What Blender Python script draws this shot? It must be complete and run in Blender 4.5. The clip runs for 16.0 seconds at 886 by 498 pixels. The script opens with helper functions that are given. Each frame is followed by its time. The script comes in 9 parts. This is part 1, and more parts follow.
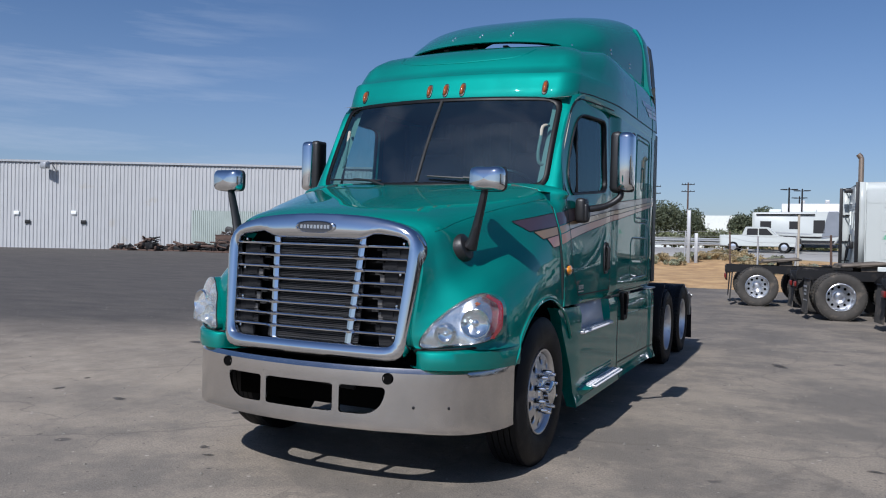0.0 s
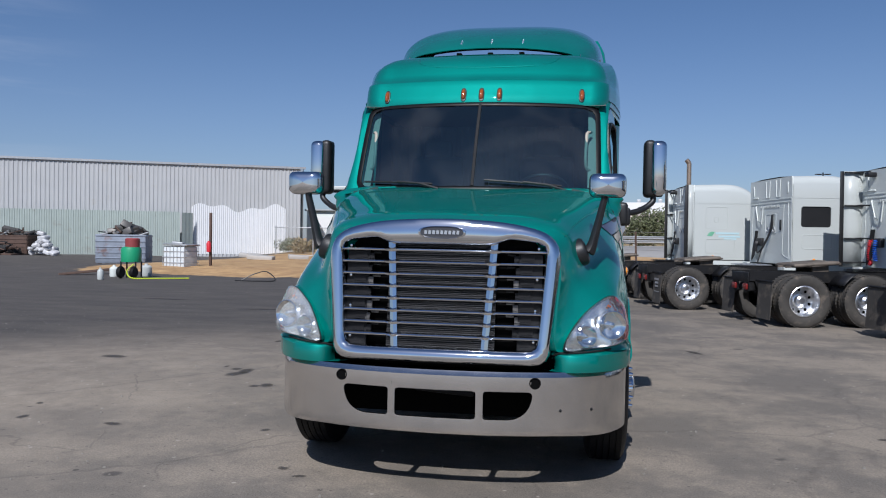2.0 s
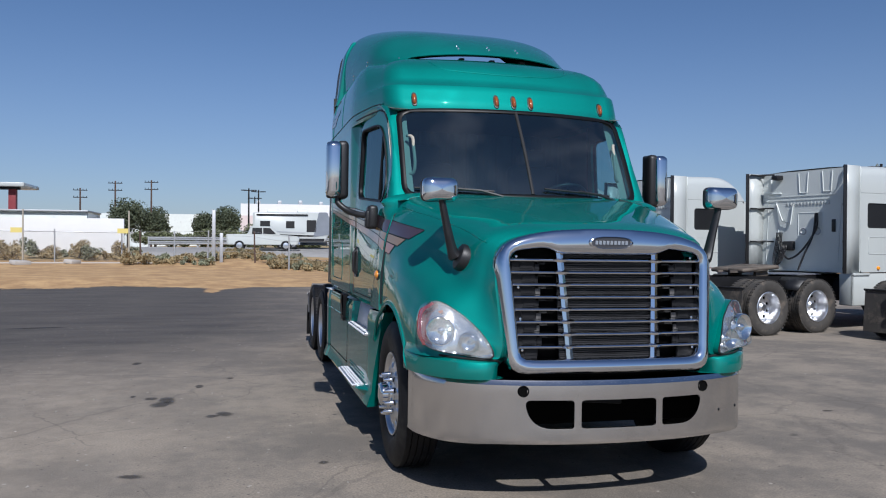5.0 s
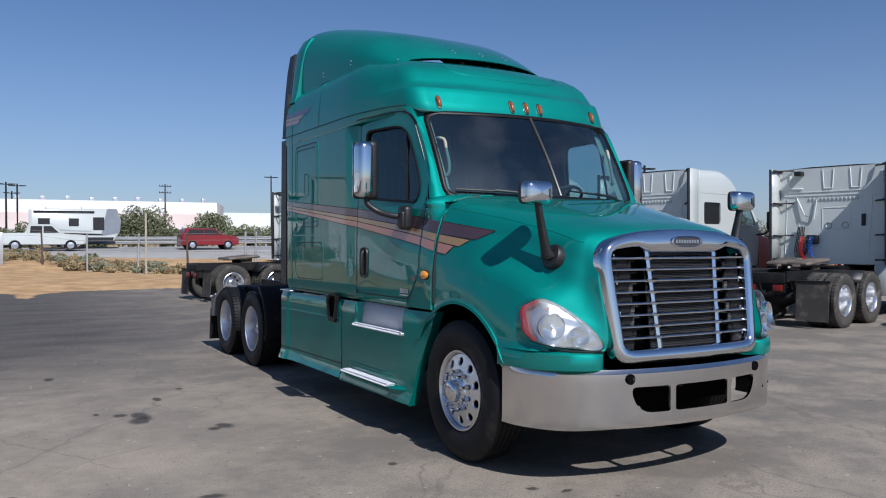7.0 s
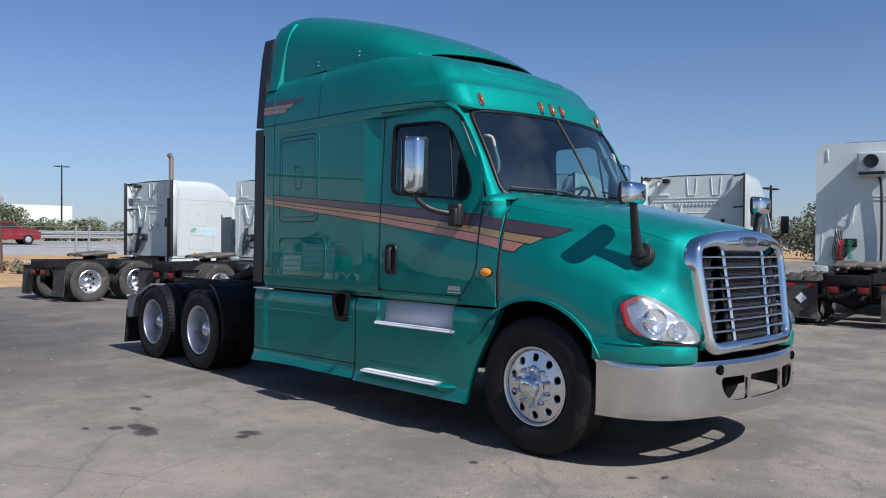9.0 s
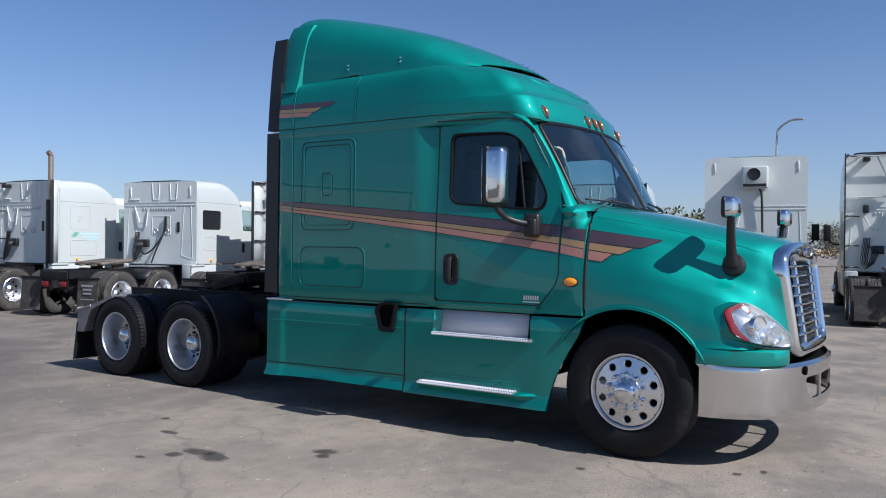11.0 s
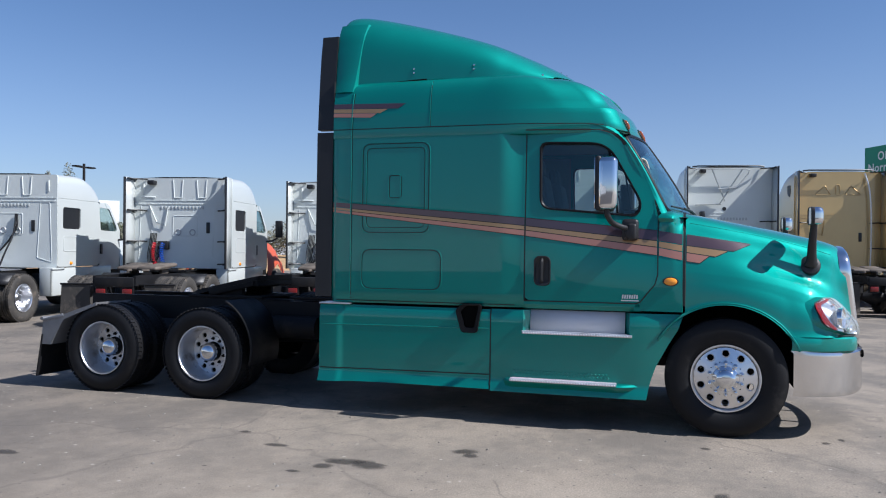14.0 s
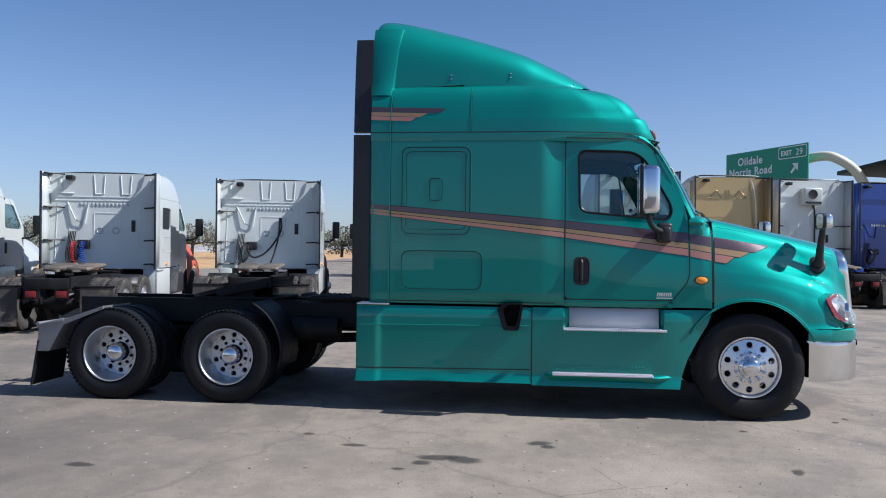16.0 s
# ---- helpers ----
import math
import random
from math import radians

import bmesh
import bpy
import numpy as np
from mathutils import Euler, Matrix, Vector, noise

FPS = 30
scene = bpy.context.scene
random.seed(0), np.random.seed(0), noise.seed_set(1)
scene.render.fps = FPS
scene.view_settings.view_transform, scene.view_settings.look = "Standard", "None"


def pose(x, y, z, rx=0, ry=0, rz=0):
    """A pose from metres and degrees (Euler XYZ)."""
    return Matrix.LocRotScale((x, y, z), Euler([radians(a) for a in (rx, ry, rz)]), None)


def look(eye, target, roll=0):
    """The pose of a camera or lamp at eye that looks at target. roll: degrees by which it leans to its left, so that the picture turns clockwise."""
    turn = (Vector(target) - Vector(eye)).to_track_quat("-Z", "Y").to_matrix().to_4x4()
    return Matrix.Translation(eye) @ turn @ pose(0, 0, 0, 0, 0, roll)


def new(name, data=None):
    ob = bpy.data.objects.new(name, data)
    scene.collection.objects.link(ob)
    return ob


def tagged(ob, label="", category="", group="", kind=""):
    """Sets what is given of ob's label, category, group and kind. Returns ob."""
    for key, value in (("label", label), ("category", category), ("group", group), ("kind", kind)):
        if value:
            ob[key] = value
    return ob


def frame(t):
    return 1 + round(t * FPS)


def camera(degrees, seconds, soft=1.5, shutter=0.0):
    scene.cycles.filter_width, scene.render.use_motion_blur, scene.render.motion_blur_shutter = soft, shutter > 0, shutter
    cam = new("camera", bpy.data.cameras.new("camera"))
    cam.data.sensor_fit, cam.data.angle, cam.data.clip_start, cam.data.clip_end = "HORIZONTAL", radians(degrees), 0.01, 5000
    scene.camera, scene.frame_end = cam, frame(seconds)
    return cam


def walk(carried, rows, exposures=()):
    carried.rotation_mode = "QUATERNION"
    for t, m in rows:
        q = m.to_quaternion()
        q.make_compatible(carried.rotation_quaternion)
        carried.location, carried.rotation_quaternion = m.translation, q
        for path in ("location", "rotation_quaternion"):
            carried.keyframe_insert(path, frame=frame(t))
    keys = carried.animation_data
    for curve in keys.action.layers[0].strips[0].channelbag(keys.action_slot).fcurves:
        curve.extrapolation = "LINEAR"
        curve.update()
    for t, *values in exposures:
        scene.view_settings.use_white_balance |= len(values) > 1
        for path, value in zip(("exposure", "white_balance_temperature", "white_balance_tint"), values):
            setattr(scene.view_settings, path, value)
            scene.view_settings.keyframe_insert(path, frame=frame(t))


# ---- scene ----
cam = camera(58.4, 16.0, 1.1)
METRES, EYE, TURN = 16.7, 1.60, 25.0
ROWS = [
    (0.0, 0.0, 0.0, 0.0, 0.02, -0.74, -1.18),
    (0.5, -0.0337, -0.0003, 0.0017, -3.71, -0.62, -0.84),
    (1.0, -0.0659, 0.0069, 0.0023, -7.44, -0.61, -0.59),
    (1.5, -0.0991, 0.0083, 0.0023, -11.34, -0.66, -0.61),
    (2.0, -0.1307, 0.0182, 0.001, -15.55, -0.69, -0.72),
    (2.5, -0.1615, 0.0258, 0.0007, -20.02, -0.67, -0.81),
    (3.0, -0.1875, 0.0374, 0.0016, -24.57, -0.55, -0.76),
    (3.5, -0.2128, 0.0536, 0.0027, -28.72, -0.42, -0.6),
    (4.0, -0.2419, 0.0694, 0.0026, -32.36, -0.34, -0.57),
    (4.5, -0.2681, 0.0917, 0.0026, -35.7, -0.32, -0.52),
    (7.0, -0.3871, 0.2011, 0.0047, -55.04, -0.62, 0.28),
    (7.5, -0.4064, 0.2259, 0.005, -59.05, -0.63, 0.13),
    (8.0, -0.4167, 0.2556, 0.0048, -62.74, -0.66, -0.12),
    (8.5, -0.4337, 0.283, 0.0044, -66.06, -0.7, -0.34),
    (9.0, -0.4437, 0.3119, 0.0037, -69.18, -0.69, -0.47),
    (11.5, -0.4815, 0.4626, 0.0068, -84.16, -0.22, -0.55),
    (12.0, -0.4866, 0.4921, 0.0071, -86.83, -0.1, -0.64),
    (12.5, -0.4908, 0.5215, 0.0073, -89.62, -0.11, -0.69),
    (13.0, -0.4899, 0.5519, 0.0081, -92.39, -0.17, -0.66),
    (13.5, -0.493, 0.5835, 0.007, -95.34, -0.19, -0.69),
    (14.0, -0.4889, 0.6139, 0.0061, -98.13, -0.2, -0.57),
    (14.5, -0.4893, 0.6434, 0.0059, -100.88, -0.2, -0.47),
    (15.0, -0.4872, 0.6713, 0.006, -103.47, -0.13, -0.47),
    (15.5, -0.48, 0.6977, 0.0073, -105.92, -0.19, -0.5),
    (16.0, -0.4781, 0.7258, 0.0071, -108.41, -0.25, -0.63),
]
walk(cam, [(t, pose(2.957, -4.2, EYE, 0, 0, TURN) @ pose(METRES * x, METRES * y, METRES * z, 90 + pitch, roll, yaw)) for t, x, y, z, yaw, pitch, roll in ROWS],
     [(0.0, 0.03, 5870, 13), (2.0, -0.07, 5870, 13), (4.5, -0.06, 5870, 13), (8.0, 0.17, 5870, 13), (12.0, 0.43, 5870, 13), (16.0, 0.50, 5870, 13)])

# ---- world, sun, exposure ----
SUN_EL = radians(44.5)
world = bpy.data.worlds.new("world")
scene.world = world
world.use_nodes = True
wn, wl = world.node_tree.nodes, world.node_tree.links
sky = wn.new("ShaderNodeTexSky")
sky.sky_type = "NISHITA"
sky.sun_disc = False
sky.sun_elevation = SUN_EL
sky.sun_rotation = radians(183)
sky.altitude = 120
sky.air_density, sky.dust_density, sky.ozone_density = 0.9, 0.6, 5.2
# thin cirrus low in the north-west, over the warehouse
tc, mp, cn_ = wn.new("ShaderNodeTexCoord"), wn.new("ShaderNodeMapping"), wn.new("ShaderNodeTexNoise")
mp.inputs["Scale"].default_value = (1.6, 1.6, 15.0)
mp.inputs["Rotation"].default_value = (0.0, radians(6), 0.0)
cn_.inputs["Scale"].default_value, cn_.inputs["Detail"].default_value, cn_.inputs["Roughness"].default_value = 1.7, 8, 0.6
wl.new(tc.outputs["Generated"], mp.inputs[0]), wl.new(mp.outputs[0], cn_.inputs["Vector"])
cr = wn.new("ShaderNodeMapRange")
cr.inputs[1].default_value, cr.inputs[2].default_value = 0.50, 0.74
wl.new(cn_.outputs[0], cr.inputs[0])
dt = wn.new("ShaderNodeVectorMath")
dt.operation = "DOT_PRODUCT"
dt.inputs[1].default_value = (-0.79, 0.60, 0.13)
wl.new(tc.outputs["Generated"], dt.inputs[0])
dr_ = wn.new("ShaderNodeMapRange")
dr_.interpolation_type = "SMOOTHSTEP"
dr_.inputs[1].default_value, dr_.inputs[2].default_value, dr_.inputs[4].default_value = 0.93, 1.0, 0.32
wl.new(dt.outputs["Value"], dr_.inputs[0])
cm = wn.new("ShaderNodeMath")
cm.operation = "MULTIPLY"
wl.new(cr.outputs[0], cm.inputs[0]), wl.new(dr_.outputs[0], cm.inputs[1])
cx = wn.new("ShaderNodeMix")
cx.data_type = "RGBA"
cx.inputs["B"].default_value = (8.5, 9.0, 9.6, 1)
wl.new(cm.outputs[0], cx.inputs["Factor"]), wl.new(sky.outputs[0], cx.inputs["A"])
# thin lavender haze towards the horizon
hz_, hr_, hx_ = wn.new("ShaderNodeSeparateXYZ"), wn.new("ShaderNodeMapRange"), wn.new("ShaderNodeMix")
wl.new(tc.outputs["Generated"], hz_.inputs[0]), wl.new(hz_.outputs["Z"], hr_.inputs[0])
hr_.interpolation_type = "SMOOTHSTEP"
hr_.inputs[1].default_value, hr_.inputs[2].default_value, hr_.inputs[3].default_value, hr_.inputs[4].default_value = 0.0, 0.30, 0.24, 0.0
hx_.data_type = "RGBA"
hx_.inputs["B"].default_value = (5.0, 5.2, 6.2, 1)
wl.new(hr_.outputs[0], hx_.inputs["Factor"]), wl.new(cx.outputs["Result"], hx_.inputs["A"])
wl.new(hx_.outputs["Result"], wn["Background"].inputs[0])
wn["Background"].inputs[1].default_value = 0.079

sun = new("sun", bpy.data.lights.new("sun", "SUN"))
sun.data.energy, sun.data.angle, sun.data.color = 5.0, radians(0.55), (1.0, 0.955, 0.88)
sun.matrix_world = look((0, 0, 30), (0.05 * 30, 30, 30 - 30 * math.tan(SUN_EL)))

# ---- materials ----
def mat(name, color, rough=0.5, metal=0.0, grain=0.0, scale=6.0, bump=0.0, bscale=60.0, coat=0.0, wear=0.0, wear_color=None, spec=0.5, per_piece=0.0):
    """A Principled material with variation at two scales, fine relief and stains."""
    m = bpy.data.materials.new(name)
    m.use_nodes = True
    n, l = m.node_tree.nodes, m.node_tree.links
    b = n["Principled BSDF"]
    b.inputs["Roughness"].default_value, b.inputs["Metallic"].default_value = rough, metal
    b.inputs["Coat Weight"].default_value, b.inputs["Coat Roughness"].default_value = coat, 0.03
    b.inputs["Specular IOR Level"].default_value = spec
    b.inputs["Base Color"].default_value = (*color, 1)
    co = n.new("ShaderNodeTexCoord")
    if grain or wear:
        a, c = n.new("ShaderNodeTexNoise"), n.new("ShaderNodeTexNoise")
        a.inputs["Scale"].default_value, a.inputs["Detail"].default_value = scale, 6
        c.inputs["Scale"].default_value, c.inputs["Detail"].default_value = scale * 0.13, 4
        mix = n.new("ShaderNodeMix")
        mix.data_type = "RGBA"
        dark = [v * (1 - grain) for v in color]
        lite = [min(1, v * (1 + grain)) for v in color]
        mix.inputs["A"].default_value, mix.inputs["B"].default_value = (*dark, 1), (*lite, 1)
        add = n.new("ShaderNodeMath")
        add.operation = "ADD"
        half = n.new("ShaderNodeMath")
        half.operation = "MULTIPLY"
        half.inputs[1].default_value = 0.5
        for t, k in ((a, 0), (c, 1)):
            l.new(co.outputs["Object"], t.inputs["Vector"])
            l.new(t.outputs[0], add.inputs[k])
        l.new(add.outputs[0], half.inputs[0])
        ramp = n.new("ShaderNodeMapRange")
        ramp.inputs[1].default_value, ramp.inputs[2].default_value = 0.3, 0.7
        l.new(half.outputs[0], ramp.inputs[0])
        l.new(ramp.outputs[0], mix.inputs["Factor"])
        out = mix.outputs["Result"]
        if wear:
            w = n.new("ShaderNodeTexNoise")
            w.inputs["Scale"].default_value, w.inputs["Detail"].default_value = scale * 0.45, 8
            w.inputs["Roughness"].default_value = 0.65
            l.new(co.outputs["Object"], w.inputs["Vector"])
            r = n.new("ShaderNodeMapRange")
            r.inputs[1].default_value, r.inputs[2].default_value = 0.62 - wear * 0.2, 0.72
            l.new(w.outputs[0], r.inputs[0])
            m2 = n.new("ShaderNodeMix")
            m2.data_type = "RGBA"
            m2.inputs["B"].default_value = (*(wear_color or (0.12, 0.09, 0.06)), 1)
            l.new(r.outputs[0], m2.inputs["Factor"])
            l.new(out, m2.inputs["A"])
            out = m2.outputs["Result"]
        if per_piece:
            info, hs = n.new("ShaderNodeObjectInfo"), n.new("ShaderNodeHueSaturation")
            mr = n.new("ShaderNodeMapRange")
            mr.inputs[3].default_value, mr.inputs[4].default_value = 1 - per_piece, 1 + per_piece
            l.new(info.outputs["Random"], mr.inputs[0])
            l.new(mr.outputs[0], hs.inputs["Value"])
            l.new(out, hs.inputs["Color"])
            out = hs.outputs[0]
        l.new(out, b.inputs["Base Color"])
        rr = n.new("ShaderNodeMapRange")
        rr.inputs[3].default_value, rr.inputs[4].default_value = max(0.02, rough * 0.8), min(1, rough * 1.25)
        l.new(a.outputs[0], rr.inputs[0])
        l.new(rr.outputs[0], b.inputs["Roughness"])
    if bump:
        t, bp = n.new("ShaderNodeTexNoise"), n.new("ShaderNodeBump")
        t.inputs["Scale"].default_value, t.inputs["Detail"].default_value = bscale, 5
        l.new(co.outputs["Object"], t.inputs["Vector"])
        bp.inputs["Strength"].default_value, bp.inputs["Distance"].default_value = bump, 0.01
        l.new(t.outputs[0], bp.inputs["Height"])
        l.new(bp.outputs[0], b.inputs["Normal"])
    return m


def glass(name, color, rough=0.0, dust=0.0, shine=0.07):
    """A tinted pane: a clear share and a glossy share, by Fresnel, under a wiped film of dust."""
    m = bpy.data.materials.new(name)
    m.use_nodes = True
    n, l = m.node_tree.nodes, m.node_tree.links
    n.remove(n["Principled BSDF"])
    t, g, f, x = n.new("ShaderNodeBsdfTransparent"), n.new("ShaderNodeBsdfGlossy"), n.new("ShaderNodeLayerWeight"), n.new("ShaderNodeMixShader")
    t.inputs[0].default_value = (*color, 1)
    g.inputs["Roughness"].default_value = rough
    g.inputs["Color"].default_value = (0.74, 0.97, 1.0, 1)
    f.inputs["Blend"].default_value = 0.5
    pw, ma = n.new("ShaderNodeMath"), n.new("ShaderNodeMath")
    pw.operation, ma.operation = "POWER", "MULTIPLY_ADD"
    pw.inputs[1].default_value, ma.inputs[1].default_value, ma.inputs[2].default_value = 5.0, 0.9, shine
    l.new(f.outputs["Facing"], pw.inputs[0]), l.new(pw.outputs[0], ma.inputs[0])
    l.new(ma.outputs[0], x.inputs[0]), l.new(t.outputs[0], x.inputs[1]), l.new(g.outputs[0], x.inputs[2])
    out = x.outputs[0]
    if dust:
        co, ns, mr, di, mx = n.new("ShaderNodeTexCoord"), n.new("ShaderNodeTexNoise"), n.new("ShaderNodeMapRange"), n.new("ShaderNodeBsdfDiffuse"), n.new("ShaderNodeMixShader")
        ns.inputs["Scale"].default_value, ns.inputs["Detail"].default_value, ns.inputs["Distortion"].default_value = 1.3, 6, 1.2
        di.inputs[0].default_value = (0.62, 0.62, 0.60, 1)
        mr.inputs[1].default_value, mr.inputs[2].default_value, mr.inputs[3].default_value, mr.inputs[4].default_value = 0.46, 0.74, dust * 0.2, dust * 2.6
        l.new(co.outputs["Object"], ns.inputs["Vector"]), l.new(ns.outputs[0], mr.inputs[0]), l.new(mr.outputs[0], mx.inputs[0])
        l.new(out, mx.inputs[1]), l.new(di.outputs[0], mx.inputs[2])
        out = mx.outputs[0]
    l.new(out, n["Material Output"].inputs[0])
    return m


def paint_flake(name, color, rough=0.3, coat=1.0):
    """Metallic vehicle paint under a clear coat, with fine flakes and a slight film of dust."""
    m = mat(name, color, rough, 0.66, 0.05, 3.0, 0.0, coat=coat, spec=0.2)
    n, l = m.node_tree.nodes, m.node_tree.links
    b = n["Principled BSDF"]
    b.inputs["Specular Tint"].default_value = (0.02, 0.50, 0.45, 1)
    b.inputs["Coat Roughness"].default_value = 0.015
    v, bp, co = n.new("ShaderNodeTexVoronoi"), n.new("ShaderNodeBump"), n.new("ShaderNodeTexCoord")
    v.inputs["Scale"].default_value = 900
    l.new(co.outputs["Object"], v.inputs["Vector"])
    bp.inputs["Strength"].default_value, bp.inputs["Distance"].default_value = 0.06, 0.002
    l.new(v.outputs["Distance"], bp.inputs["Height"])
    l.new(bp.outputs[0], b.inputs["Normal"])
    return m


GREEN = paint_flake("green_paint", (0.007, 0.226, 0.190), 0.61, 1.0)
SEAM_SOFT = mat("seam_shade", (0.001, 0.022, 0.018), 0.5)
SEAL = mat("seal_rubber", (0.006, 0.006, 0.007), 0.4, 0.0, 0.2, 12, spec=0.18)
SHUTTER_METAL = mat("shutter_metal", (0.11, 0.105, 0.10), 0.5, 0.5, 0.2, 14)
STRIPE_DARK = mat("stripe_plum", (0.075, 0.045, 0.055), 0.3, 0.3, 0.05, 4, coat=0.8)
STRIPE_TAN = mat("stripe_gold", (0.36, 0.22, 0.10), 0.3, 0.3, 0.05, 4, coat=0.8)
STRIPE_PINK = mat("stripe_salmon", (0.45, 0.20, 0.14), 0.3, 0.3, 0.05, 4, coat=0.8)
SEAM = mat("seam_gap", (0.004, 0.008, 0.008), 0.6)
CHROME = mat("chrome", (0.68, 0.70, 0.73), 0.06, 1.0, 0.03, 5)
STEEL = mat("bumper_steel", (0.66, 0.65, 0.64), 0.17, 1.0, 0.06, 9, 0.02, 300)
ALU = mat("polished_aluminium", (0.74, 0.75, 0.77), 0.30, 1.0, 0.06, 9)
KICK = mat("kick_plate_aluminium", (0.64, 0.65, 0.68), 0.7, 0.1, 0.06, 6)
ALU_DULL = mat("dull_aluminium", (0.66, 0.67, 0.69), 0.36, 0.9, 0.1, 9, wear=0.2, wear_color=(0.25, 0.22, 0.19))
RUBBER = mat("tyre_rubber", (0.008, 0.008, 0.009), 0.58, 0.0, 0.25, 9, 0.15, 90, wear=0.15, wear_color=(0.026, 0.024, 0.022), spec=0.25)
RUBBER_DUSTY = mat("dusty_tyre_rubber", (0.046, 0.042, 0.037), 0.85, 0.0, 0.35, 9, 0.15, 90, wear=0.45, wear_color=(0.14, 0.115, 0.09))
BLACK = mat("black_plastic", (0.012, 0.012, 0.013), 0.45, 0.0, 0.2, 12, 0.1, 150)
CHASSIS = mat("chassis_black", (0.009, 0.009, 0.010), 0.6, 0.0, 0.35, 6, 0.1, 70, wear=0.3, wear_color=(0.03, 0.026, 0.022), spec=0.25)
# near-black: shade of hollows put into colour; drums and clips share it
SHADE_BLACK = mat("cavity_shade_black", (0.004, 0.004, 0.004), 0.95, 0.0, 0.2, 5, spec=0.03)
CLOTH = mat("seat_cloth", (0.05, 0.05, 0.055), 0.9, 0.0, 0.2, 20, 0.1, 200)
TRIM = mat("cab_trim", (0.13, 0.125, 0.12), 0.7, 0.0, 0.1, 8, 0.1, 200)
BEIGE = mat("beige_trim", (0.36, 0.33, 0.27), 0.6, 0.0, 0.08, 8)
AMBER = mat("amber_lens", (0.85, 0.30, 0.015), 0.15, 0.0, 0.1, 40, coat=1.0)
AMBER_DARK = mat("smoked_amber_lens", (0.27, 0.06, 0.006), 0.12, 0.0, 0.15, 40, coat=1.0)
RED_DARK = mat("dull_red_lens", (0.17, 0.012, 0.010), 0.3, 0.0, 0.1, 40)
RED = mat("red_lens", (0.42, 0.018, 0.012), 0.18, 0.0, 0.1, 40, coat=1.0)
LAMP_BOWL = mat("lamp_bowl", (0.72, 0.73, 0.74), 0.22, 0.9, 0.08, 30)
LAMP_DISH = mat("lamp_dish", (0.76, 0.77, 0.78), 0.07, 1.0, 0.04, 30)
LENS = glass("lamp_lens", (0.93, 0.95, 0.96), 0.03, 0.16)
WINDSHIELD = glass("windshield_glass", (0.42, 0.68, 0.72), 0.0, 0.014, 0.145)
CURTAIN = mat("curtain_cloth", (0.10, 0.10, 0.105), 0.9, 0.0, 0.15, 8, 0.1, 120)
SIDEGLASS = glass("side_glass", (0.60, 0.69, 0.70))
WHITE = mat("white_paint", (0.475, 0.50, 0.48), 0.32, 0.0, 0.04, 1.2, coat=0.5, wear=0.05, wear_color=(0.5, 0.48, 0.44))
WHITE_PANEL = mat("white_panel", (0.66, 0.695, 0.66), 0.45, 0.0, 0.08, 1.5, wear=0.12, wear_color=(0.42, 0.40, 0.37))
GOLD = mat("gold_paint", (0.50, 0.35, 0.15), 0.35, 0.4, 0.08, 2, coat=0.8)
BLUE = mat("blue_paint", (0.008, 0.04, 0.26), 0.35, 0.2, 0.08, 2, coat=0.8)
PRIMER = mat("orange_primer", (0.50, 0.085, 0.035), 0.6, 0.0, 0.12, 5)
HOSE_BLUE = mat("blue_hose", (0.01, 0.09, 0.5), 0.4)
HOSE_RED = mat("red_hose", (0.55, 0.02, 0.03), 0.4)
RUST = mat("rusty_iron", (0.10, 0.064, 0.05), 0.85, 0.2, 0.4, 7, 0.4, 40)
GALV = mat("galvanised_steel", (0.42, 0.43, 0.44), 0.5, 0.6, 0.12, 8)
CONCRETE = mat("concrete", (0.42, 0.40, 0.37), 0.85, 0.0, 0.12, 3, 0.2, 40)
SIGN_GREEN = mat("sign_green", (0.008, 0.26, 0.15), 0.5, 0.0, 0.06, 2)
SIGN_WHITE = mat("sign_white", (0.8, 0.82, 0.8), 0.5, 0.0, 0.03, 4)


# ---- building tools ----
from mathutils.bvhtree import BVHTree


def thing(name, label, category, group="", at=(0, 0, 0), turn=0, kind=""):
    ob = new(name)
    ob.empty_display_size = 0.2
    ob.matrix_basis = pose(*at, 0, 0, turn)
    return tagged(ob, label, category, group, kind)


def finish(bm, name, material, angle=38, fix=True):
    if fix:
        bmesh.ops.recalc_face_normals(bm, faces=bm.faces)
    me = bpy.data.meshes.new(name)
    bm.to_mesh(me)
    bm.free()
    for m in material if isinstance(material, (list, tuple)) else (material,):
        me.materials.append(m)
    me.polygons.foreach_set("use_smooth", [True] * len(me.polygons))
    me.set_sharp_from_angle(angle=radians(angle))
    return me


def part(name, bm, material, parent, label="", angle=38, fix=True, kind=""):
    """Links a bmesh as one mesh object under a thing or a part."""
    ob = new(name, finish(bm, name, material, angle, fix))
    ob.parent = parent
    return tagged(ob, label, kind=kind)


def solid(name, bm, material, label, category, group="", kind="", at=(0, 0, 0), turn=0, angle=38):
    """A thing that is one mesh."""
    ob = new(name, finish(bm, name, material, angle))
    ob.matrix_basis = pose(*at, 0, 0, turn)
    return tagged(ob, label, category, group, kind)


def B():
    return bmesh.new()


def box(bm, c, s, bevel=0.0, rot=(0, 0, 0), seg=2):
    m = pose(*c, *rot) @ Matrix.Diagonal((*s, 1))
    r = bmesh.ops.create_cube(bm, size=1, matrix=m)
    if bevel:
        es = list({e for v in r["verts"] for e in v.link_edges})
        bmesh.ops.bevel(bm, geom=es, offset=bevel, segments=seg, affect="EDGES", profile=0.5)
    return bm


def frame_of(d):
    d = Vector(d).normalized()
    a = d.cross(Vector((0, 0, 1)) if abs(d.z) < 0.9 else Vector((1, 0, 0))).normalized()
    return a, d.cross(a)


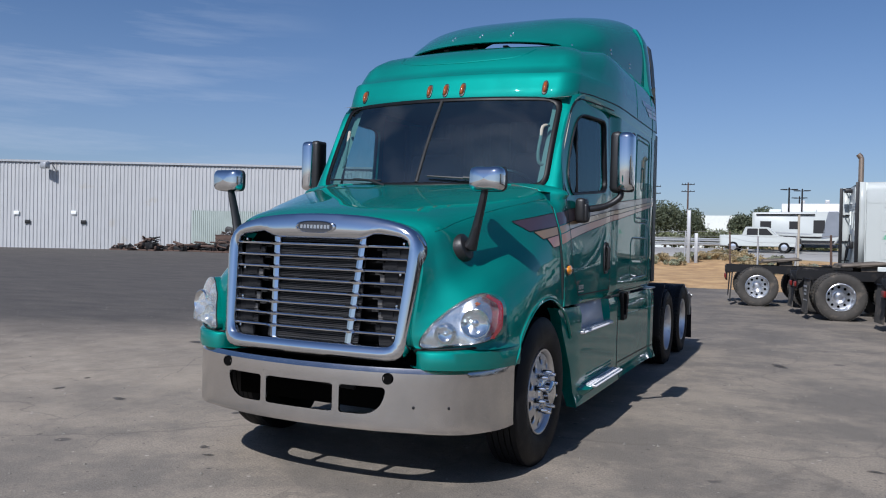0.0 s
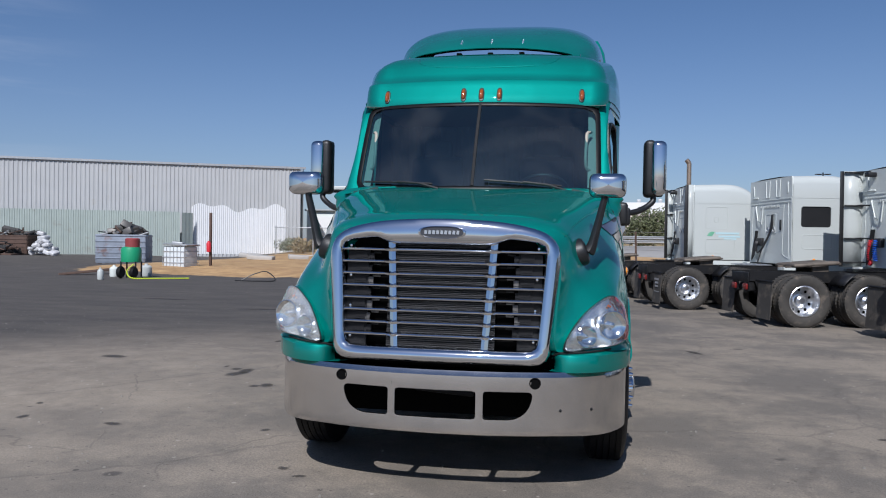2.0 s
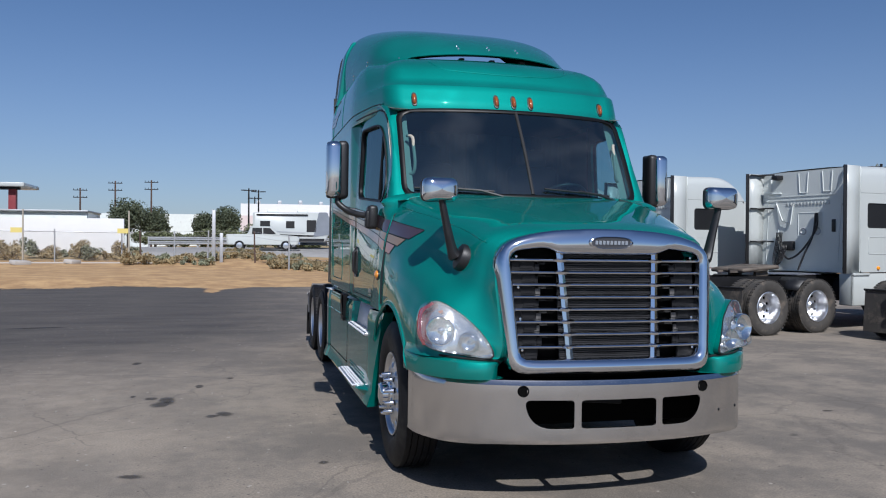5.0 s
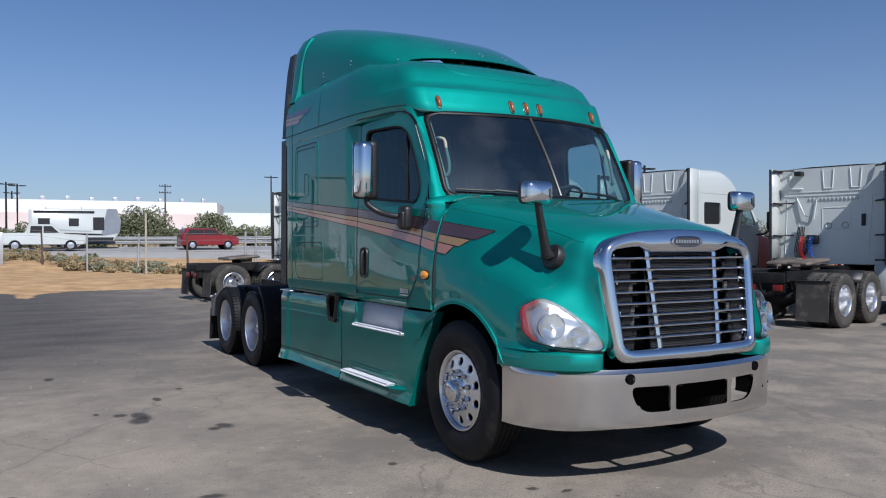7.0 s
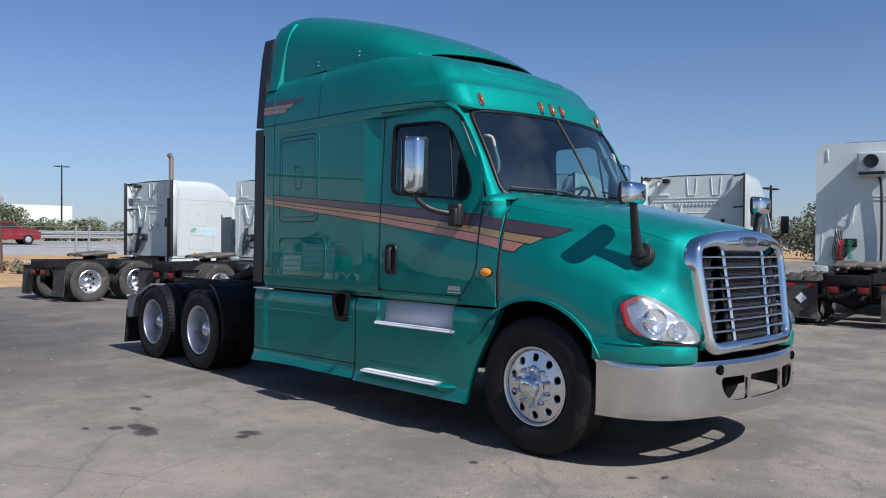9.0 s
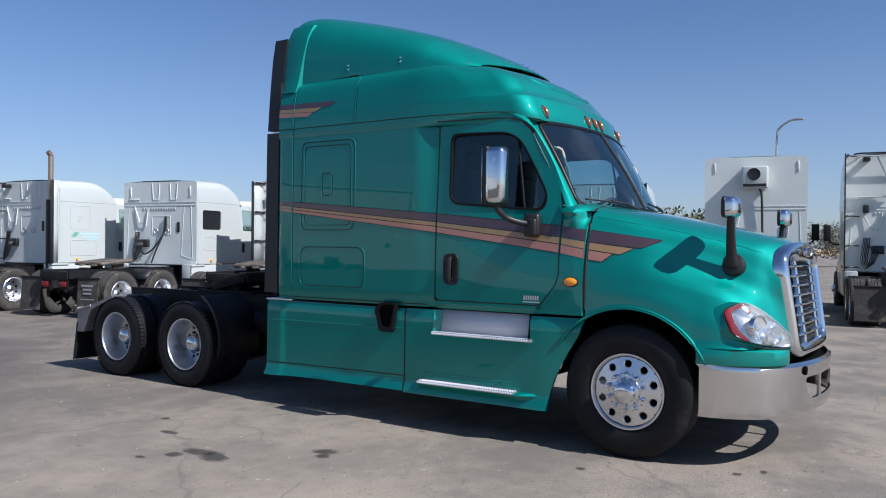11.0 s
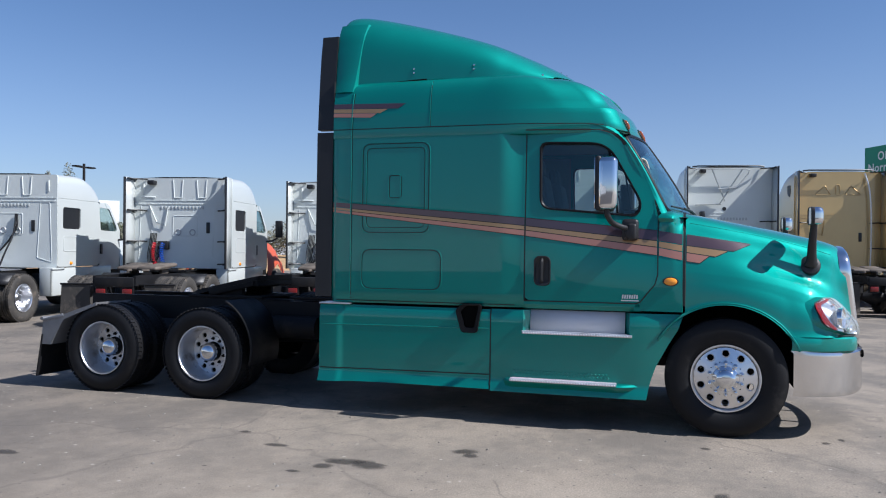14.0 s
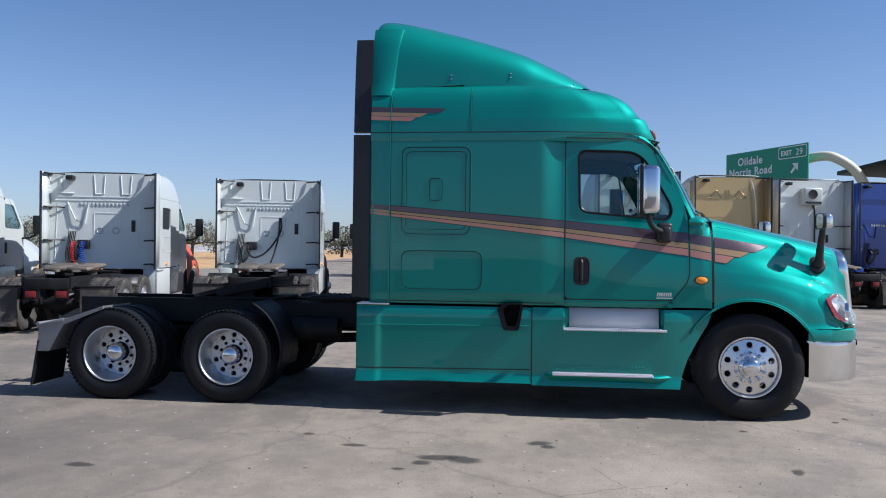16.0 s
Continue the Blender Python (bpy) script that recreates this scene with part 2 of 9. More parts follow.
def tube(bm, pts, r, seg=10, cap=True, radii=None):
    """A round bar along points."""
    pts = [Vector(p) for p in pts]
    rings = []
    for i, p in enumerate(pts):
        d = pts[min(i + 1, len(pts) - 1)] - pts[max(i - 1, 0)]
        a, b = frame_of(d)
        if rings and i:
            pa = rings[-1][1]
            a = (pa - d.normalized() * pa.dot(d.normalized())).normalized()
            b = d.normalized().cross(a)
        rr = radii[i] if radii else r
        vs = [bm.verts.new(p + rr * (math.cos(t) * a + math.sin(t) * b)) for t in (2 * math.pi * k / seg for k in range(seg))]
        rings.append((vs, a))
    for (u, _), (v, _) in zip(rings, rings[1:]):
        for k in range(seg):
            bm.faces.new((u[k], u[(k + 1) % seg], v[(k + 1) % seg], v[k]))
    if cap:
        bm.faces.new(rings[0][0][::-1]), bm.faces.new(rings[-1][0])
    return bm


def curve_pts(pts, n=24):
    """Catmull-Rom through points of any dimension."""
    p = np.array(pts, float)
    p = np.vstack([2 * p[0] - p[1], p, 2 * p[-1] - p[-2]])
    out = []
    segs = len(p) - 3
    for u in np.linspace(0, segs - 1e-9, n):
        i, t = int(u), u - int(u)
        a, b, c, d = p[i], p[i + 1], p[i + 2], p[i + 3]
        out.append(0.5 * (2 * b + (c - a) * t + (2 * a - 5 * b + 4 * c - d) * t * t + (3 * b - a - 3 * c + d) * t ** 3))
    return np.array(out)


def smooth_grid(sections, nu, nv):
    s = np.array([curve_pts(q, nv) for q in sections])
    return np.array([curve_pts(s[:, j], nu) for j in range(nv)]).transpose(1, 0, 2)


def sheet(bm, grid, wrap=False):
    """Quads over a grid of points."""
    vs = [[bm.verts.new(p) for p in row] for row in grid]
    n = len(vs[0])
    for a, b in zip(vs, vs[1:]):
        for k in range(n if wrap else n - 1):
            f = (a[k], a[(k + 1) % n], b[(k + 1) % n], b[k])
            bm.faces.new(f)
    return vs


def both(half):
    """A row from one edge to the other, from its half (centre first)."""
    h = [tuple(p) for p in half]
    return [(-x, y, z) for x, y, z in h[:0:-1]] + h


def lathe(bm, prof, c, axis="x", seg=40, side=1):
    """Turns (r, a) about an axis through c: a runs along the axis times side."""
    rows = []
    for r, a in prof:
        row = []
        for k in range(seg):
            t = 2 * math.pi * k / seg
            u, v = r * math.cos(t), r * math.sin(t)
            q = {"x": (a * side, u, v), "y": (u, a * side, v), "z": (u, v, a * side)}[axis]
            row.append((c[0] + q[0], c[1] + q[1], c[2] + q[2]))
        rows.append(row)
    sheet(bm, rows, True)
    bmesh.ops.remove_doubles(bm, verts=bm.verts, dist=1e-5)
    return bm


def rounded(pts, r, n=5):
    """Rounds the corners of a closed outline of 2D points."""
    out = []
    m = len(pts)
    for i, p in enumerate(pts):
        p = Vector(p)
        a, b = Vector(pts[i - 1]) - p, Vector(pts[(i + 1) % m]) - p
        rr = r[i] if isinstance(r, (list, tuple)) else r
        ra, rb = min(rr, a.length * 0.49), min(rr, b.length * 0.49)
        s, e = p + a.normalized() * ra, p + b.normalized() * rb
        for k in range(n + 1):
            t = k / n
            out.append(tuple((1 - t) ** 2 * s + 2 * t * (1 - t) * p + t * t * e))
    return out


def polar(outline, c, n):
    """The outline met by n rays from c, in order of angle."""
    res = []
    m = len(outline)
    for k in range(n):
        t = 2 * math.pi * k / n
        d = (math.cos(t), math.sin(t))
        best = None
        for i in range(m):
            (x1, y1), (x2, y2) = outline[i], outline[(i + 1) % m]
            ex, ey = x2 - x1, y2 - y1
            den = d[0] * ey - d[1] * ex
            if abs(den) < 1e-12:
                continue
            s = ((x1 - c[0]) * ey - (y1 - c[1]) * ex) / den
            u = ((x1 - c[0]) * d[1] - (y1 - c[1]) * d[0]) / den
            if s > 0 and -1e-9 <= u <= 1 + 1e-9:
                best = s if best is None else max(best, s)
        res.append((c[0] + d[0] * best, c[1] + d[1] * best))
    return res


def extrude_poly(bm, outline, z0, z1, place=None):
    """A prism over a 2D outline; place turns (a, b, h) into a point."""
    place = place or (lambda a, b, h: (a, b, h))
    lo = [bm.verts.new(place(a, b, z0)) for a, b in outline]
    hi = [bm.verts.new(place(a, b, z1)) for a, b in outline]
    n = len(lo)
    for k in range(n):
        bm.faces.new((lo[k], lo[(k + 1) % n], hi[(k + 1) % n], hi[k]))
    bm.faces.new(lo[::-1]), bm.faces.new(hi)
    return bm


def cast(tree, a, b, side, axis="x", lift=0.004):
    """Where the side view's point (y, z), or the front view's (x, z), lies on a body."""
    if axis == "x":
        o, d = Vector((side * 3, a, b)), Vector((-side, 0, 0))
    else:
        o, d = Vector((a, -3, b)), Vector((0, 1, 0))
    p, nrm, _, _ = tree.ray_cast(o, d)
    if p is None:
        p, nrm, _, _ = tree.find_nearest(Vector((side * 1.25, a, b)) if axis == "x" else Vector((a, 0.2, b)))
    if nrm.dot(d) > 0:
        nrm = -nrm
    return p + nrm * lift


def decal(bm, tree, poly, side=1, axis="x", step=0.06, lift=0.004):
    """A convex patch laid on a body."""
    xs, ys = [p[0] for p in poly], [p[1] for p in poly]
    t = bmesh.new()
    nx, ny = max(1, int((max(xs) - min(xs)) / step)), max(1, int((max(ys) - min(ys)) / step))
    sheet(t, [[(min(xs) + (max(xs) - min(xs)) * i / nx, min(ys) + (max(ys) - min(ys)) * j / ny, 0) for j in range(ny + 1)] for i in range(nx + 1)])
    cx, cy = sum(xs) / len(xs), sum(ys) / len(ys)
    for i in range(len(poly)):
        (x1, y1), (x2, y2) = poly[i], poly[(i + 1) % len(poly)]
        nrm = Vector((y2 - y1, x1 - x2, 0))
        if nrm.length < 1e-9:
            continue
        if nrm.dot(Vector((cx - x1, cy - y1, 0))) > 0:
            nrm = -nrm
        bmesh.ops.bisect_plane(t, geom=t.verts[:] + t.edges[:] + t.faces[:], plane_co=(x1, y1, 0), plane_no=nrm, clear_outer=True)
    idx = {}
    for v in t.verts:
        idx[v] = bm.verts.new(cast(tree, v.co.x, v.co.y, side, axis, lift))
    for f in t.faces:
        bm.faces.new([idx[v] for v in f.verts])
    t.free()
    return bm


def seam(bm, tree, pts, width=0.012, side=1, axis="x", lift=0.003, closed=False, step=0.05):
    """A narrow strip laid along a line on a body."""
    p = [Vector((*q, 0)) for q in pts]
    if closed:
        p.append(p[0])
    fine = []
    for a, b in zip(p, p[1:]):
        n = max(1, int((b - a).length / step))
        fine += [a.lerp(b, k / n) for k in range(n)]
    fine.append(p[-1])
    rows = []
    for i, q in enumerate(fine):
        d = (fine[min(i + 1, len(fine) - 1)] - fine[max(i - 1, 0)])
        if closed and i in (0, len(fine) - 1):
            d = fine[1] - fine[-2]
        d.normalize()
        o = Vector((-d.y, d.x, 0)) * width / 2
        rows.append([cast(tree, (q + o).x, (q + o).y, side, axis, lift), cast(tree, (q - o).x, (q - o).y, side, axis, lift)])
    sheet(bm, rows)
    return bm


def tree_of(objects):
    """A ray-cast tree over meshes that stand at the world's origin."""
    vs, fs = [], []
    for o in objects:
        k = len(vs)
        vs += [v.co.copy() for v in o.data.vertices]
        fs += [[k + i for i in f.vertices] for f in o.data.polygons]
    return BVHTree.FromPolygons(vs, fs)




# ---- the green tractor: front at y = 0, its length along +y, centred on x = 0 ----
truck = thing("semi_truck", "glossy metallic green sleeper tractor with chrome grille and steel bumper", "truck")
truck.matrix_basis = pose(0, 0, -0.003, 0, 0.45, 0)  # it leans a little to its left
HUB_F, HUB_M, HUB_R, AXLE_Z, TYRE = 1.265, 6.70, 8.02, 0.53, 0.532
REAR_Z, REAR_TYRE = 0.49, 0.497
ARCH = 0.66


def sstep(a, b, x):
    t = max(0.0, min(1.0, (x - a) / (b - a)))
    return t * t * (3 - 2 * t)


def half_width(y, z):
    """The cab's half width: the doors lean in above the belt, the sleeper is wider."""
    door = 1.245 - 0.05 * sstep(1.5, 2.9, z) - 0.12 * sstep(3.05, 1.9, y) * sstep(1.3, 2.5, z)
    return door + (1.258 - door) * sstep(3.12, 3.36, y)


def hood_x(z):
    """Half width of the hood's rear edge."""
    return float(np.interp(z, [1.18, 1.38, 1.52, 1.68, 1.86, 2.0, 2.046], [1.236, 1.228, 1.213, 1.19, 1.135, 1.01, 0.62]))


# hood with both fenders, one tilting piece
def arch_z(y):
    d = abs(y - HUB_F)
    return AXLE_Z + math.sqrt(max(0, ARCH ** 2 - d * d)) if d < ARCH else 0.0


HOOD = [  # y, then (x, z) from the middle outwards
    (0.13, [(0, 1.725), (0.42, 1.705), (0.66, 1.62), (0.752, 1.45), (0.745, 1.25), (0.735, 1.10), (0.735, 1.0), (0.75, 0.93)]),
    (0.24, [(0, 1.76), (0.45, 1.748), (0.72, 1.665), (0.785, 1.46), (0.805, 1.31), (0.85, 1.17), (0.94, 1.05), (1.00, 0.93)]),
    (0.38, [(0, 1.80), (0.47, 1.785), (0.758, 1.70), (0.832, 1.52), (0.88, 1.37), (1.00, 1.24), (1.10, 1.08), (1.14, 0.93)]),
    (0.55, [(0, 1.84), (0.49, 1.825), (0.80, 1.738), (0.885, 1.57), (0.935, 1.43), (1.07, 1.335), (1.17, 1.15), (1.20, 0.92)]),
    (0.80, [(0, 1.895), (0.52, 1.882), (0.87, 1.80), (0.96, 1.64), (1.02, 1.51), (1.12, 1.41), (1.20, 1.24), (1.222, 1.0)]),
    (1.10, [(0, 1.955), (0.56, 1.945), (0.935, 1.875), (1.045, 1.72), (1.105, 1.59), (1.172, 1.47), (1.218, 1.32), (1.232, 1.18)]),
    (1.36, [(0, 2.005), (0.59, 1.998), (0.985, 1.94), (1.10, 1.79), (1.155, 1.63), (1.192, 1.50), (1.225, 1.36), (1.235, 1.19)]),
    (1.62, [(0, 2.05), (0.62, 2.046), (1.01, 2.0), (1.135, 1.86), (1.19, 1.68), (1.213, 1.52), (1.228, 1.38), (1.236, 1.18)]),
]
NOSE = ([0.178, 0.192, 0.228, 0.212, 0.185, 0.162, 0.152, 0.160], [0.26, 0.272, 0.305, 0.295, 0.278, 0.262, 0.262, 0.29])
hood_rows = []
for k, (y, q) in enumerate(HOOD):
    hood_rows.append([(x, NOSE[k][j] if k < 2 else y, z) for j, (x, z) in enumerate(q)])
g = smooth_grid(hood_rows, 60, 44)
for row in g:
    y = row[0][1]
    low = max(arch_z(y), 0.93 if y < 0.75 else 0.0)
    zs, ze = row[-10][2], row[-1][2]
    for k in range(10):
        t = (k + 1) / 10
        row[-10 + k][2] = zs + (max(low, 0.9) - zs) * t if ze != low else row[-10 + k][2]
        if k == 9:
            row[-1][0] += 0.012
bm = B()
sheet(bm, [both(r) for r in g])
bm.normal_update()
hood_tree = BVHTree.FromBMesh(bm)
LAMP = rounded([(1.085, 1.29), (1.155, 1.215), (1.188, 1.06), (1.165, 0.985), (1.0, 0.955), (0.79, 0.93), (0.785, 0.985), (0.86, 1.115), (0.96, 1.215)], 0.07, 5)
LC = (1.02, 1.09)


LAMP_POLAR = polar(LAMP, LC, 72)
hood = part("hood", bm, GREEN, truck, "metallic green hood with flared fenders", 50)
# the hood's front edge turns in behind the grille surround
for s in (-1, 1):
    bm = B()
    sheet(bm, [[(s * (q[0] - dx), q[1] + dy, q[2] - dz) for dx, dy, dz in ((0.0, 0.001, 0), (0.012, -0.006, 0), (0.035, 0.010, 0), (0.085, 0.06, 0))] for q in g[0] if q[0] > 0.60])
    part("hood_edge", bm, GREEN, hood)

# wheel arch liner, its shade put into a near-black colour, and fender lips
for s in (-1, 1):
    bm = B()
    rows = []
    for k in range(25):
        a = math.pi * (0.98 - 0.96 * k / 24)
        y, z = HUB_F - math.cos(math.pi - a) * -0.70 * -1, AXLE_Z + 0.70 * math.sin(a)
        rows.append([(s * 1.165, y, z), (s * 0.62, y, z)])
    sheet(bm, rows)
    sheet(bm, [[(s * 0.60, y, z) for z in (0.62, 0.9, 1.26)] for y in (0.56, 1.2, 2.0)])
    part("wheel_liner", bm, SHADE_BLACK, truck)
    bm = B()
    lip = []
    for k in range(31):
        a = radians(24 + 130 * k / 30)
        y, z = HUB_F - 0.672 * math.cos(a), AXLE_Z + 0.672 * math.sin(a)
        x = cast(hood_tree, y, min(z + 0.02, 1.5), s, "x", 0)[0] if k % 30 else s * 1.21
        lip.append((s * min(abs(x), 1.25), y, z))
    tube(bm, lip, 0.013, 6)
    part("fender_lip", bm, GREEN, truck)

# lower fascia above the bumper
bm = B()
PLAN = [(0.70, 0.27), (0.715, 0.20), (0.76, 0.155), (0.84, 0.155), (0.96, 0.215), (1.08, 0.34), (1.165, 0.50), (1.20, 0.68), (1.205, 0.74)]
for s in (-1, 1):
    bm = B()
    p = curve_pts(PLAN, 26)
    rows = []
    for i, (x, y) in enumerate(p):
        top = 0.905 + 0.045 * i / 25 - 0.03 * (1 - min(1, i / 6))
        rows.append([(s * (x - 0.05), y + 0.05, top + 0.01), (s * (x + 0.004), y + 0.004, top), (s * (x + 0.018), y - 0.015, top - 0.006), (s * (x + 0.026), y - 0.022, top - 0.018), (s * (x + 0.028), y - 0.024, 0.84), (s * (x + 0.024), y - 0.018, 0.806), (s * (x - 0.06), y + 0.06, 0.80)])
    sheet(bm, rows)
    fascia = part("lower_fascia", bm, GREEN, truck)
    bm = B()
    tube(bm, [tuple(Vector(r[1]) + Vector((0, -0.003, 0.006))) for r in rows], 0.007, 6)
    part("fascia_gap", bm, SEAM, fascia)

# steel bumper with three openings
BP = curve_pts([(0, -0.025), (0.3, -0.008), (0.6, 0.043), (0.85, 0.13), (1.02, 0.25), (1.13, 0.41), (1.185, 0.56), (1.20, 0.70)], 60)


def bumper_y(x):
    return float(np.interp(abs(x), BP[:, 0], BP[:, 1]))


def bumper_low(x):
    return 0.418 - 0.014 * sstep(0.7, 1.1, abs(x))


bm = B()
OPEN = [(-0.60, -0.30, "l"), (-0.255, 0.255, ""), (0.30, 0.60, "r")]


def bpt(x, z, out=0.0):
    fold = 0.028 * sstep(0.775, 0.81, z) + 0.008 * sstep(0.44, 0.405, z)
    return (x, bumper_y(x) + fold - out, z)


zrow = lambda x: [0.808, 0.797, 0.78, 0.755, 0.725, 0.69, 0.65, 0.60, 0.55, 0.515, 0.48, 0.45, 0.43, bumper_low(x)]
for side in (-1, 1):
    cols = [(side * 0.66, bumper_y(0.66))] + [(side * x, y) for x, y in BP if x > 0.67]
    sheet(bm, [[(x, y + 0.028 * sstep(0.775, 0.81, z) + 0.008 * sstep(0.44, 0.405, z), z) for z in zrow(x)] for x, y in cols])


def ring_at(outline, c, angles):
    big = polar(outline, c, 720)
    return [big[int(round(t / (2 * math.pi) * 720)) % 720] for t in angles]


for a, b, o0, o1 in ((-0.60, -0.30, -0.66, -0.2775), (-0.255, 0.255, -0.2775, 0.2775), (0.30, 0.60, 0.2775, 0.66)):
    for zz in ([0.808, 0.797, 0.78, 0.755, 0.725], [0.48, 0.45, 0.43, 0.418]):
        sheet(bm, [[bpt(x, z) for z in zz] for x in np.linspace(o0, o1, 13)])
    if a < -0.5:
        hole = rounded([(a + 0.11, 0.515), (b, 0.515), (b, 0.69), (a, 0.69), (a, 0.635), (a + 0.035, 0.56)], [0.06, 0.02, 0.02, 0.035, 0.05, 0.06], 6)
    elif a > 0.2:
        hole = rounded([(a, 0.515), (b - 0.11, 0.515), (b - 0.035, 0.56), (b, 0.635), (b, 0.69), (a, 0.69)], [0.02, 0.06, 0.06, 0.05, 0.035, 0.02], 6)
    else:
        hole = rounded([(a, 0.515), (b, 0.515), (b, 0.69), (a, 0.69)], 0.02, 8)
    outer_r = [(o0, 0.48), (o1, 0.48), (o1, 0.725), (o0, 0.725)]
    c = ((a + b) / 2, 0.6025)
    ang = sorted([2 * math.pi * k / 120 for k in range(120)] + [math.atan2(z - c[1], x - c[0]) % (2 * math.pi) for x, z in outer_r])
    ou, ho = ring_at(outer_r, c, ang), ring_at(hole, c, ang)
    for x, z in outer_r:
        k = min(range(len(ou)), key=lambda j: math.hypot(ou[j][0] - x, ou[j][1] - z))
        ou[k] = (x, z)
    mid = [(u[0] * 0.12 + h[0] * 0.88, u[1] * 0.12 + h[1] * 0.88) for u, h in zip(ou, ho)]
    sheet(bm, [[bpt(x, z, d) for x, z in q] for q, d in ((ou, 0), (mid, 0), (ho, -0.0003), (ho, -0.02))], True)
bmesh.ops.remove_doubles(bm, verts=bm.verts[:], dist=0.001)
bm.normal_update()
turned = [f for f in bm.faces if f.normal.y > 0.3 and abs(f.calc_center_median().x) < 0.9 or abs(f.calc_center_median().x) >= 0.9 and f.normal.dot(f.calc_center_median() - Vector((0, 0.9, 0.6))) < 0]
bmesh.ops.reverse_faces(bm, faces=turned)
bumper = part("bumper", bm, STEEL, truck, "brushed steel bumper with three openings", 30, False)
for x in (-0.615, 0.615):
    bm = B()
    # near-black disc stands for the shade inside the socket's hole
    lathe(bm, [(0.0, 0.004), (0.027, 0.003), (0.031, -0.003), (0.035, 0.0), (0.036, 0.02)], (x, bumper_y(x) - 0.009, 0.745), "y", 20)
    part("tow_socket", bm, SHADE_BLACK, bumper, "round tow socket, its hole painted near-black")
for x in (0.77, 0.96):
    bm = B()
    lathe(bm, [(0.0, -0.002), (0.007, 0.0), (0.011, 0.004)], (x, bumper_y(x) - 0.003, 0.575), "y", 12)
    part("plate_bolt", bm, CHASSIS, bumper)
# added near-black boxes: shade behind the bumper openings, sun kept out
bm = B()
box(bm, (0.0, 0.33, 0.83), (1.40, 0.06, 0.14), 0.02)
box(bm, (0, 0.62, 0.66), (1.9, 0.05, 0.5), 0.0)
part("bumper_shade_box", bm, SHADE_BLACK, truck)
# added near-black sheet, stops sun leaking through above the bumper
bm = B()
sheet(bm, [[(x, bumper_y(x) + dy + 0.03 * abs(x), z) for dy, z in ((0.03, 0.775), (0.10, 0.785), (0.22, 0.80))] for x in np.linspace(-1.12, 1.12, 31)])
part("bumper_sun_block", bm, SHADE_BLACK, truck)
bm = B()
box(bm, (0.0, 0.36, 0.61), (0.40, 0.03, 0.03), 0.008, (0, 4, 0))
part("cross_bar", bm, CHASSIS, truck)


# chrome grille
def gy(x, z):
    return 0.055 + 0.08 * x * x + 0.13 * (z - 0.93)


grille = new("grille")
grille.parent = truck
tagged(grille, "chrome grille surround with horizontal bars")
N = 128
outer = rounded([(-0.685, 0.845), (0.685, 0.845), (0.755, 1.64), (0.46, 1.735), (0, 1.755), (-0.46, 1.735), (-0.755, 1.64)], [0.10, 0.10, 0.16, 0.25, 0.3, 0.25, 0.16], 6)
inner = rounded([(-0.612, 0.935), (0.612, 0.935), (0.665, 1.60), (0.42, 1.625), (0.33, 1.585), (-0.33, 1.585), (-0.42, 1.625), (-0.665, 1.60)], [0.05, 0.05, 0.06, 0.03, 0.03, 0.03, 0.03, 0.06], 5)
CG = (0, 1.28)
po, pi = polar(outer, CG, N), polar(inner, CG, N)
bm = B()
rings = []
for d, dy in ((0.016, 0.085), (0.014, 0.05), (0.010, 0.026), (0.004, 0.010)):
    row = []
    for o, i in zip(po, pi):
        u = (Vector(o) - Vector(i)).normalized() * d
        x, z = o[0] + u.x, o[1] + u.y * (0.3 if u.y > 0 else 0.6)
        row.append((x, gy(x, z) + dy * (1 if abs(u.x) > abs(u.y) * 0.4 else 0.5), z))
    rings.append(row)
for t, dy in ((0.06, 0.0), (0.25, -0.010), (0.6, -0.012), (0.85, 0.0), (0.97, 0.02), (1.0, 0.05), (1.0, 0.11)):
    rings.append([(o[0] + (i[0] - o[0]) * t, gy(o[0] + (i[0] - o[0]) * t, o[1] + (i[1] - o[1]) * t) + dy, o[1] + (i[1] - o[1]) * t) for o, i in zip(po, pi)])
sheet(bm, rings, True)
part("grille_surround", bm, CHROME, grille, "", 50)
for k in range(8):
    z = 1.548 - k * 0.0775
    w = float(np.interp(z, [0.93, 1.60], [0.614, 0.665])) + 0.004
    bm = B()
    rows = []
    for x in np.linspace(-w, w, 25):
        y = gy(x, z) + 0.028
        rows.append([(x, y + 0.004, z - 0.009), (x, y - 0.006, z - 0.006), (x, y - 0.008, z + 0.001), (x, y - 0.003, z + 0.007), (x, y + 0.05, z + 0.016), (x, y + 0.05, z - 0.007)])
    sheet(bm, rows, True)
    part("grille_bar", bm, CHROME, grille)
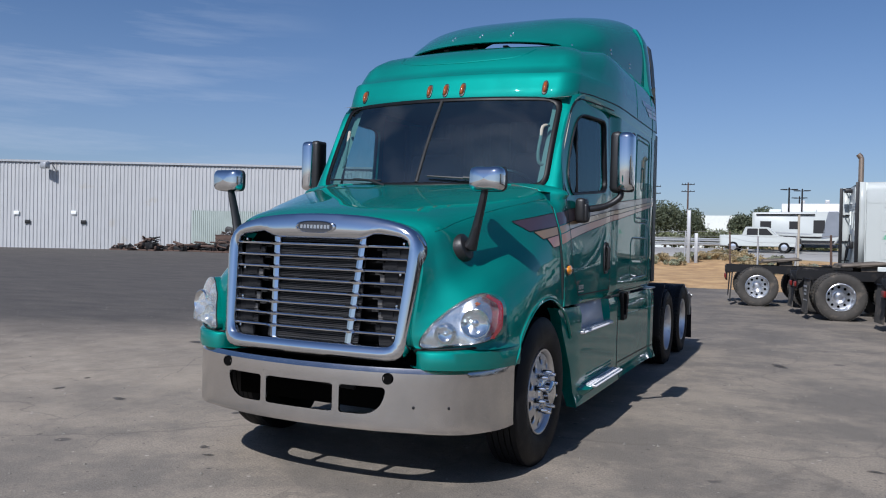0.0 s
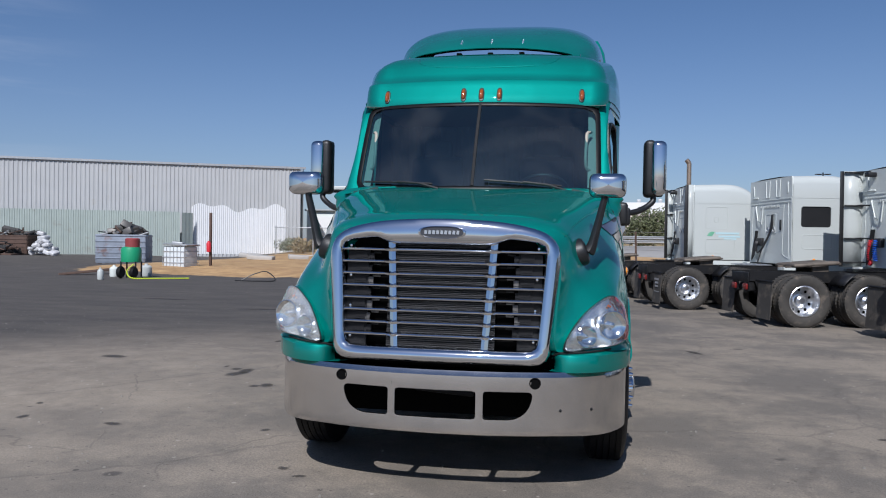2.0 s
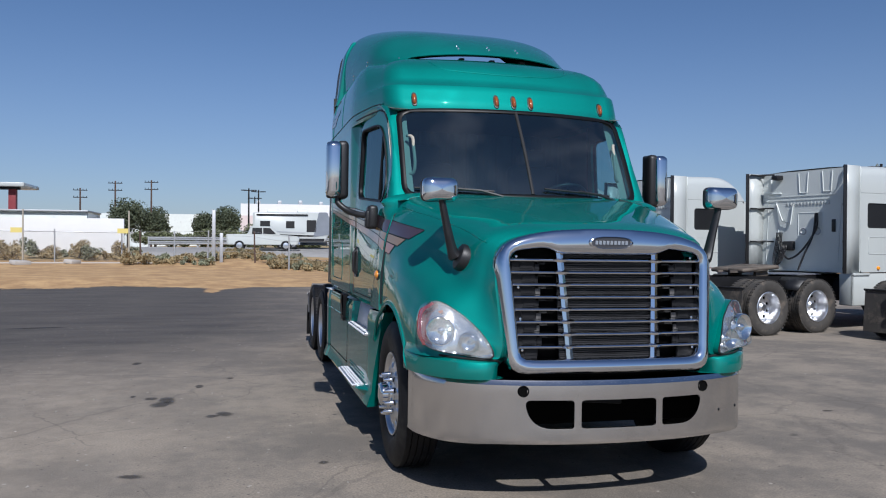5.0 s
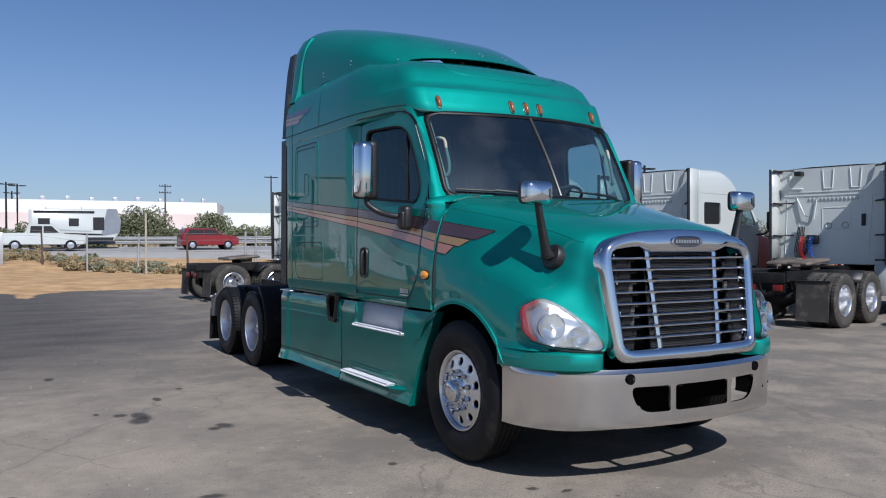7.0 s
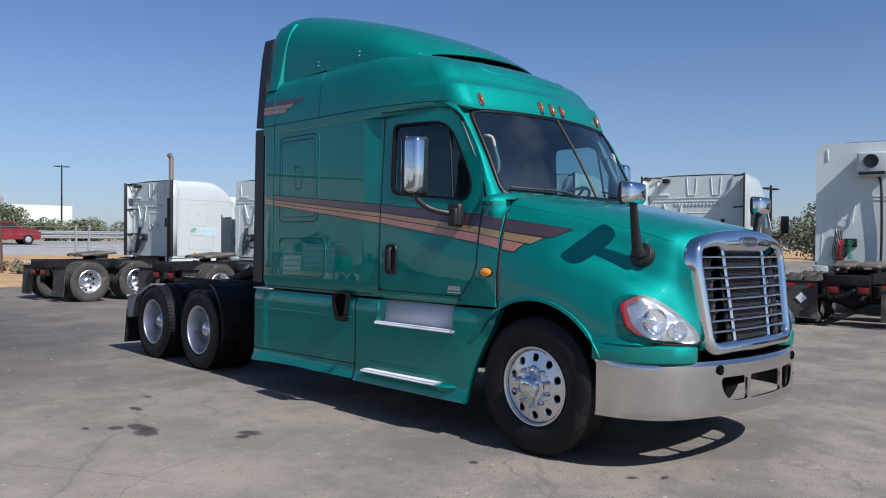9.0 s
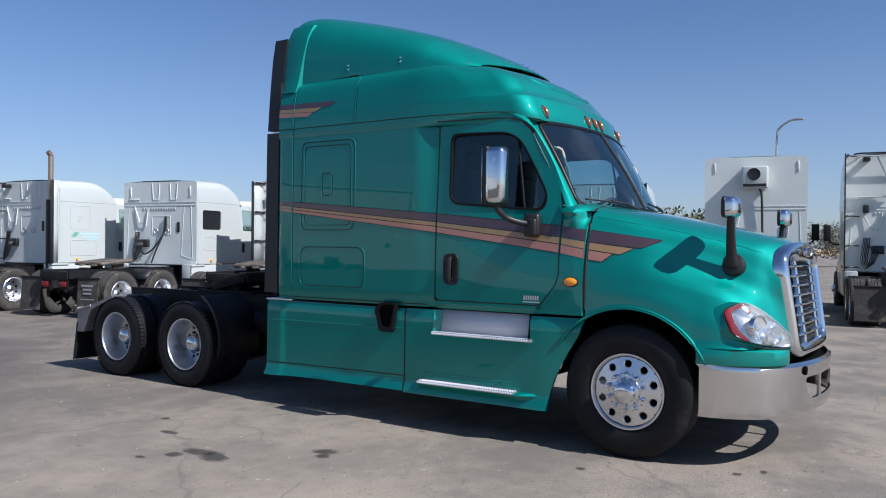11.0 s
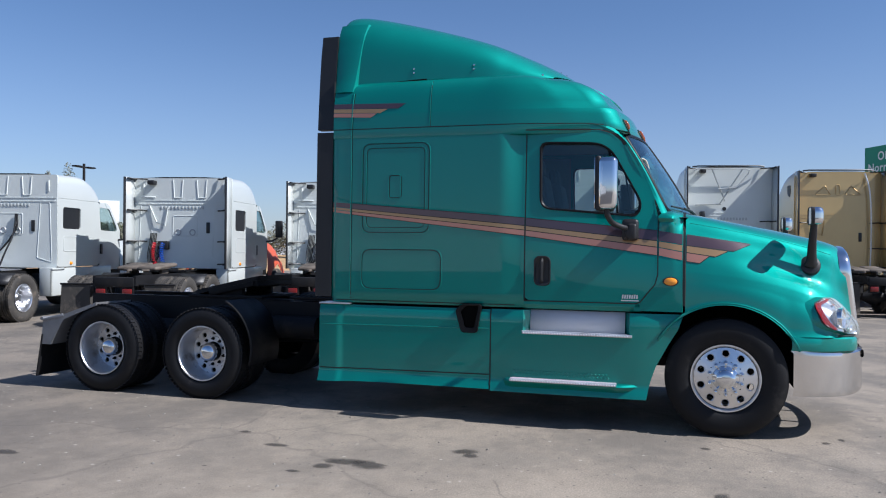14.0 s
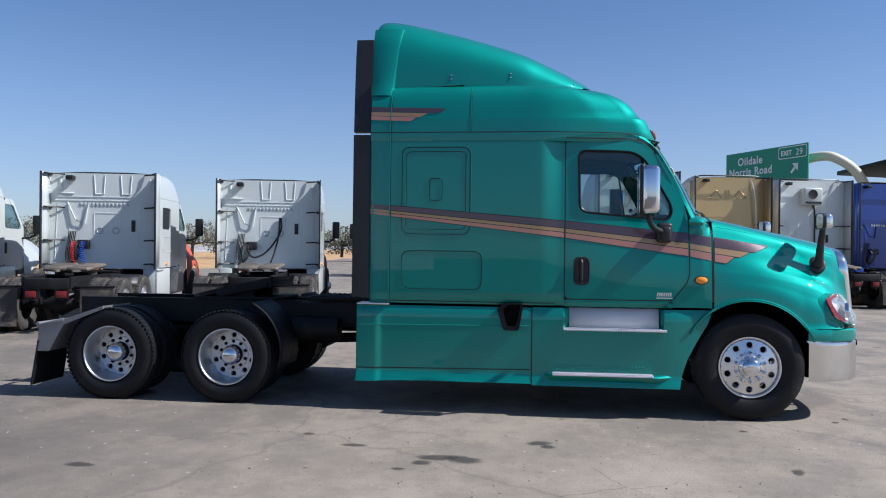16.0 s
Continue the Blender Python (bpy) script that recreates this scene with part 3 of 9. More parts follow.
for s in (-1, 1):
    bm = B()
    rows = []
    for z in np.linspace(0.925, 1.60, 20):
        x = s * (0.29 + 0.045 * (z - 0.93) / 0.67)
        y = gy(x, z) + 0.035
        rows.append([(x - 0.024, y + 0.03, z), (x - 0.022, y, z), (x, y - 0.01, z), (x + 0.022, y, z), (x + 0.024, y + 0.03, z)])
    sheet(bm, rows)
    upright = part("grille_upright", bm, CHROME, grille)
    for k in range(8):
        z = 1.548 - k * 0.0775
        x = s * (0.29 + 0.045 * (z - 0.93) / 0.67)
        y = gy(x, z) + 0.026
        bm = B()
        sheet(bm, [[(x + dx, y + 0.02, z - h), (x + dx, y - 0.004 * (h > 0.01), z - h), (x + dx, y - 0.009, z + 0.003), (x + dx, y + 0.01, z + 0.012 + h * 0.4), (x + dx, y + 0.03, z + 0.012 + h * 0.4)] for dx, h in ((-0.05, 0.006), (-0.024, 0.010), (0.0, 0.013), (0.024, 0.010), (0.05, 0.006))])
        part("bar_joint", bm, CHROME, upright)
    bm = B()
    for k in range(8):
        z = 1.51 - k * 0.0775
        box(bm, (s * 0.565, gy(0.565, z) + 0.078, z), (0.15, 0.02, 0.0755), 0.003, (0, 0, s * 5))
        box(bm, (s * (0.545 - 0.012 * (k % 2)), gy(0.55, z) + 0.066, z + 0.004), (0.085, 0.012, 0.040), 0.003, (0, 0, s * 5))
    part("side_shutter", bm, CHASSIS, grille, "black shutter plates behind the bars", kind="stuff")
    for k in range(7):
        z = 1.515 - k * 0.0775
        bm = B()
        box(bm, (s * (0.475 + 0.012 * (k % 2)), gy(0.47, z) + 0.075, z - 0.010), (0.034, 0.02, 0.036), 0.004)
        box(bm, (s * 0.44, gy(0.44, z) + 0.085, z + 0.012), (0.05, 0.015, 0.010), 0.003)
        part("shutter_link", bm, SHUTTER_METAL if k in (2, 4, 5) else CHASSIS, grille)
    for k in range(4):
        bm = B()
        z = 1.57 - k * 0.195
        lathe(bm, [(0, -0.012), (0.008, -0.010), (0.010, 0.0), (0.010, 0.03)], (s * (0.615 - k * 0.007), gy(0.61, z) + 0.055, z), "y", 10)
        part("rivet", bm, CHROME, grille)
bm = B()
for k in range(56):
    z = 0.94 + k * 0.0122
    box(bm, (0, gy(0, z) + 0.075, z), (0.70, 0.020, 0.0045), 0, (22 + 8 * (k % 3), 0, 0))
part("radiator_core", bm, mat("radiator_fins", (0.035, 0.035, 0.037), 0.5, 0.4, 0.25, 14), grille, "dark metal radiator fins", kind="stuff")
# near-black sheet stands for the shaded depth behind the grille
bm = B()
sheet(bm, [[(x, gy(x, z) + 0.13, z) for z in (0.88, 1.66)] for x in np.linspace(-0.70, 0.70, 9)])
part("grille_shade_sheet", bm, SHADE_BLACK, grille)
# oval nameplate, plain
bm = B()
ov = [(0.155 * math.copysign(abs(math.cos(t)) ** 0.7, math.cos(t)), 0.04 * math.copysign(abs(math.sin(t)) ** 0.8, math.sin(t))) for t in (2 * math.pi * k / 40 for k in range(40))]
sheet(bm, [[(x * f, gy(0.1, 1.66) - 0.012 - d, 1.665 + z * f) for x, z in ov] for f, d in ((1.0, -0.004), (0.98, 0.010), (0.90, 0.014), (0.86, 0.006))], True)
emblem = part("nameplate", bm, CHROME, grille, "oval chrome nameplate with dark field")
bm = B()
f = [bm.verts.new((x * 0.87, gy(0.1, 1.66) - 0.019, 1.665 + z * 0.87)) for x, z in ov]
bm.faces.new(f)
part("nameplate_field", bm, mat("nameplate_grey", (0.07, 0.072, 0.08), 0.35, 0.5), emblem)
for k in range(9):
    bm = B()
    box(bm, (-0.104 + k * 0.026, gy(0.1, 1.66) - 0.021, 1.665), (0.017, 0.005, 0.024), 0, (0, 8, 0))
    part("nameplate_bar", bm, ALU, emblem)

# ---- cab: sides, doors, cap, fairing ----
APILLAR = [(1.84, 2.02), (1.90, 2.16), (2.02, 2.42), (2.16, 2.66), (2.24, 2.76), (2.36, 2.825)]
DOOR = [(3.105, 1.175), (3.105, 2.825), (2.42, 2.825), (2.30, 2.79), (2.16, 2.66), (2.02, 2.42), (1.90, 2.16), (1.865, 2.00), (1.862, 1.45), (1.89, 1.36), (2.02, 1.19), (2.06, 1.175)]
WIN = rounded([(2.955, 2.075), (2.965, 2.70), (2.34, 2.69), (2.02, 2.12), (2.06, 2.00)], [0.10, 0.07, 0.16, 0.10, 0.06], 6)
CW = (2.52, 2.36)
cab_meshes = []
for s in (-1, 1):
    # door skin with a real window opening
    do, wi = polar(DOOR, CW, 120), polar(WIN, CW, 120)
    bm = B()
    rows = []
    for t in (0, 0.15, 0.3, 0.5, 0.7, 0.85, 1.0):
        rows.append([(s * half_width(o[0] + (i[0] - o[0]) * t, o[1] + (i[1] - o[1]) * t), o[0] + (i[0] - o[0]) * t, o[1] + (i[1] - o[1]) * t) for o, i in zip(do, wi)])
    rows.append([(s * (half_width(i[0], i[1]) - 0.05), i[0], i[1]) for i in wi])
    sheet(bm, rows, True)
    door = part("door", bm, GREEN, truck, "green cab door with tinted window")
    cab_meshes.append(door)
    bm = B()
    wf = polar(rounded([(2.968, 2.062), (2.978, 2.712), (2.334, 2.702), (2.004, 2.117), (2.050, 1.987)], [0.11, 0.08, 0.17, 0.10, 0.06], 6), CW, 96)
    w2 = polar(WIN, CW, 96)
    w3 = [(c0 * 0.975 + CW[0] * 0.025, c1 * 0.975 + CW[1] * 0.025) for c0, c1 in w2]
    sheet(bm, [[(s * (half_width(*q) + d), q[0], q[1]) for q in r] for r, d in ((wf, 0.0), (wf, 0.012), (w2, 0.012), (w3, 0.002), (w3, -0.03))], True)
    tube(bm, [(s * (half_width(2.24, 2.03) - 0.012), 2.235, 2.015), (s * (half_width(2.32, 2.7) - 0.012), 2.335, 2.68)], 0.012, 6)
    part("window_seal", bm, SEAL, door, "black window seal")
    bm = B()
    bm.faces.new([bm.verts.new((s * (half_width(*q) - 0.018), q[0], q[1])) for q in w2])
    part("window_pane", bm, SIDEGLASS, door, "tinted side window")
    # sleeper side
    bm = B()
    ys = list(np.linspace(3.105, 3.40, 12)) + list(np.linspace(3.5, 5.06, 14)) + [5.10, 5.125, 5.135]
    sheet(bm, [[(s * (half_width(y, z) - 0.02 * sstep(5.09, 5.135, y) - 0.03 * sstep(1.16, 1.11, z)), y, z) for z in np.linspace(1.11, 2.885, 26)] for y in ys])
    cab_meshes.append(part("sleeper_side", bm, GREEN, truck, "green sleeper side with two hatches"))
    # sill under the door, cowl panel before it, strip over it
    bm = B()
    sheet(bm, [[(s * (half_width(y, 1.2) - 0.03 * sstep(1.15, 1.11, z)), y, z) for z in (1.105, 1.12, 1.15, 1.175)] for y in np.linspace(2.02, 3.105, 10)])
    cab_meshes.append(part("door_sill", bm, GREEN, truck))
    bm = B()
    sheet(bm, [[(s * half_width(y, z), y, z) for z in (2.825, 2.86, 2.885)] for y in np.linspace(2.36, 3.105, 12)])
    cab_meshes.append(part("roof_strip", bm, GREEN, truck))
    bm = B()
    rows = []
    EASE = [(t, sstep(0, 0.45, t)) for t in (0.0, 0.04, 0.12, 0.22, 0.34, 0.45, 0.7, 1.0)]
    for z in np.linspace(1.115, 1.94, 20):
        y1 = float(np.interp(z, [1.11, 1.16, 1.19, 1.36, 1.45, 2.02], [2.08, 2.07, 2.02, 1.89, 1.862, 1.866]))
        xf = hood_x(z) + 0.012
        wide = half_width(y1, z) + 0.030 * sstep(1.845, 1.885, z)
        row = [(s * (xf - 0.06), 1.640, z), (s * (xf - 0.012), 1.640, z)]
        for t, e in EASE:
            w = xf + (wide - xf) * e
            w -= (wide - half_width(y1, z)) * sstep(0.6, 1.0, t)
            row.append((s * w, 1.646 + (y1 - 1.646) * t, z))
        rows.append(row)
    for z, xf, wd in ((1.965, 1.075, 1.222), (1.99, 1.045, 1.205), (2.01, 1.01, 1.165), (2.03, 0.92, 1.10), (2.045, 0.80, 1.0), (2.055, 0.66, 0.88)):
        row = [(s * (xf - 0.06), 1.640, z - 0.05), (s * (xf - 0.012), 1.640, z - 0.006)]
        for t, e in EASE:
            row.append((s * (xf + (wd - xf) * e - 0.03 * sstep(0.6, 1.0, t)), 1.646 + 0.22 * t, z + 0.012 * t))
        rows.append(row)
    sheet(bm, rows)
    cab_meshes.append(part("cowl_panel", bm, GREEN, truck))
    # windshield pillar
    bm = B()
    rows = []
    for k, t in enumerate(list(np.linspace(0, 1, 14)) + [1.06, 1.12]):
        q = [*curve_pts(APILLAR, 14), (2.44, 2.855), (2.54, 2.88)][k]
        zg, wg = 2.045 + 0.745 * t, 1.005 + 0.01 * t
        yg = 1.79 + 0.41 * t
        a, b = Vector((s * wg, yg, zg)), Vector((s * half_width(q[0], q[1]), q[0], q[1]))
        mid = a.lerp(b, 0.55) + Vector((s * 0.022, -0.028, 0.0))
        rows.append([a + Vector((-s * 0.01, 0.03, 0)), a, a.lerp(mid, 0.5) + Vector((s * 0.008, -0.006, 0)), mid, mid.lerp(b, 0.5) + Vector((s * 0.008, -0.006, 0)), b])
    sheet(bm, rows)
    cab_meshes.append(part("windshield_pillar", bm, GREEN, truck))

# cap over the windshield, built of level contours
def contour(z, yf, bow, wf, wr, n=44):
    """Half outline at one height: the middle of the brow, round the corner, then back along the side."""
    pts = []
    r = 0.20
    for x in np.linspace(0, wf - r, 14):
        pts.append((x, yf + bow * x * x, z))
    x0, y0 = wf - r, yf + bow * (wf - r) ** 2
    for a in np.linspace(8, 84, 9):
        pts.append((x0 + r * math.sin(radians(a)), y0 + 1.15 * r * (1 - math.cos(radians(a))), z))
    ye = pts[-1][1]
    for t in np.linspace(0.08, 1, 20):
        y = ye + (5.125 - ye) * t
        pts.append((wf + (wr - wf) * sstep(2.1, 3.4, y), y, z))
    return pts


CAP = [(2.79, 2.05, 0.145, 1.10, 1.258), (2.805, 2.045, 0.14, 1.112, 1.26), (2.90, 2.088, 0.14, 1.12, 1.26), (2.98, 2.125, 0.14, 1.122, 1.258), (3.03, 2.149, 0.14, 1.12, 1.256), (3.043, 2.165, 0.14, 1.114, 1.255), (3.05, 2.195, 0.14, 1.106, 1.254),
       (3.12, 2.25, 0.15, 1.10, 1.248), (3.20, 2.305, 0.16, 1.085, 1.238), (3.27, 2.39, 0.17, 1.055, 1.222), (3.33, 2.50, 0.18, 1.005, 1.195), (3.375, 2.63, 0.19, 0.93, 1.15), (3.40, 2.78, 0.2, 0.82, 1.08), (3.41, 2.95, 0.2, 0.68, 0.98)]
bm = B()
sheet(bm, [both(contour(*c)) for c in CAP])
top = [bm.verts.new(p) for p in both(contour(3.412, 3.0, 0.2, 0.66, 0.96))]
bm.faces.new(top)
cap = part("roof_cap", bm, GREEN, truck, "green high roof cap with a brow", 60)
cab_meshes.append(cap)
# pressed shield shape on the cap's front
cap_tree = tree_of([cap])

# roof fairing
FAIR = [(2.70, 3.452, 0.78, 2.6), (2.78, 3.508, 0.86, 2.6), (2.95, 3.605, 0.94, 2.7), (3.2, 3.72, 0.995, 2.9), (3.6, 3.87, 1.05, 3.2), (4.1, 4.02, 1.10, 3.6), (4.6, 4.145, 1.135, 4.0), (4.9, 4.205, 1.155, 4.2), (5.04, 4.215, 1.165, 4.2), (5.10, 4.195, 1.162, 4.2), (5.13, 4.15, 1.155, 4.0)]


def fair_row(y, crown, w, n, base=3.385):
    row = []
    for a in np.linspace(90, 0, 26):
        c, s_ = math.cos(radians(a)), math.sin(radians(a))
        x = w * c ** (2 / n)
        h = s_ ** (2 / n)
        back = 0.36 * (x / 1.0) ** 2 * max(0, 1 - (y - 2.7) / 0.9)
        row.append((x, y + back, base + (crown - base) * h))
    return row


bm = B()
base_rows = [fair_row(*f, base=float(np.interp(f[0], [2.7, 2.85, 4.1, 4.9, 5.13], [3.412, 3.396, 3.396, 3.347, 3.333]))) for f in FAIR]
gg = np.array([curve_pts(np.array(base_rows)[:, j], 40) for j in range(26)]).transpose(1, 0, 2)
lip_ = [(p[0], p[1] + 0.02, p[2] - 0.004) for p in gg[0]]
sheet(bm, [both(r) for r in [lip_, *gg]])
fairing = part("roof_fairing", bm, GREEN, truck, "green roof air fairing", 60)
# added near-black inner sheet paints the fairing's hollow as shaded
bm = B()
sheet(bm, [both([(q[0] * 0.97, q[1] + 0.02, q[2] - 0.025) for q in r]) for r in gg[1:]])
part("fairing_shade_sheet", bm, SHADE_BLACK, fairing)
for s in (-1, 1):
    # near-black tube draws the shaded gap along the fairing's lower edge
    bm = B()
    tube(bm, [(s * (r[-1][0] - 0.004), r[-1][1], r[-1][2] + 0.002) for r in gg[20:-6]], 0.012, 6)
    part("fairing_gap_line", bm, SHADE_BLACK, fairing)
bm = B()
sheet(bm, [[(x, 5.13, z) for z in (1.12, 2.0, 2.88, 3.4)] for x in np.linspace(-1.24, 1.24, 9)])
part("rear_wall", bm, BLACK, truck)
# rear collar of the roof: closes the sides between cap and fairing
for s in (-1, 1):
    bm = B()
    rows = []
    for z in np.linspace(3.28, 4.02, 12):
        t = (z - 3.28) / 0.74
        y0 = 4.93 - 0.10 * t
        w = float(np.interp(z, [3.27, 3.40, 3.7, 3.9, 4.02], [1.236, 1.205, 1.172, 1.135, 1.065]))
        rows.append([(s * (w - 0.06), y0 - 0.02, z), (s * (w - 0.01), y0, z), (s * w, y0 + 0.04, z), (s * (w + 0.003), 5.06, z), (s * (w - 0.012), 5.132, z)])
    sheet(bm, rows)
    part("roof_collar", bm, GREEN, truck)
    for z0, z1, n_ in ((1.165, 2.865, ""), (2.895, 3.89, "")):
        bm = B()
        zz = np.linspace(z0, z1, 6)
        extrude_poly(bm, [(5.134, z) for z in zz] + [(5.312, z) for z in zz[::-1]], 0, 1, lambda a, b, h: (s * (float(np.interp(b, [1.1, 2.87, 2.89, 3.4, 3.7, 3.9], [1.262, 1.25, 1.242, 1.208, 1.176, 1.14])) - 0.10 * (1 - h)), a, b))
        part("side_extender", bm, BLACK, truck, "black rubber-edged side extender")
for x in (-0.3, 0.0, 0.3):
    bm = B()
    box(bm, (x, 2.76, 3.402), (0.05, 0.10, 0.02), 0.006)
    part("fairing_clip", bm, SHADE_BLACK, truck)

# windshield, seal and divider
def ws_pt(x, t, out=0.0):
    return (x, 1.565 + 0.215 * x * x + t * (0.455 - 0.045 * x * x) - out + 0.02 * math.sin(math.pi * t) * -1, 2.06 - 0.01 * x * x + 0.735 * t)


seal_out = rounded([(-1.045, -0.045), (1.045, -0.045), (1.03, 1.035), (-1.03, 1.035)], [0.15, 0.15, 0.13, 0.13], 8)
seal_in = rounded([(-1.003, -0.002), (1.003, -0.002), (0.988, 0.99), (-0.988, 0.99)], [0.12, 0.12, 0.11, 0.11], 8)
so, si = polar(seal_out, (0, 0.5), 140), polar(seal_in, (0, 0.5), 140)
bm = B()
sheet(bm, [[ws_pt(*q, o) for q in r] for r, o in ((so, -0.05), (so, 0.008), ([(a[0] * .5 + b[0] * .5, a[1] * .5 + b[1] * .5) for a, b in zip(so, si)], 0.016), (si, 0.006), (si, -0.02))], True)
seal = part("windshield_seal", bm, SEAL, truck, "black windshield seal", 60)
for s in (-1, 1):
    bm = B()
    sheet(bm, [[ws_pt(s * x, t) for t in np.linspace(-0.01, 1.0, 12)] for x in np.linspace(0.005, 1.01, 16)])
    part("windshield_pane", bm, WINDSHIELD, truck, "dark tinted windshield pane")
bm = B()
tube(bm, [ws_pt(0, t, 0.004) for t in np.linspace(0, 1, 8)], 0.014, 8)
part("windshield_divider", bm, mat("divider_strip", (0.05, 0.048, 0.045), 0.25, 0.3, 0.1, 12), seal)

# cowl shelf behind the hood
bm = B()
sheet(bm, [[(x, 1.62 + t * (0.22 * x * x + 0.03) - 0.02, 2.03 - 0.12 * max(0, abs(x) - 0.6) ** 1.3 + 0.02 * t) for t in (0, 0.5, 1)] for x in np.linspace(-1.10, 1.10, 23)])
part("cowl_grille", bm, BLACK, truck)


# ---- side skirts, steps, tanks ----
def skirt_x(y, z):
    """Half width of the skirt: flared at the rear end and along the foot."""
    return 1.262 + 0.018 * sstep(4.98, 5.06, y) * sstep(5.6, 5.0, y) + 0.03 * sstep(0.42, 0.30, z) - 0.02 * sstep(1.02, 1.09, z) - 0.04 * sstep(2.1, 1.62, y)


def arch_back(z):
    return float(np.interp(z, [0.29, 0.45, 0.6, 0.8, 0.95, 1.12], [1.955, 1.925, 1.875, 1.77, 1.68, 1.62]))


for s in (-1, 1):
    skirt = new("side_skirt")
    skirt.parent = truck
    tagged(skirt, "green lower side skirt with two steps")
    bm = B()
    foot = lambda y: 0.285 + 0.02 * sstep(1.9, 2.3, y) - 0.02 * sstep(4.6, 5.3, y)
    # rear panel
    zs = [1.085, 1.08, 1.06, 1.03, 0.96, 0.9, 0.8, 0.7, 0.6, 0.5, 0.44, 0.41, 0.40, 0.36]
    ys = [3.435, 3.6, 3.9, 4.2, 4.5, 4.8, 4.9, 4.97, 4.99, 5.01, 5.03, 5.05, 5.07, 5.15, 5.25, 5.26]
    rows = []
    for y in ys:
        rows.append([(s * (skirt_x(y, z) - (0.02 if y > 5.255 else 0)), y, z) for z in zs] + [(s * (skirt_x(y, foot(y)) + 0.006), y, foot(y) + 0.01), (s * (skirt_x(y, 0.3) - 0.06), y, foot(y))])
    sheet(bm, rows)
    part("skirt_panel", bm, GREEN, skirt)
    # front panel with the step recess
    bm = B()
    R0, R1 = 2.11, 3.11
    rows = []
    for z in [0.885, 0.86, 0.8, 0.7, 0.6, 0.53, 0.48, 0.44, 0.41, 0.37, 0.33, 0.30]:
        rows.append([(s * skirt_x(arch_back(z) + (3.425 - arch_back(z)) * t, z), arch_back(z) + (3.425 - arch_back(z)) * t, z) for t in np.linspace(0, 1, 22)])
    sheet(bm, rows)
    for y0, y1 in ((None, R0), (R1, 3.425)):
        rows = []
        for z in (0.885, 0.95, 1.02, 1.07, 1.09):
            a = arch_back(z) if y0 is None else y0
            rows.append([(s * skirt_x(a + (y1 - a) * t, z), a + (y1 - a) * t, z) for t in np.linspace(0, 1, 8)])
        sheet(bm, rows)
    # sloping cheeks of the recess
    for ya, yb in ((R0, R0 + 0.06), (R1, R1 - 0.10)):
        sheet(bm, [[(s * (skirt_x(ya, z) - d * 0.11), ya + (yb - ya) * d, z) for d in (0, 0.35, 0.7, 1)] for z in (0.885, 0.97, 1.09)])
    # returns round the wheel arch
    sheet(bm, [[(s * (skirt_x(arch_back(z), z) - d), arch_back(z) + d * 0.25, z) for d in (0, 0.012, 0.09)] for z in np.linspace(0.29, 1.10, 14)])
    part("skirt_front_panel", bm, GREEN, skirt)
    bm = B()
    sheet(bm, [[(s * (1.212 - 0.035 * t), y, 0.887 + 0.205 * t) for t in (0, 1)] for y in (R0 + 0.045, R1 - 0.06)])
    part("kick_plate", bm, KICK, skirt, "bright aluminium kick plate").modifiers.new("sheet", "SOLIDIFY").thickness = 0.006
    bm = B()
    box(bm, (s * 1.215, (R0 + R1) / 2 - 0.01, 0.877), (0.15, R1 - R0 + 0.03, 0.026), 0.006)
    step = part("upper_step", bm, ALU_DULL, skirt, "aluminium grip step")
    bm = B()
    for k in range(40):
        box(bm, (s * 1.290, R0 + 0.02 + k * 0.0249, 0.876), (0.014, 0.014, 0.018), 0.004, seg=1)
        box(bm, (s * 1.262, R0 + 0.032 + k * 0.0249, 0.891), (0.024, 0.012, 0.006))
    part("grip_teeth", bm, KICK, step, kind="stuff")
    # lower step shelf
    bm = B()
    ysh = np.linspace(2.02, 3.30, 30)
    rows = []
    for y in ysh:
        o = 0.085 * sstep(2.02, 2.2, y) * sstep(3.31, 3.22, y)
        x0 = skirt_x(y, 0.45) - 0.012
        rows.append([(s * x0, y, 0.435), (s * (x0 + o), y, 0.428), (s * (x0 + o + 0.01), y, 0.41), (s * (x0 + o * 0.9), y, 0.385), (s * (x0 + 0.0), y, 0.33)])
    sheet(bm, rows)
    part("step_shelf", bm, GREEN, skirt)
    bm = B()
    box(bm, (s * 1.315, 2.72, 0.428), (0.10, 1.0, 0.022), 0.005)
    step = part("lower_step", bm, ALU_DULL, skirt, "aluminium grip step")
    bm = B()
    for k in range(40):
        box(bm, (s * 1.367, 2.235 + k * 0.0247, 0.428), (0.012, 0.015, 0.016), 0.004, seg=1)
        for j in range(3):
            box(bm, (s * (1.287 + 0.026 * j), 2.235 + (k + 0.5 * (j % 2)) * 0.0247, 0.441), (0.016, 0.014, 0.006))
    part("grip_teeth", bm, KICK, step, kind="stuff")
    # moulded ribs on the skirt above the step
    bm = B()
    for k in range(26):
        for j in range(2):
            y = 2.30 + k * 0.035 + 0.017 * j
            box(bm, (s * (skirt_x(y, 0.5) + 0.002), y, 0.478 + 0.028 * j), (0.008, 0.022, 0.014), 0.003, seg=1)
    part("grip_ribs", bm, GREEN, skirt, kind="stuff")
    # filler pocket
    bm = B()
    po = rounded([(3.515, 1.13), (3.72, 1.13), (3.785, 1.07), (3.72, 0.85), (3.56, 0.85)], 0.028, 4)
    pc = rounded([(3.545, 1.115), (3.67, 1.115), (3.725, 1.06), (3.685, 0.90), (3.59, 0.90)], 0.022, 4)
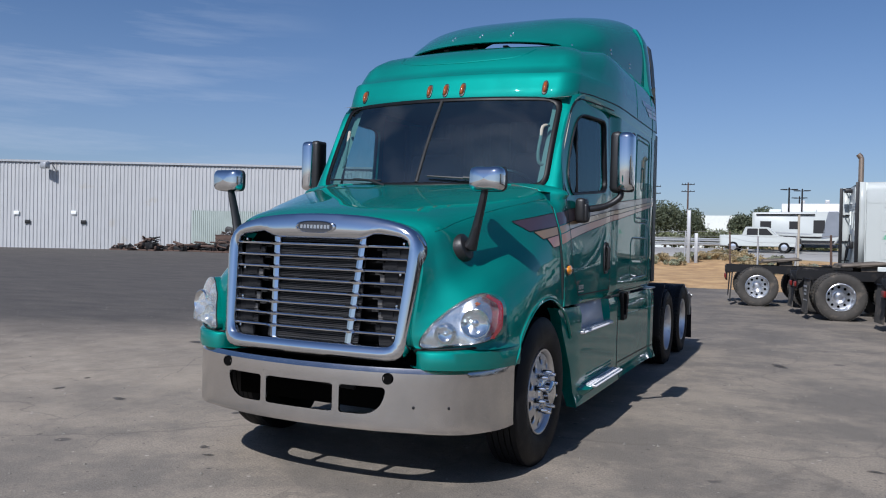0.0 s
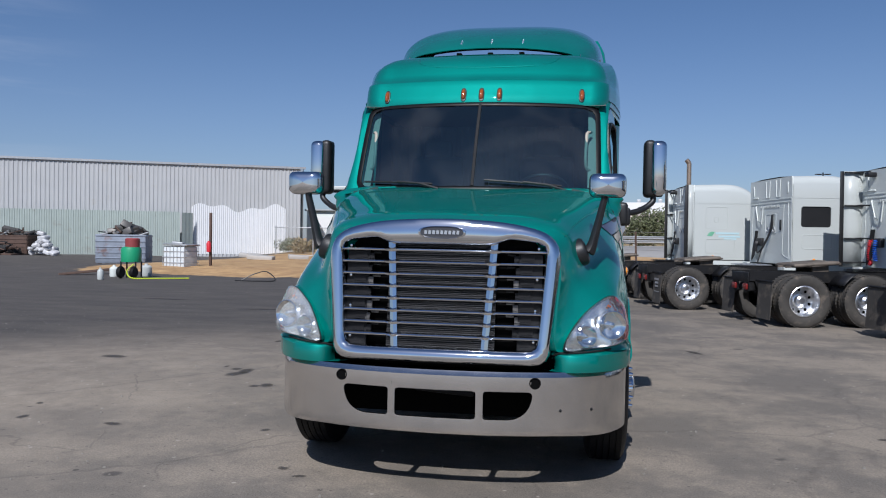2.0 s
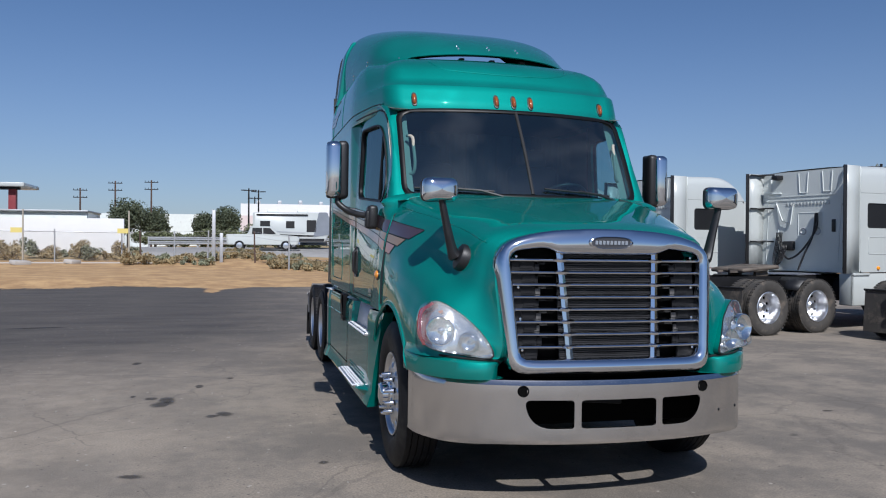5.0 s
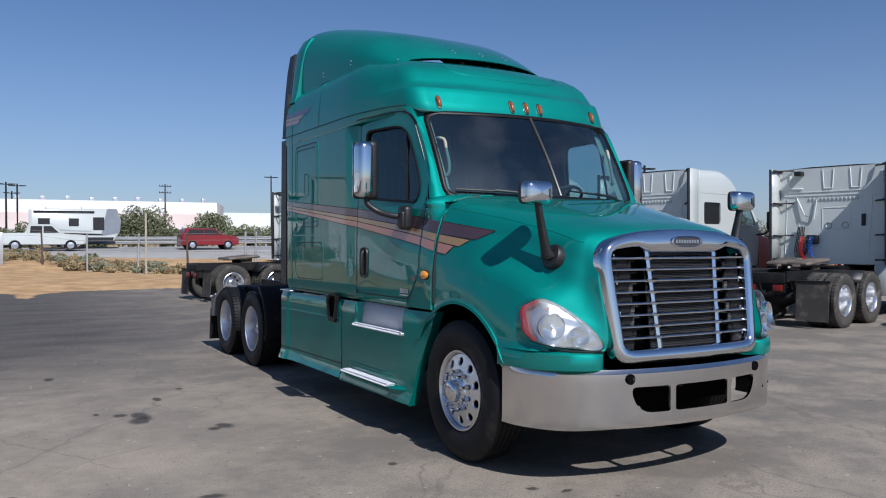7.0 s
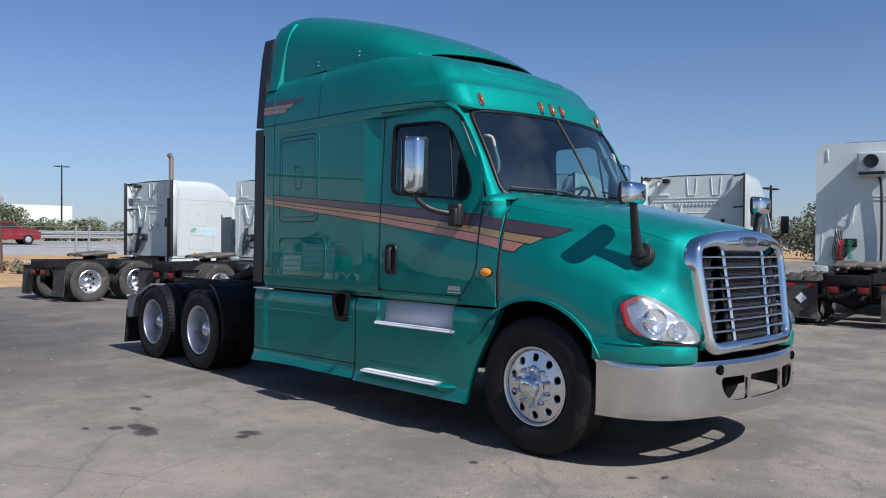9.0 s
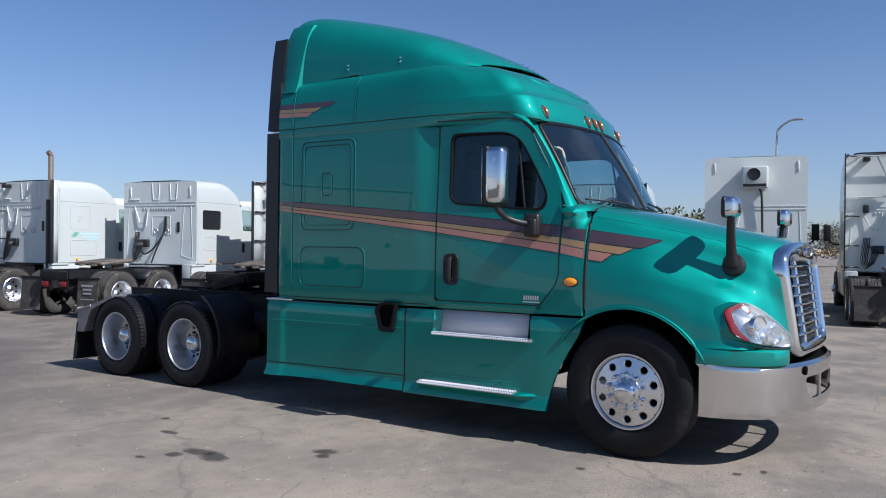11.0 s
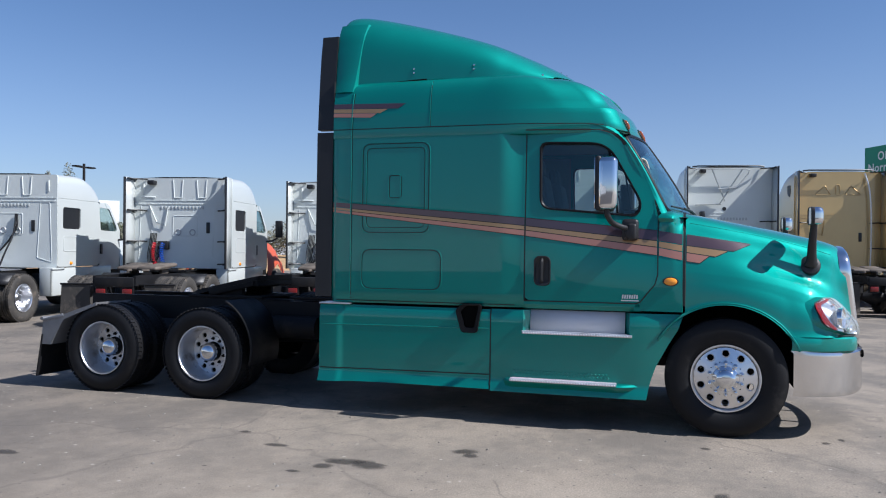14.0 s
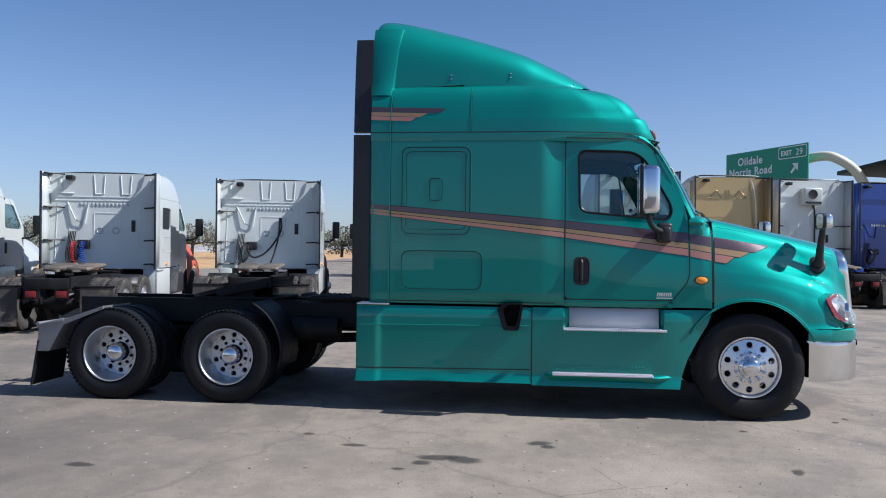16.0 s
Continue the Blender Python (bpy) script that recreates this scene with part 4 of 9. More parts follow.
    pp, p2 = polar(po, (3.64, 1.0), 48), polar(pc, (3.64, 1.0), 48)
    sheet(bm, [[(s * (1.252 + d), a, b) for a, b in q] for q, d in ((pp, 0.0), (pp, 0.034), ([(0.9 * u[0] + 0.1 * v[0], 0.9 * u[1] + 0.1 * v[1]) for u, v in zip(pp, p2)], 0.042), (p2, 0.036), (p2, 0.016))], True)
    pocket = part("filler_pocket", bm, SEAL, skirt, "black plastic filler pocket")
    # flat near-black face paints the pocket's shaded depth
    bm = B()
    bm.faces.new([bm.verts.new((s * 1.269, a, b)) for a, b in p2])
    part("pocket_shade_face", bm, SHADE_BLACK, pocket)
    # pressed crease along the rear panel
    bm = B()
    tube(bm, [(s * (skirt_x(y, 0.89) - 0.003), y, 0.898 - 0.009 * (y - 3.44)) for y in np.linspace(3.445, 5.24, 30)], 0.007, 6)
    part("skirt_crease", bm, GREEN, skirt)
    # sill cover plate at the skirt's rear end
    bm = B()
    box(bm, (s * 1.16, 5.08, 1.098), (0.26, 0.34, 0.014), 0.004)
    part("cover_plate", bm, ALU_DULL, skirt)
    bm = B()
    sheet(bm, [[(s * x, y, 0.75 + 0.30 * math.sin(a)) for a in np.linspace(-1.5, 1.5, 9)] for x, y in ((1.0, 5.25), (1.0, 3.2))])
    box(bm, (s * 0.86, 4.2, 0.72), (0.62, 2.1, 0.62), 0.22, seg=5)
    part("fuel_tank", bm, ALU_DULL, truck)


# ---- wheels ----
def tyre_mesh(bm, c, s, w=0.285, r=TYRE, rim=0.292):
    """One tyre, its outer face on side s at c; grooves round the tread."""
    half = w / 2
    prof = [(rim, -half + 0.045), (rim + 0.02, -half + 0.02), (rim + 0.07, -half + 0.002), (r - 0.10, -half - 0.006), (r - 0.05, -half + 0.004), (r - 0.02, -half + 0.02), (r - 0.005, -half + 0.032)]
    tread = []
    ribs = 5
    tw = w - 0.064
    for k in range(ribs):
        a0 = -tw / 2 + tw * k / ribs
        a1 = a0 + tw / ribs
        tread += [(r, a0 + 0.004), (r, a1 - 0.004)]
        if k < ribs - 1:
            tread += [(r - 0.013, a1 - 0.003), (r - 0.013, a1 + 0.003)]
    prof = prof + tread + [(a, -b) for a, b in prof[::-1]]
    lathe(bm, prof, c, "x", 72, s)


def lug_blocks(bm, c, w=0.285, r=TYRE):
    """Shoulder blocks of a drive tyre."""
    for k in range(64):
        a = 2 * math.pi * k / 64
        for sx in (-1, 1):
            m = Matrix.Translation(c) @ Matrix.Rotation(a, 4, "X") @ pose(sx * (w / 2 - 0.045), 0, r + 0.001, 0, 0, 12 * sx)
            bmesh.ops.create_cube(bm, size=1, matrix=m @ Matrix.Diagonal((0.06, 0.034, 0.012, 1)))


def bolts(parent, name, m, c, n, r, x, s, rad=0.017, length=0.05):
    for k in range(n):
        a = 2 * math.pi * (k + 0.5) / n
        p = (c[0] + s * x, c[1] + r * math.cos(a), c[2] + r * math.sin(a))
        bm = B()
        lathe(bm, [(0, length + 0.008), (rad * 0.6, length + 0.004), (rad * 0.8, length - 0.01), (rad, length * 0.3), (rad * 1.15, 0.0)], p, "x", 10, s)
        part(name, bm, m, parent)


def disc_with_holes(bm, c, s, r_in, r_out, x, n=10, hr=0.033, at=0.225, dish=0.0, thick=0.02):
    """A wheel disc whose hand holes go through."""
    for k in range(n):
        a0, a1 = 2 * math.pi * k / n, 2 * math.pi * (k + 1) / n
        am = (a0 + a1) / 2
        cc = (at * math.cos(am), at * math.sin(am))
        sect = [(r_out * math.cos(t), r_out * math.sin(t)) for t in np.linspace(a0, a1, 9)] + [(r_in * math.cos(t), r_in * math.sin(t)) for t in np.linspace(a1, a0, 7)]
        hole = [(cc[0] + hr * math.cos(t), cc[1] + hr * math.sin(t)) for t in np.linspace(0, 2 * math.pi, 24, endpoint=False)]
        so_, si_ = polar(sect, cc, 36), polar(hole, cc, 36)
        X = lambda q, d: c[0] + s * (x + dish * (math.hypot(*q) - r_in) / (r_out - r_in) - d)
        sheet(bm, [[(X(q, d), c[1] + q[0], c[2] + q[1]) for q in r] for r, d in ((so_, 0), ([(b[0] * .85 + a[0] * .15, b[1] * .85 + a[1] * .15) for a, b in zip(so_, si_)], 0), (si_, 0.008), (si_, thick))], True)


def front_wheel(s):
    w = new("front_wheel")
    w.parent = truck
    tagged(w, "polished aluminium front wheel with black tyre")
    c = (s * 1.085, HUB_F, AXLE_Z)
    bm = B()
    tyre_mesh(bm, c, s)
    part("tyre", bm, RUBBER, w, "black ribbed steer tyre", 32)
    bm = B()
    lathe(bm, [(0.300, 0.112), (0.306, 0.120), (0.304, 0.128), (0.294, 0.128), (0.286, 0.12), (0.28, 0.10), (0.27, 0.06), (0.275, -0.11)], c, "x", 60, s)
    disc_with_holes(bm, c, s, 0.15, 0.275, 0.128, hr=0.028, at=0.222, dish=-0.028)
    lathe(bm, [(0.15, 0.128), (0.13, 0.136), (0.115, 0.138)], c, "x", 40, s)
    part("rim", bm, ALU, w, "ten-hole polished aluminium rim", 30)
    bm = B()
    lathe(bm, [(0.118, 0.136), (0.112, 0.150), (0.10, 0.156), (0.085, 0.162), (0.082, 0.20), (0.07, 0.213), (0.04, 0.219), (0, 0.221)], c, "x", 40, s)
    part("hub_cap", bm, CHROME, w, "chrome hub cover")
    bolts(w, "nut_cover", CHROME, c, 10, 0.143, 0.135, s, 0.018, 0.06)
    bm = B()
    lathe(bm, [(0.20, -0.02), (0.22, 0.0), (0.22, 0.06), (0.0, 0.07)], c, "x", 30, s)
    part("brake_drum", bm, SHADE_BLACK, w)


def drive_wheel(s, y):
    w = new("drive_wheel")
    w.parent = truck
    tagged(w, "dual drive wheel with deep-dish aluminium rim")
    for x in (1.085, 0.755):
        c = (s * x, y, REAR_Z)
        bm = B()
        tyre_mesh(bm, c, s, 0.275, REAR_TYRE)
        part("tyre", bm, RUBBER, w, "black lugged drive tyre", 32)
        bm = B()
        lug_blocks(bm, c, 0.275, REAR_TYRE)
        part("tread", bm, RUBBER, w, kind="stuff")
    c = (s * 1.085, y, REAR_Z)
    bm = B()
    lathe(bm, [(0.298, 0.108), (0.305, 0.118), (0.303, 0.126), (0.292, 0.126), (0.284, 0.112), (0.276, 0.06), (0.266, 0.02), (0.264, -0.08), (0.256, -0.118)], c, "x", 60, s)
    disc_with_holes(bm, c, s, 0.168, 0.257, -0.118, at=0.213, hr=0.025, dish=0.0)
    lathe(bm, [(0.168, -0.118), (0.164, -0.104), (0.125, -0.102), (0.1, -0.1)], c, "x", 40, s)
    part("rim", bm, ALU_DULL, w, "deep-dish aluminium rim", 30)
    bm = B()
    lathe(bm, [(0.108, -0.102), (0.104, -0.06), (0.100, -0.022)], c, "x", 36, s)
    part("hub", bm, CHASSIS, w, "dark steel hub")
    bm = B()
    lathe(bm, [(0.104, -0.028), (0.104, -0.012), (0.098, 0.012), (0.084, 0.032), (0.06, 0.046), (0.03, 0.053), (0, 0.055)], c, "x", 36, s)
    part("hub_cap", bm, CHROME, w, "chrome hub cover")
    bolts(w, "wheel_nut", CHASSIS, c, 10, 0.143, -0.104, s, 0.017, 0.03)
    bm = B()
    lathe(bm, [(0.24, -0.18), (0.24, -0.145), (0.0, -0.14)], c, "x", 30, s)
    part("brake_drum", bm, SHADE_BLACK, w)


for s in (-1, 1):
    front_wheel(s)
    drive_wheel(s, HUB_M)
    drive_wheel(s, HUB_R)

# ---- chassis ----
for s in (-1, 1):
    bm = B()
    extrude_poly(bm, [(0.45, 0.72), (8.75, 0.80), (8.82, 0.86), (8.82, 1.06), (0.45, 1.0)], 0, 1, lambda a, b, h: (s * (0.40 + 0.03 * h), a, b))
    for z in (0.79, 1.055):
        box(bm, (s * 0.385, 6.9, z), (0.09, 3.8, 0.012))
    part("frame_rail", bm, CHASSIS, truck)
    # quarter fender ahead of the drive wheels
    bm = B()
    rows = []
    for a in np.linspace(118, 196, 16):
        y, z = HUB_M + 0.60 * math.cos(radians(a)), AXLE_Z + 0.58 * math.sin(radians(a)) + 0.02
        rows.append([(s * x, y, z) for x in (0.60, 1.18, 1.21)])
    sheet(bm, rows)
    part("quarter_fender", bm, CHASSIS, truck, "black plastic quarter fender").modifiers.new("sheet", "SOLIDIFY").thickness = 0.02
    bm = B()
    box(bm, (s * 0.93, 8.885, 0.37), (0.60, 0.014, 0.50), 0, (9, 0, 0))
    part("mud_flap", bm, RUBBER, truck, "black rubber mud flap")
    bm = B()
    extrude_poly(bm, [(8.10, 1.01), (8.52, 0.868), (8.84, 0.79), (8.87, 0.50), (8.73, 0.50), (8.66, 0.62), (8.55, 0.80), (8.10, 0.975)], 0, 1, lambda a, b, h: (s * (0.62 + 0.60 * h), a, b))
    tube(bm, [(s * 0.45, 8.85, 0.80), (s * 1.235, 8.85, 0.80)], 0.022, 8)
    box(bm, (s * 1.222, 8.70, 0.815), (0.012, 0.30, 0.035), 0.004, (-14, 0, 0))
    part("flap_hanger", bm, mat("hanger_steel", (0.24, 0.24, 0.245), 0.42, 0.5, 0.2, 6), truck, "steel flap hanger over the wheels")
    for yy in (HUB_M, HUB_R):
        bm = B()
        tube(bm, [(s * 0.30, yy + 0.22, 0.55), (s * 0.36, yy + 0.30, 1.0)], 0.035, 8)
        part("shock_absorber", bm, CHASSIS, truck)
        bm = B()
        lathe(bm, [(0, 0.2), (0.12, 0.19), (0.13, 0.1), (0.12, 0.0), (0.0, 0.0)], (s * 0.5, yy + 0.33, 0.62), "z", 16)
        part("air_spring", bm, CHASSIS, truck)
        bm = B()
        box(bm, (s * 0.5, yy + 0.1, 0.62), (0.12, 0.7, 0.06), 0.02)
        part("spring_beam", bm, CHASSIS, truck)
    bm = B()
    tube(bm, [(s * 0.52, 5.62, 0.75), (s * 0.52, 6.20, 0.75)], 0.13, 14)
    part("air_tank", bm, CHASSIS, truck)
    bm = B()
    lathe(bm, [(0.0, 0.03), (0.045, 0.025), (0.05, 0.0)], (s * 0.28, 8.83, 0.93), "y", 16)
    part("tail_lamp", bm, RED, truck)
for yy in (HUB_F, HUB_M, HUB_R):
    bm = B()
    tube(bm, [(-1.0, yy, AXLE_Z), (-0.3, yy, AXLE_Z), (0, yy, AXLE_Z), (0.3, yy, AXLE_Z), (1.0, yy, AXLE_Z)], 0.07, 12, True, [0.07, 0.08, 0.09 if yy < 3 else 0.24, 0.08, 0.07])
    part("axle", bm, CHASSIS, truck)
for yy in (5.3, 6.15, 7.5, 8.6):
    bm = B()
    box(bm, (0, yy, 0.92), (0.84, 0.16, 0.2), 0.02)
    part("cross_member", bm, CHASSIS, truck)
bm = B()
box(bm, (0, 2.2, 0.75), (0.85, 2.6, 0.5), 0.08)
part("gearbox", bm, CHASSIS, truck)
bm = B()
tube(bm, [(0, 3.3, 0.7), (0, 6.7, 0.55)], 0.06, 10)
part("drive_shaft", bm, CHASSIS, truck)
# fifth wheel
bm = B()
pl = rounded([(-0.46, 6.45), (-0.46, 6.95), (-0.40, 7.32), (-0.14, 7.56), (-0.05, 7.2), (0.05, 7.2), (0.14, 7.56), (0.40, 7.32), (0.46, 6.95), (0.46, 6.45)], 0.08, 4)
extrude_poly(bm, pl, 1.20, 1.25, lambda a, b, h: (a, b, h - 0.02 - (b - 6.9) * 0.22))
for s in (-1, 1):
    box(bm, (s * 0.34, 6.88, 1.12), (0.08, 0.36, 0.16), 0.02)
    box(bm, (s * 0.43, 6.82, 1.19), (0.05, 0.62, 0.10), 0.015, (-12.4, 0, 0))
box(bm, (0, 6.50, 1.255), (0.86, 0.07, 0.12), 0.02, (-12.4, 0, 0))
box(bm, (0, 6.9, 1.075), (0.9, 1.0, 0.03), 0.005)
part("fifth_wheel", bm, CHASSIS, truck, "greasy black fifth wheel plate")
bm = B()
box(bm, (0, 5.62, 1.085), (0.86, 0.85, 0.03), 0.004)
deck = part("deck_plate", bm, CHASSIS, truck)
for k in range(12):
    bm = B()
    box(bm, (0, 5.25 + k * 0.066, 1.105), (0.84, 0.02, 0.012))
    part("tread_bar", bm, CHASSIS, deck)


# ---- headlamps ----
def lamp_at(s, x, z, lift):
    """A point on the lamp, which stands proud of the fender towards the grille."""
    p = Vector(cast(hood_tree, s * x, z, s, "y", lift))
    return p + Vector((0, -0.075 + 0.045 * sstep(1.10, 0.98, x) - 0.025 * sstep(0.92, 0.80, x), 0))


def lamp_ring(s, f, lift, n=72):
    out = []
    for x, z in LAMP_POLAR:
        a, b = LC[0] + (x - LC[0]) * f, LC[1] + (z - LC[1]) * f
        out.append(lamp_at(s, a, b, lift))
    return out


for s in (-1, 1):
    lamp = new("headlight")
    lamp.parent = truck
    tagged(lamp, "clear-lens headlight with red side reflector")
    bm = B()
    root = [Vector(cast(hood_tree, s * (LC[0] + (x - LC[0]) * 1.05), LC[1] + (z - LC[1]) * 1.05, s, "y", -0.004)) for x, z in LAMP_POLAR]
    edge = lamp_ring(s, 1.022, 0.0)
    sheet(bm, [root, [a.lerp(b, 0.5) for a, b in zip(root, edge)], edge], True)
    part("lamp_housing", bm, GREEN, lamp, "", 60)
    bm = B()
    rows = [lamp_ring(s, f, 0.002 if f > 0.97 else -0.018) for f in np.linspace(1.0, 0.02, 18)]
    sheet(bm, rows, True)
    part("lamp_bowl", bm, LAMP_BOWL, lamp, "", 60)
    bm = B()
    sheet(bm, [lamp_ring(s, f, l) for f, l in ((1.025, -0.004), (1.022, 0.003), (0.995, 0.004), (0.99, -0.004))], True)
    part("lamp_bezel", bm, BLACK, lamp)
    bm = B()
    sheet(bm, [lamp_ring(s, f, l) for f, l in ((1.0, 0.002), (0.985, 0.018), (0.95, 0.028))] + [lamp_ring(s, f, 0.034) for f in np.linspace(0.88, 0.02, 14)], True)
    o = part("lens", bm, LENS, lamp, "clear polycarbonate lens", 60)
    o.visible_shadow = False
    # bulbs' round reflectors
    for x, z, r in ((1.075, 1.09, 0.088), (0.915, 1.025, 0.066)):
        bm = B()
        c = lamp_at(s, x, z, 0.016)
        d = Vector((s * 0.35, -0.93, 0.05)).normalized()
        a, b = frame_of(d)
        prof = [(1.06, -0.034), (1.05, 0.002), (1.0, 0.004), (0.95, 0.0), (0.8, -0.014), (0.55, -0.024), (0.3, -0.028), (0.24, -0.028), (0.22, -0.006), (0.14, 0.0), (0.0, 0.002)]
        sheet(bm, [[c + d * h + (a * math.cos(t) + b * math.sin(t)) * r * f for t in np.linspace(0, 2 * math.pi, 32, endpoint=False)] for f, h in prof], True)
        part("reflector", bm, LAMP_DISH, lamp)
    bm = B()
    op = [(1.098, 1.262), (1.156, 1.20), (1.182, 1.07), (1.166, 1.0)]
    ip = [(1.090, 1.252), (1.145, 1.188), (1.166, 1.075), (1.152, 1.0)]
    po_, pi_ = curve_pts(op, 16), curve_pts(ip, 16)
    sheet(bm, [[lamp_at(s, a[0] + (b[0] - a[0]) * t, a[1] + (b[1] - a[1]) * t, 0.014) for t in (0, 0.33, 0.66, 1)] for a, b in zip(po_, pi_)])
    part("side_reflector", bm, mat("deep_red_lens", (0.30, 0.008, 0.008), 0.2, 0.0, 0.1, 40, coat=0.5), lamp, "red side reflector")
    bm = B()
    sheet(bm, [[lamp_at(s, 1.062 + 0.022 * u - 0.010 * v, 1.225 - 0.012 * u - 0.012 * v, -0.004) for u in (0, 0.5, 1)] for v in (0, 0.5, 1)])
    part("turn_signal", bm, AMBER_DARK, lamp, "amber turn signal")

side_tree = tree_of(cab_meshes + [hood])
skirt_tree = tree_of([o for o in bpy.data.objects if o.type == "MESH" and o.name.startswith("skirt_")])
roof_tree = tree_of([o for o in bpy.data.objects if o.type == "MESH" and o.name.split(".")[0] in ("roof_cap", "roof_collar", "roof_fairing", "sleeper_side")])

# ---- stripes: plum, gold and salmon bands falling towards the front ----
SY = [5.13, 3.105, 1.865, 1.62, 1.05]
BAND = {"plum": (STRIPE_DARK, [2.14, 1.975, 1.858, 1.822, 1.738], [2.095, 1.905, 1.768, 1.728, 1.66]),
        "gold": (STRIPE_TAN, [2.090, 1.898, 1.760, 1.720, 1.645], [2.068, 1.862, 1.708, 1.664, 1.58]),
        "salmon": (STRIPE_PINK, [2.062, 1.855, 1.700, 1.656, 1.57], [2.040, 1.806, 1.632, 1.582, 1.50])}
TIPS = {"plum": (1.06, 1.20), "gold": (1.26, 1.36), "salmon": (1.42, 1.50)}
for s in (-1, 1):
    for name, (m, hi, lo) in BAND.items():
        top, bot = (lambda y, h=hi: float(np.interp(-y, [-v for v in SY], h))), (lambda y, h=lo: float(np.interp(-y, [-v for v in SY], h)))
        bm = B()
        for a, b in ((5.128, 4.916), (4.904, 3.112), (3.098, 1.875), (1.855, 1.65)):
            n = max(1, int((a - b) / 0.35))
            for k in range(n):
                y0, y1 = a + (b - a) * k / n, a + (b - a) * (k + 1) / n
                decal(bm, side_tree, [(y0, bot(y0)), (y1, bot(y1)), (y1, top(y1)), (y0, top(y0))], s, "x", 0.05, 0.0035)
        t0, t1 = TIPS[name]
        decal(bm, side_tree, [(1.612, bot(1.612)), (t1, bot(t1)), (t0, top(t0)), (1.612, top(1.612))], s, "x", 0.04, 0.004)
        stripe = part("stripe", bm, m, truck, name + " coloured side stripe")
        bm = B()
        e_ = 0.006
        for a, b, d_, g_ in ((4.904, 3.112, 0.05, 0.0035), (3.098, 1.875, 0.05, 0.0035), (1.612, 0, 0.04, 0.004)):
            for edge, w_, tip in ((top, e_, t0), (bot, -e_, t1)):
                b1 = b or tip
                n = max(1, int((a - b1) / 0.35))
                for k in range(n):
                    y0, y1 = a + (b1 - a) * k / n, a + (b1 - a) * (k + 1) / n
                    lo_, hi_ = min(0, w_), max(0, w_)
                    decal(bm, side_tree, [(y0, edge(y0) + lo_), (y1, edge(y1) + lo_), (y1, edge(y1) + hi_), (y0, edge(y0) + hi_)], s, "x", d_, g_)
        decal(bm, side_tree, [(t1, bot(t1)), (t1 - 0.012, bot(t1)), (t0 - 0.012, top(t0)), (t0, top(t0))], s, "x", 0.04, 0.004)
        part("stripe_edge", bm, SEAM, stripe, "thin black pinstripe edge", kind="stuff")
    for m, q, l in ((STRIPE_DARK, [(5.13, 3.155), (4.335, 3.135), (4.42, 3.085), (5.13, 3.108)], "plum"), (STRIPE_TAN, [(5.13, 3.102), (4.53, 3.085), (4.61, 3.045), (5.13, 3.066)], "gold"), (STRIPE_PINK, [(5.13, 3.060), (4.65, 3.042), (4.71, 3.002), (5.13, 3.02)], "salmon")):
        bm = B()
        decal(bm, roof_tree, q, s, "x", 0.05, 0.004)
        part("stripe", bm, m, truck, l + " coloured wing stripe")

    # ---- panel gaps ----
    bm = B()
    seam(bm, side_tree, [(4.912, 1.15), (4.912, 2.88)], 0.008, s)
    seam(bm, roof_tree, [(4.912, 2.89), (4.90, 3.26)], 0.008, s)
    seam(bm, roof_tree, [(4.07, 2.89), (4.07, 3.36)], 0.006, s)
    seam(bm, side_tree, [(5.12, 2.886), (3.3, 2.886), (2.9, 2.886), (2.55, 2.884), (2.38, 2.872)], 0.008, s, lift=0.004)
    seam(bm, side_tree, [(3.105, 1.18), (3.105, 2.825)], 0.010, s, lift=0.004)
    seam(bm, side_tree, [(3.105, 1.18), (2.07, 1.18), (2.02, 1.195), (1.89, 1.36), (1.864, 1.45), (1.866, 2.0), (1.90, 2.15)], 0.010, s, lift=0.004)
    seam(bm, side_tree, [(3.105, 2.825), (2.42, 2.825), (2.30, 2.79), (2.17, 2.68)], 0.012, s, lift=0.004)
    seam(bm, side_tree, [(5.12, 1.135), (3.2, 1.135)], 0.008, s)
    gap = part("panel_gap", bm, SEAM, truck)
    # rolled edges beside the gaps, which catch the sun
    for tree_, line, rad in ((side_tree, [(4.922, 1.15), (4.922, 2.88)], 0.007), (roof_tree, [(4.922, 2.89), (4.912, 3.26)], 0.007), (roof_tree, [(4.078, 2.89), (4.078, 3.36)], 0.005)):
        bm = B()
        (ya, za), (yb, zb) = line
        tube(bm, [cast(tree_, ya + (yb - ya) * t, za + (zb - za) * t, s, "x", -0.001) for t in np.linspace(0, 1, 20)], rad, 6)
        part("rolled_edge", bm, GREEN, gap)
    for pts, r in (([(4.79, 1.83), (4.79, 2.73), (4.08, 2.73), (4.08, 1.83)], 0.09), ([(4.745, 1.88), (4.745, 2.685), (4.125, 2.685), (4.125, 1.88)], 0.06), ([(4.79, 1.26), (4.79, 1.655), (3.95, 1.655), (3.95, 1.26)], 0.10), ([(4.50, 2.18), (4.50, 2.405), (4.37, 2.405), (4.37, 2.18)], 0.03)):
        bm = B()
        o = rounded(pts, r, 5)
        seam(bm, side_tree, o, 0.008 if r != 0.06 else 0.006, s, closed=True, step=0.04)
        outline = part("hatch_outline", bm, SEAM_SOFT, truck)
        bm = B()
        bead = [cast(side_tree, a, b, s, "x", -0.001) for a, b in rounded([(a + (0.010 if a > 4.3 else -0.010), b + (0.010 if b > (pts[0][1] + pts[1][1]) / 2 else -0.010)) for a, b in pts], r, 5)]
        tube(bm, bead + bead[:1], 0.0055, 5, False)
        part("pressed_edge", bm, GREEN, outline)
    bm = B()
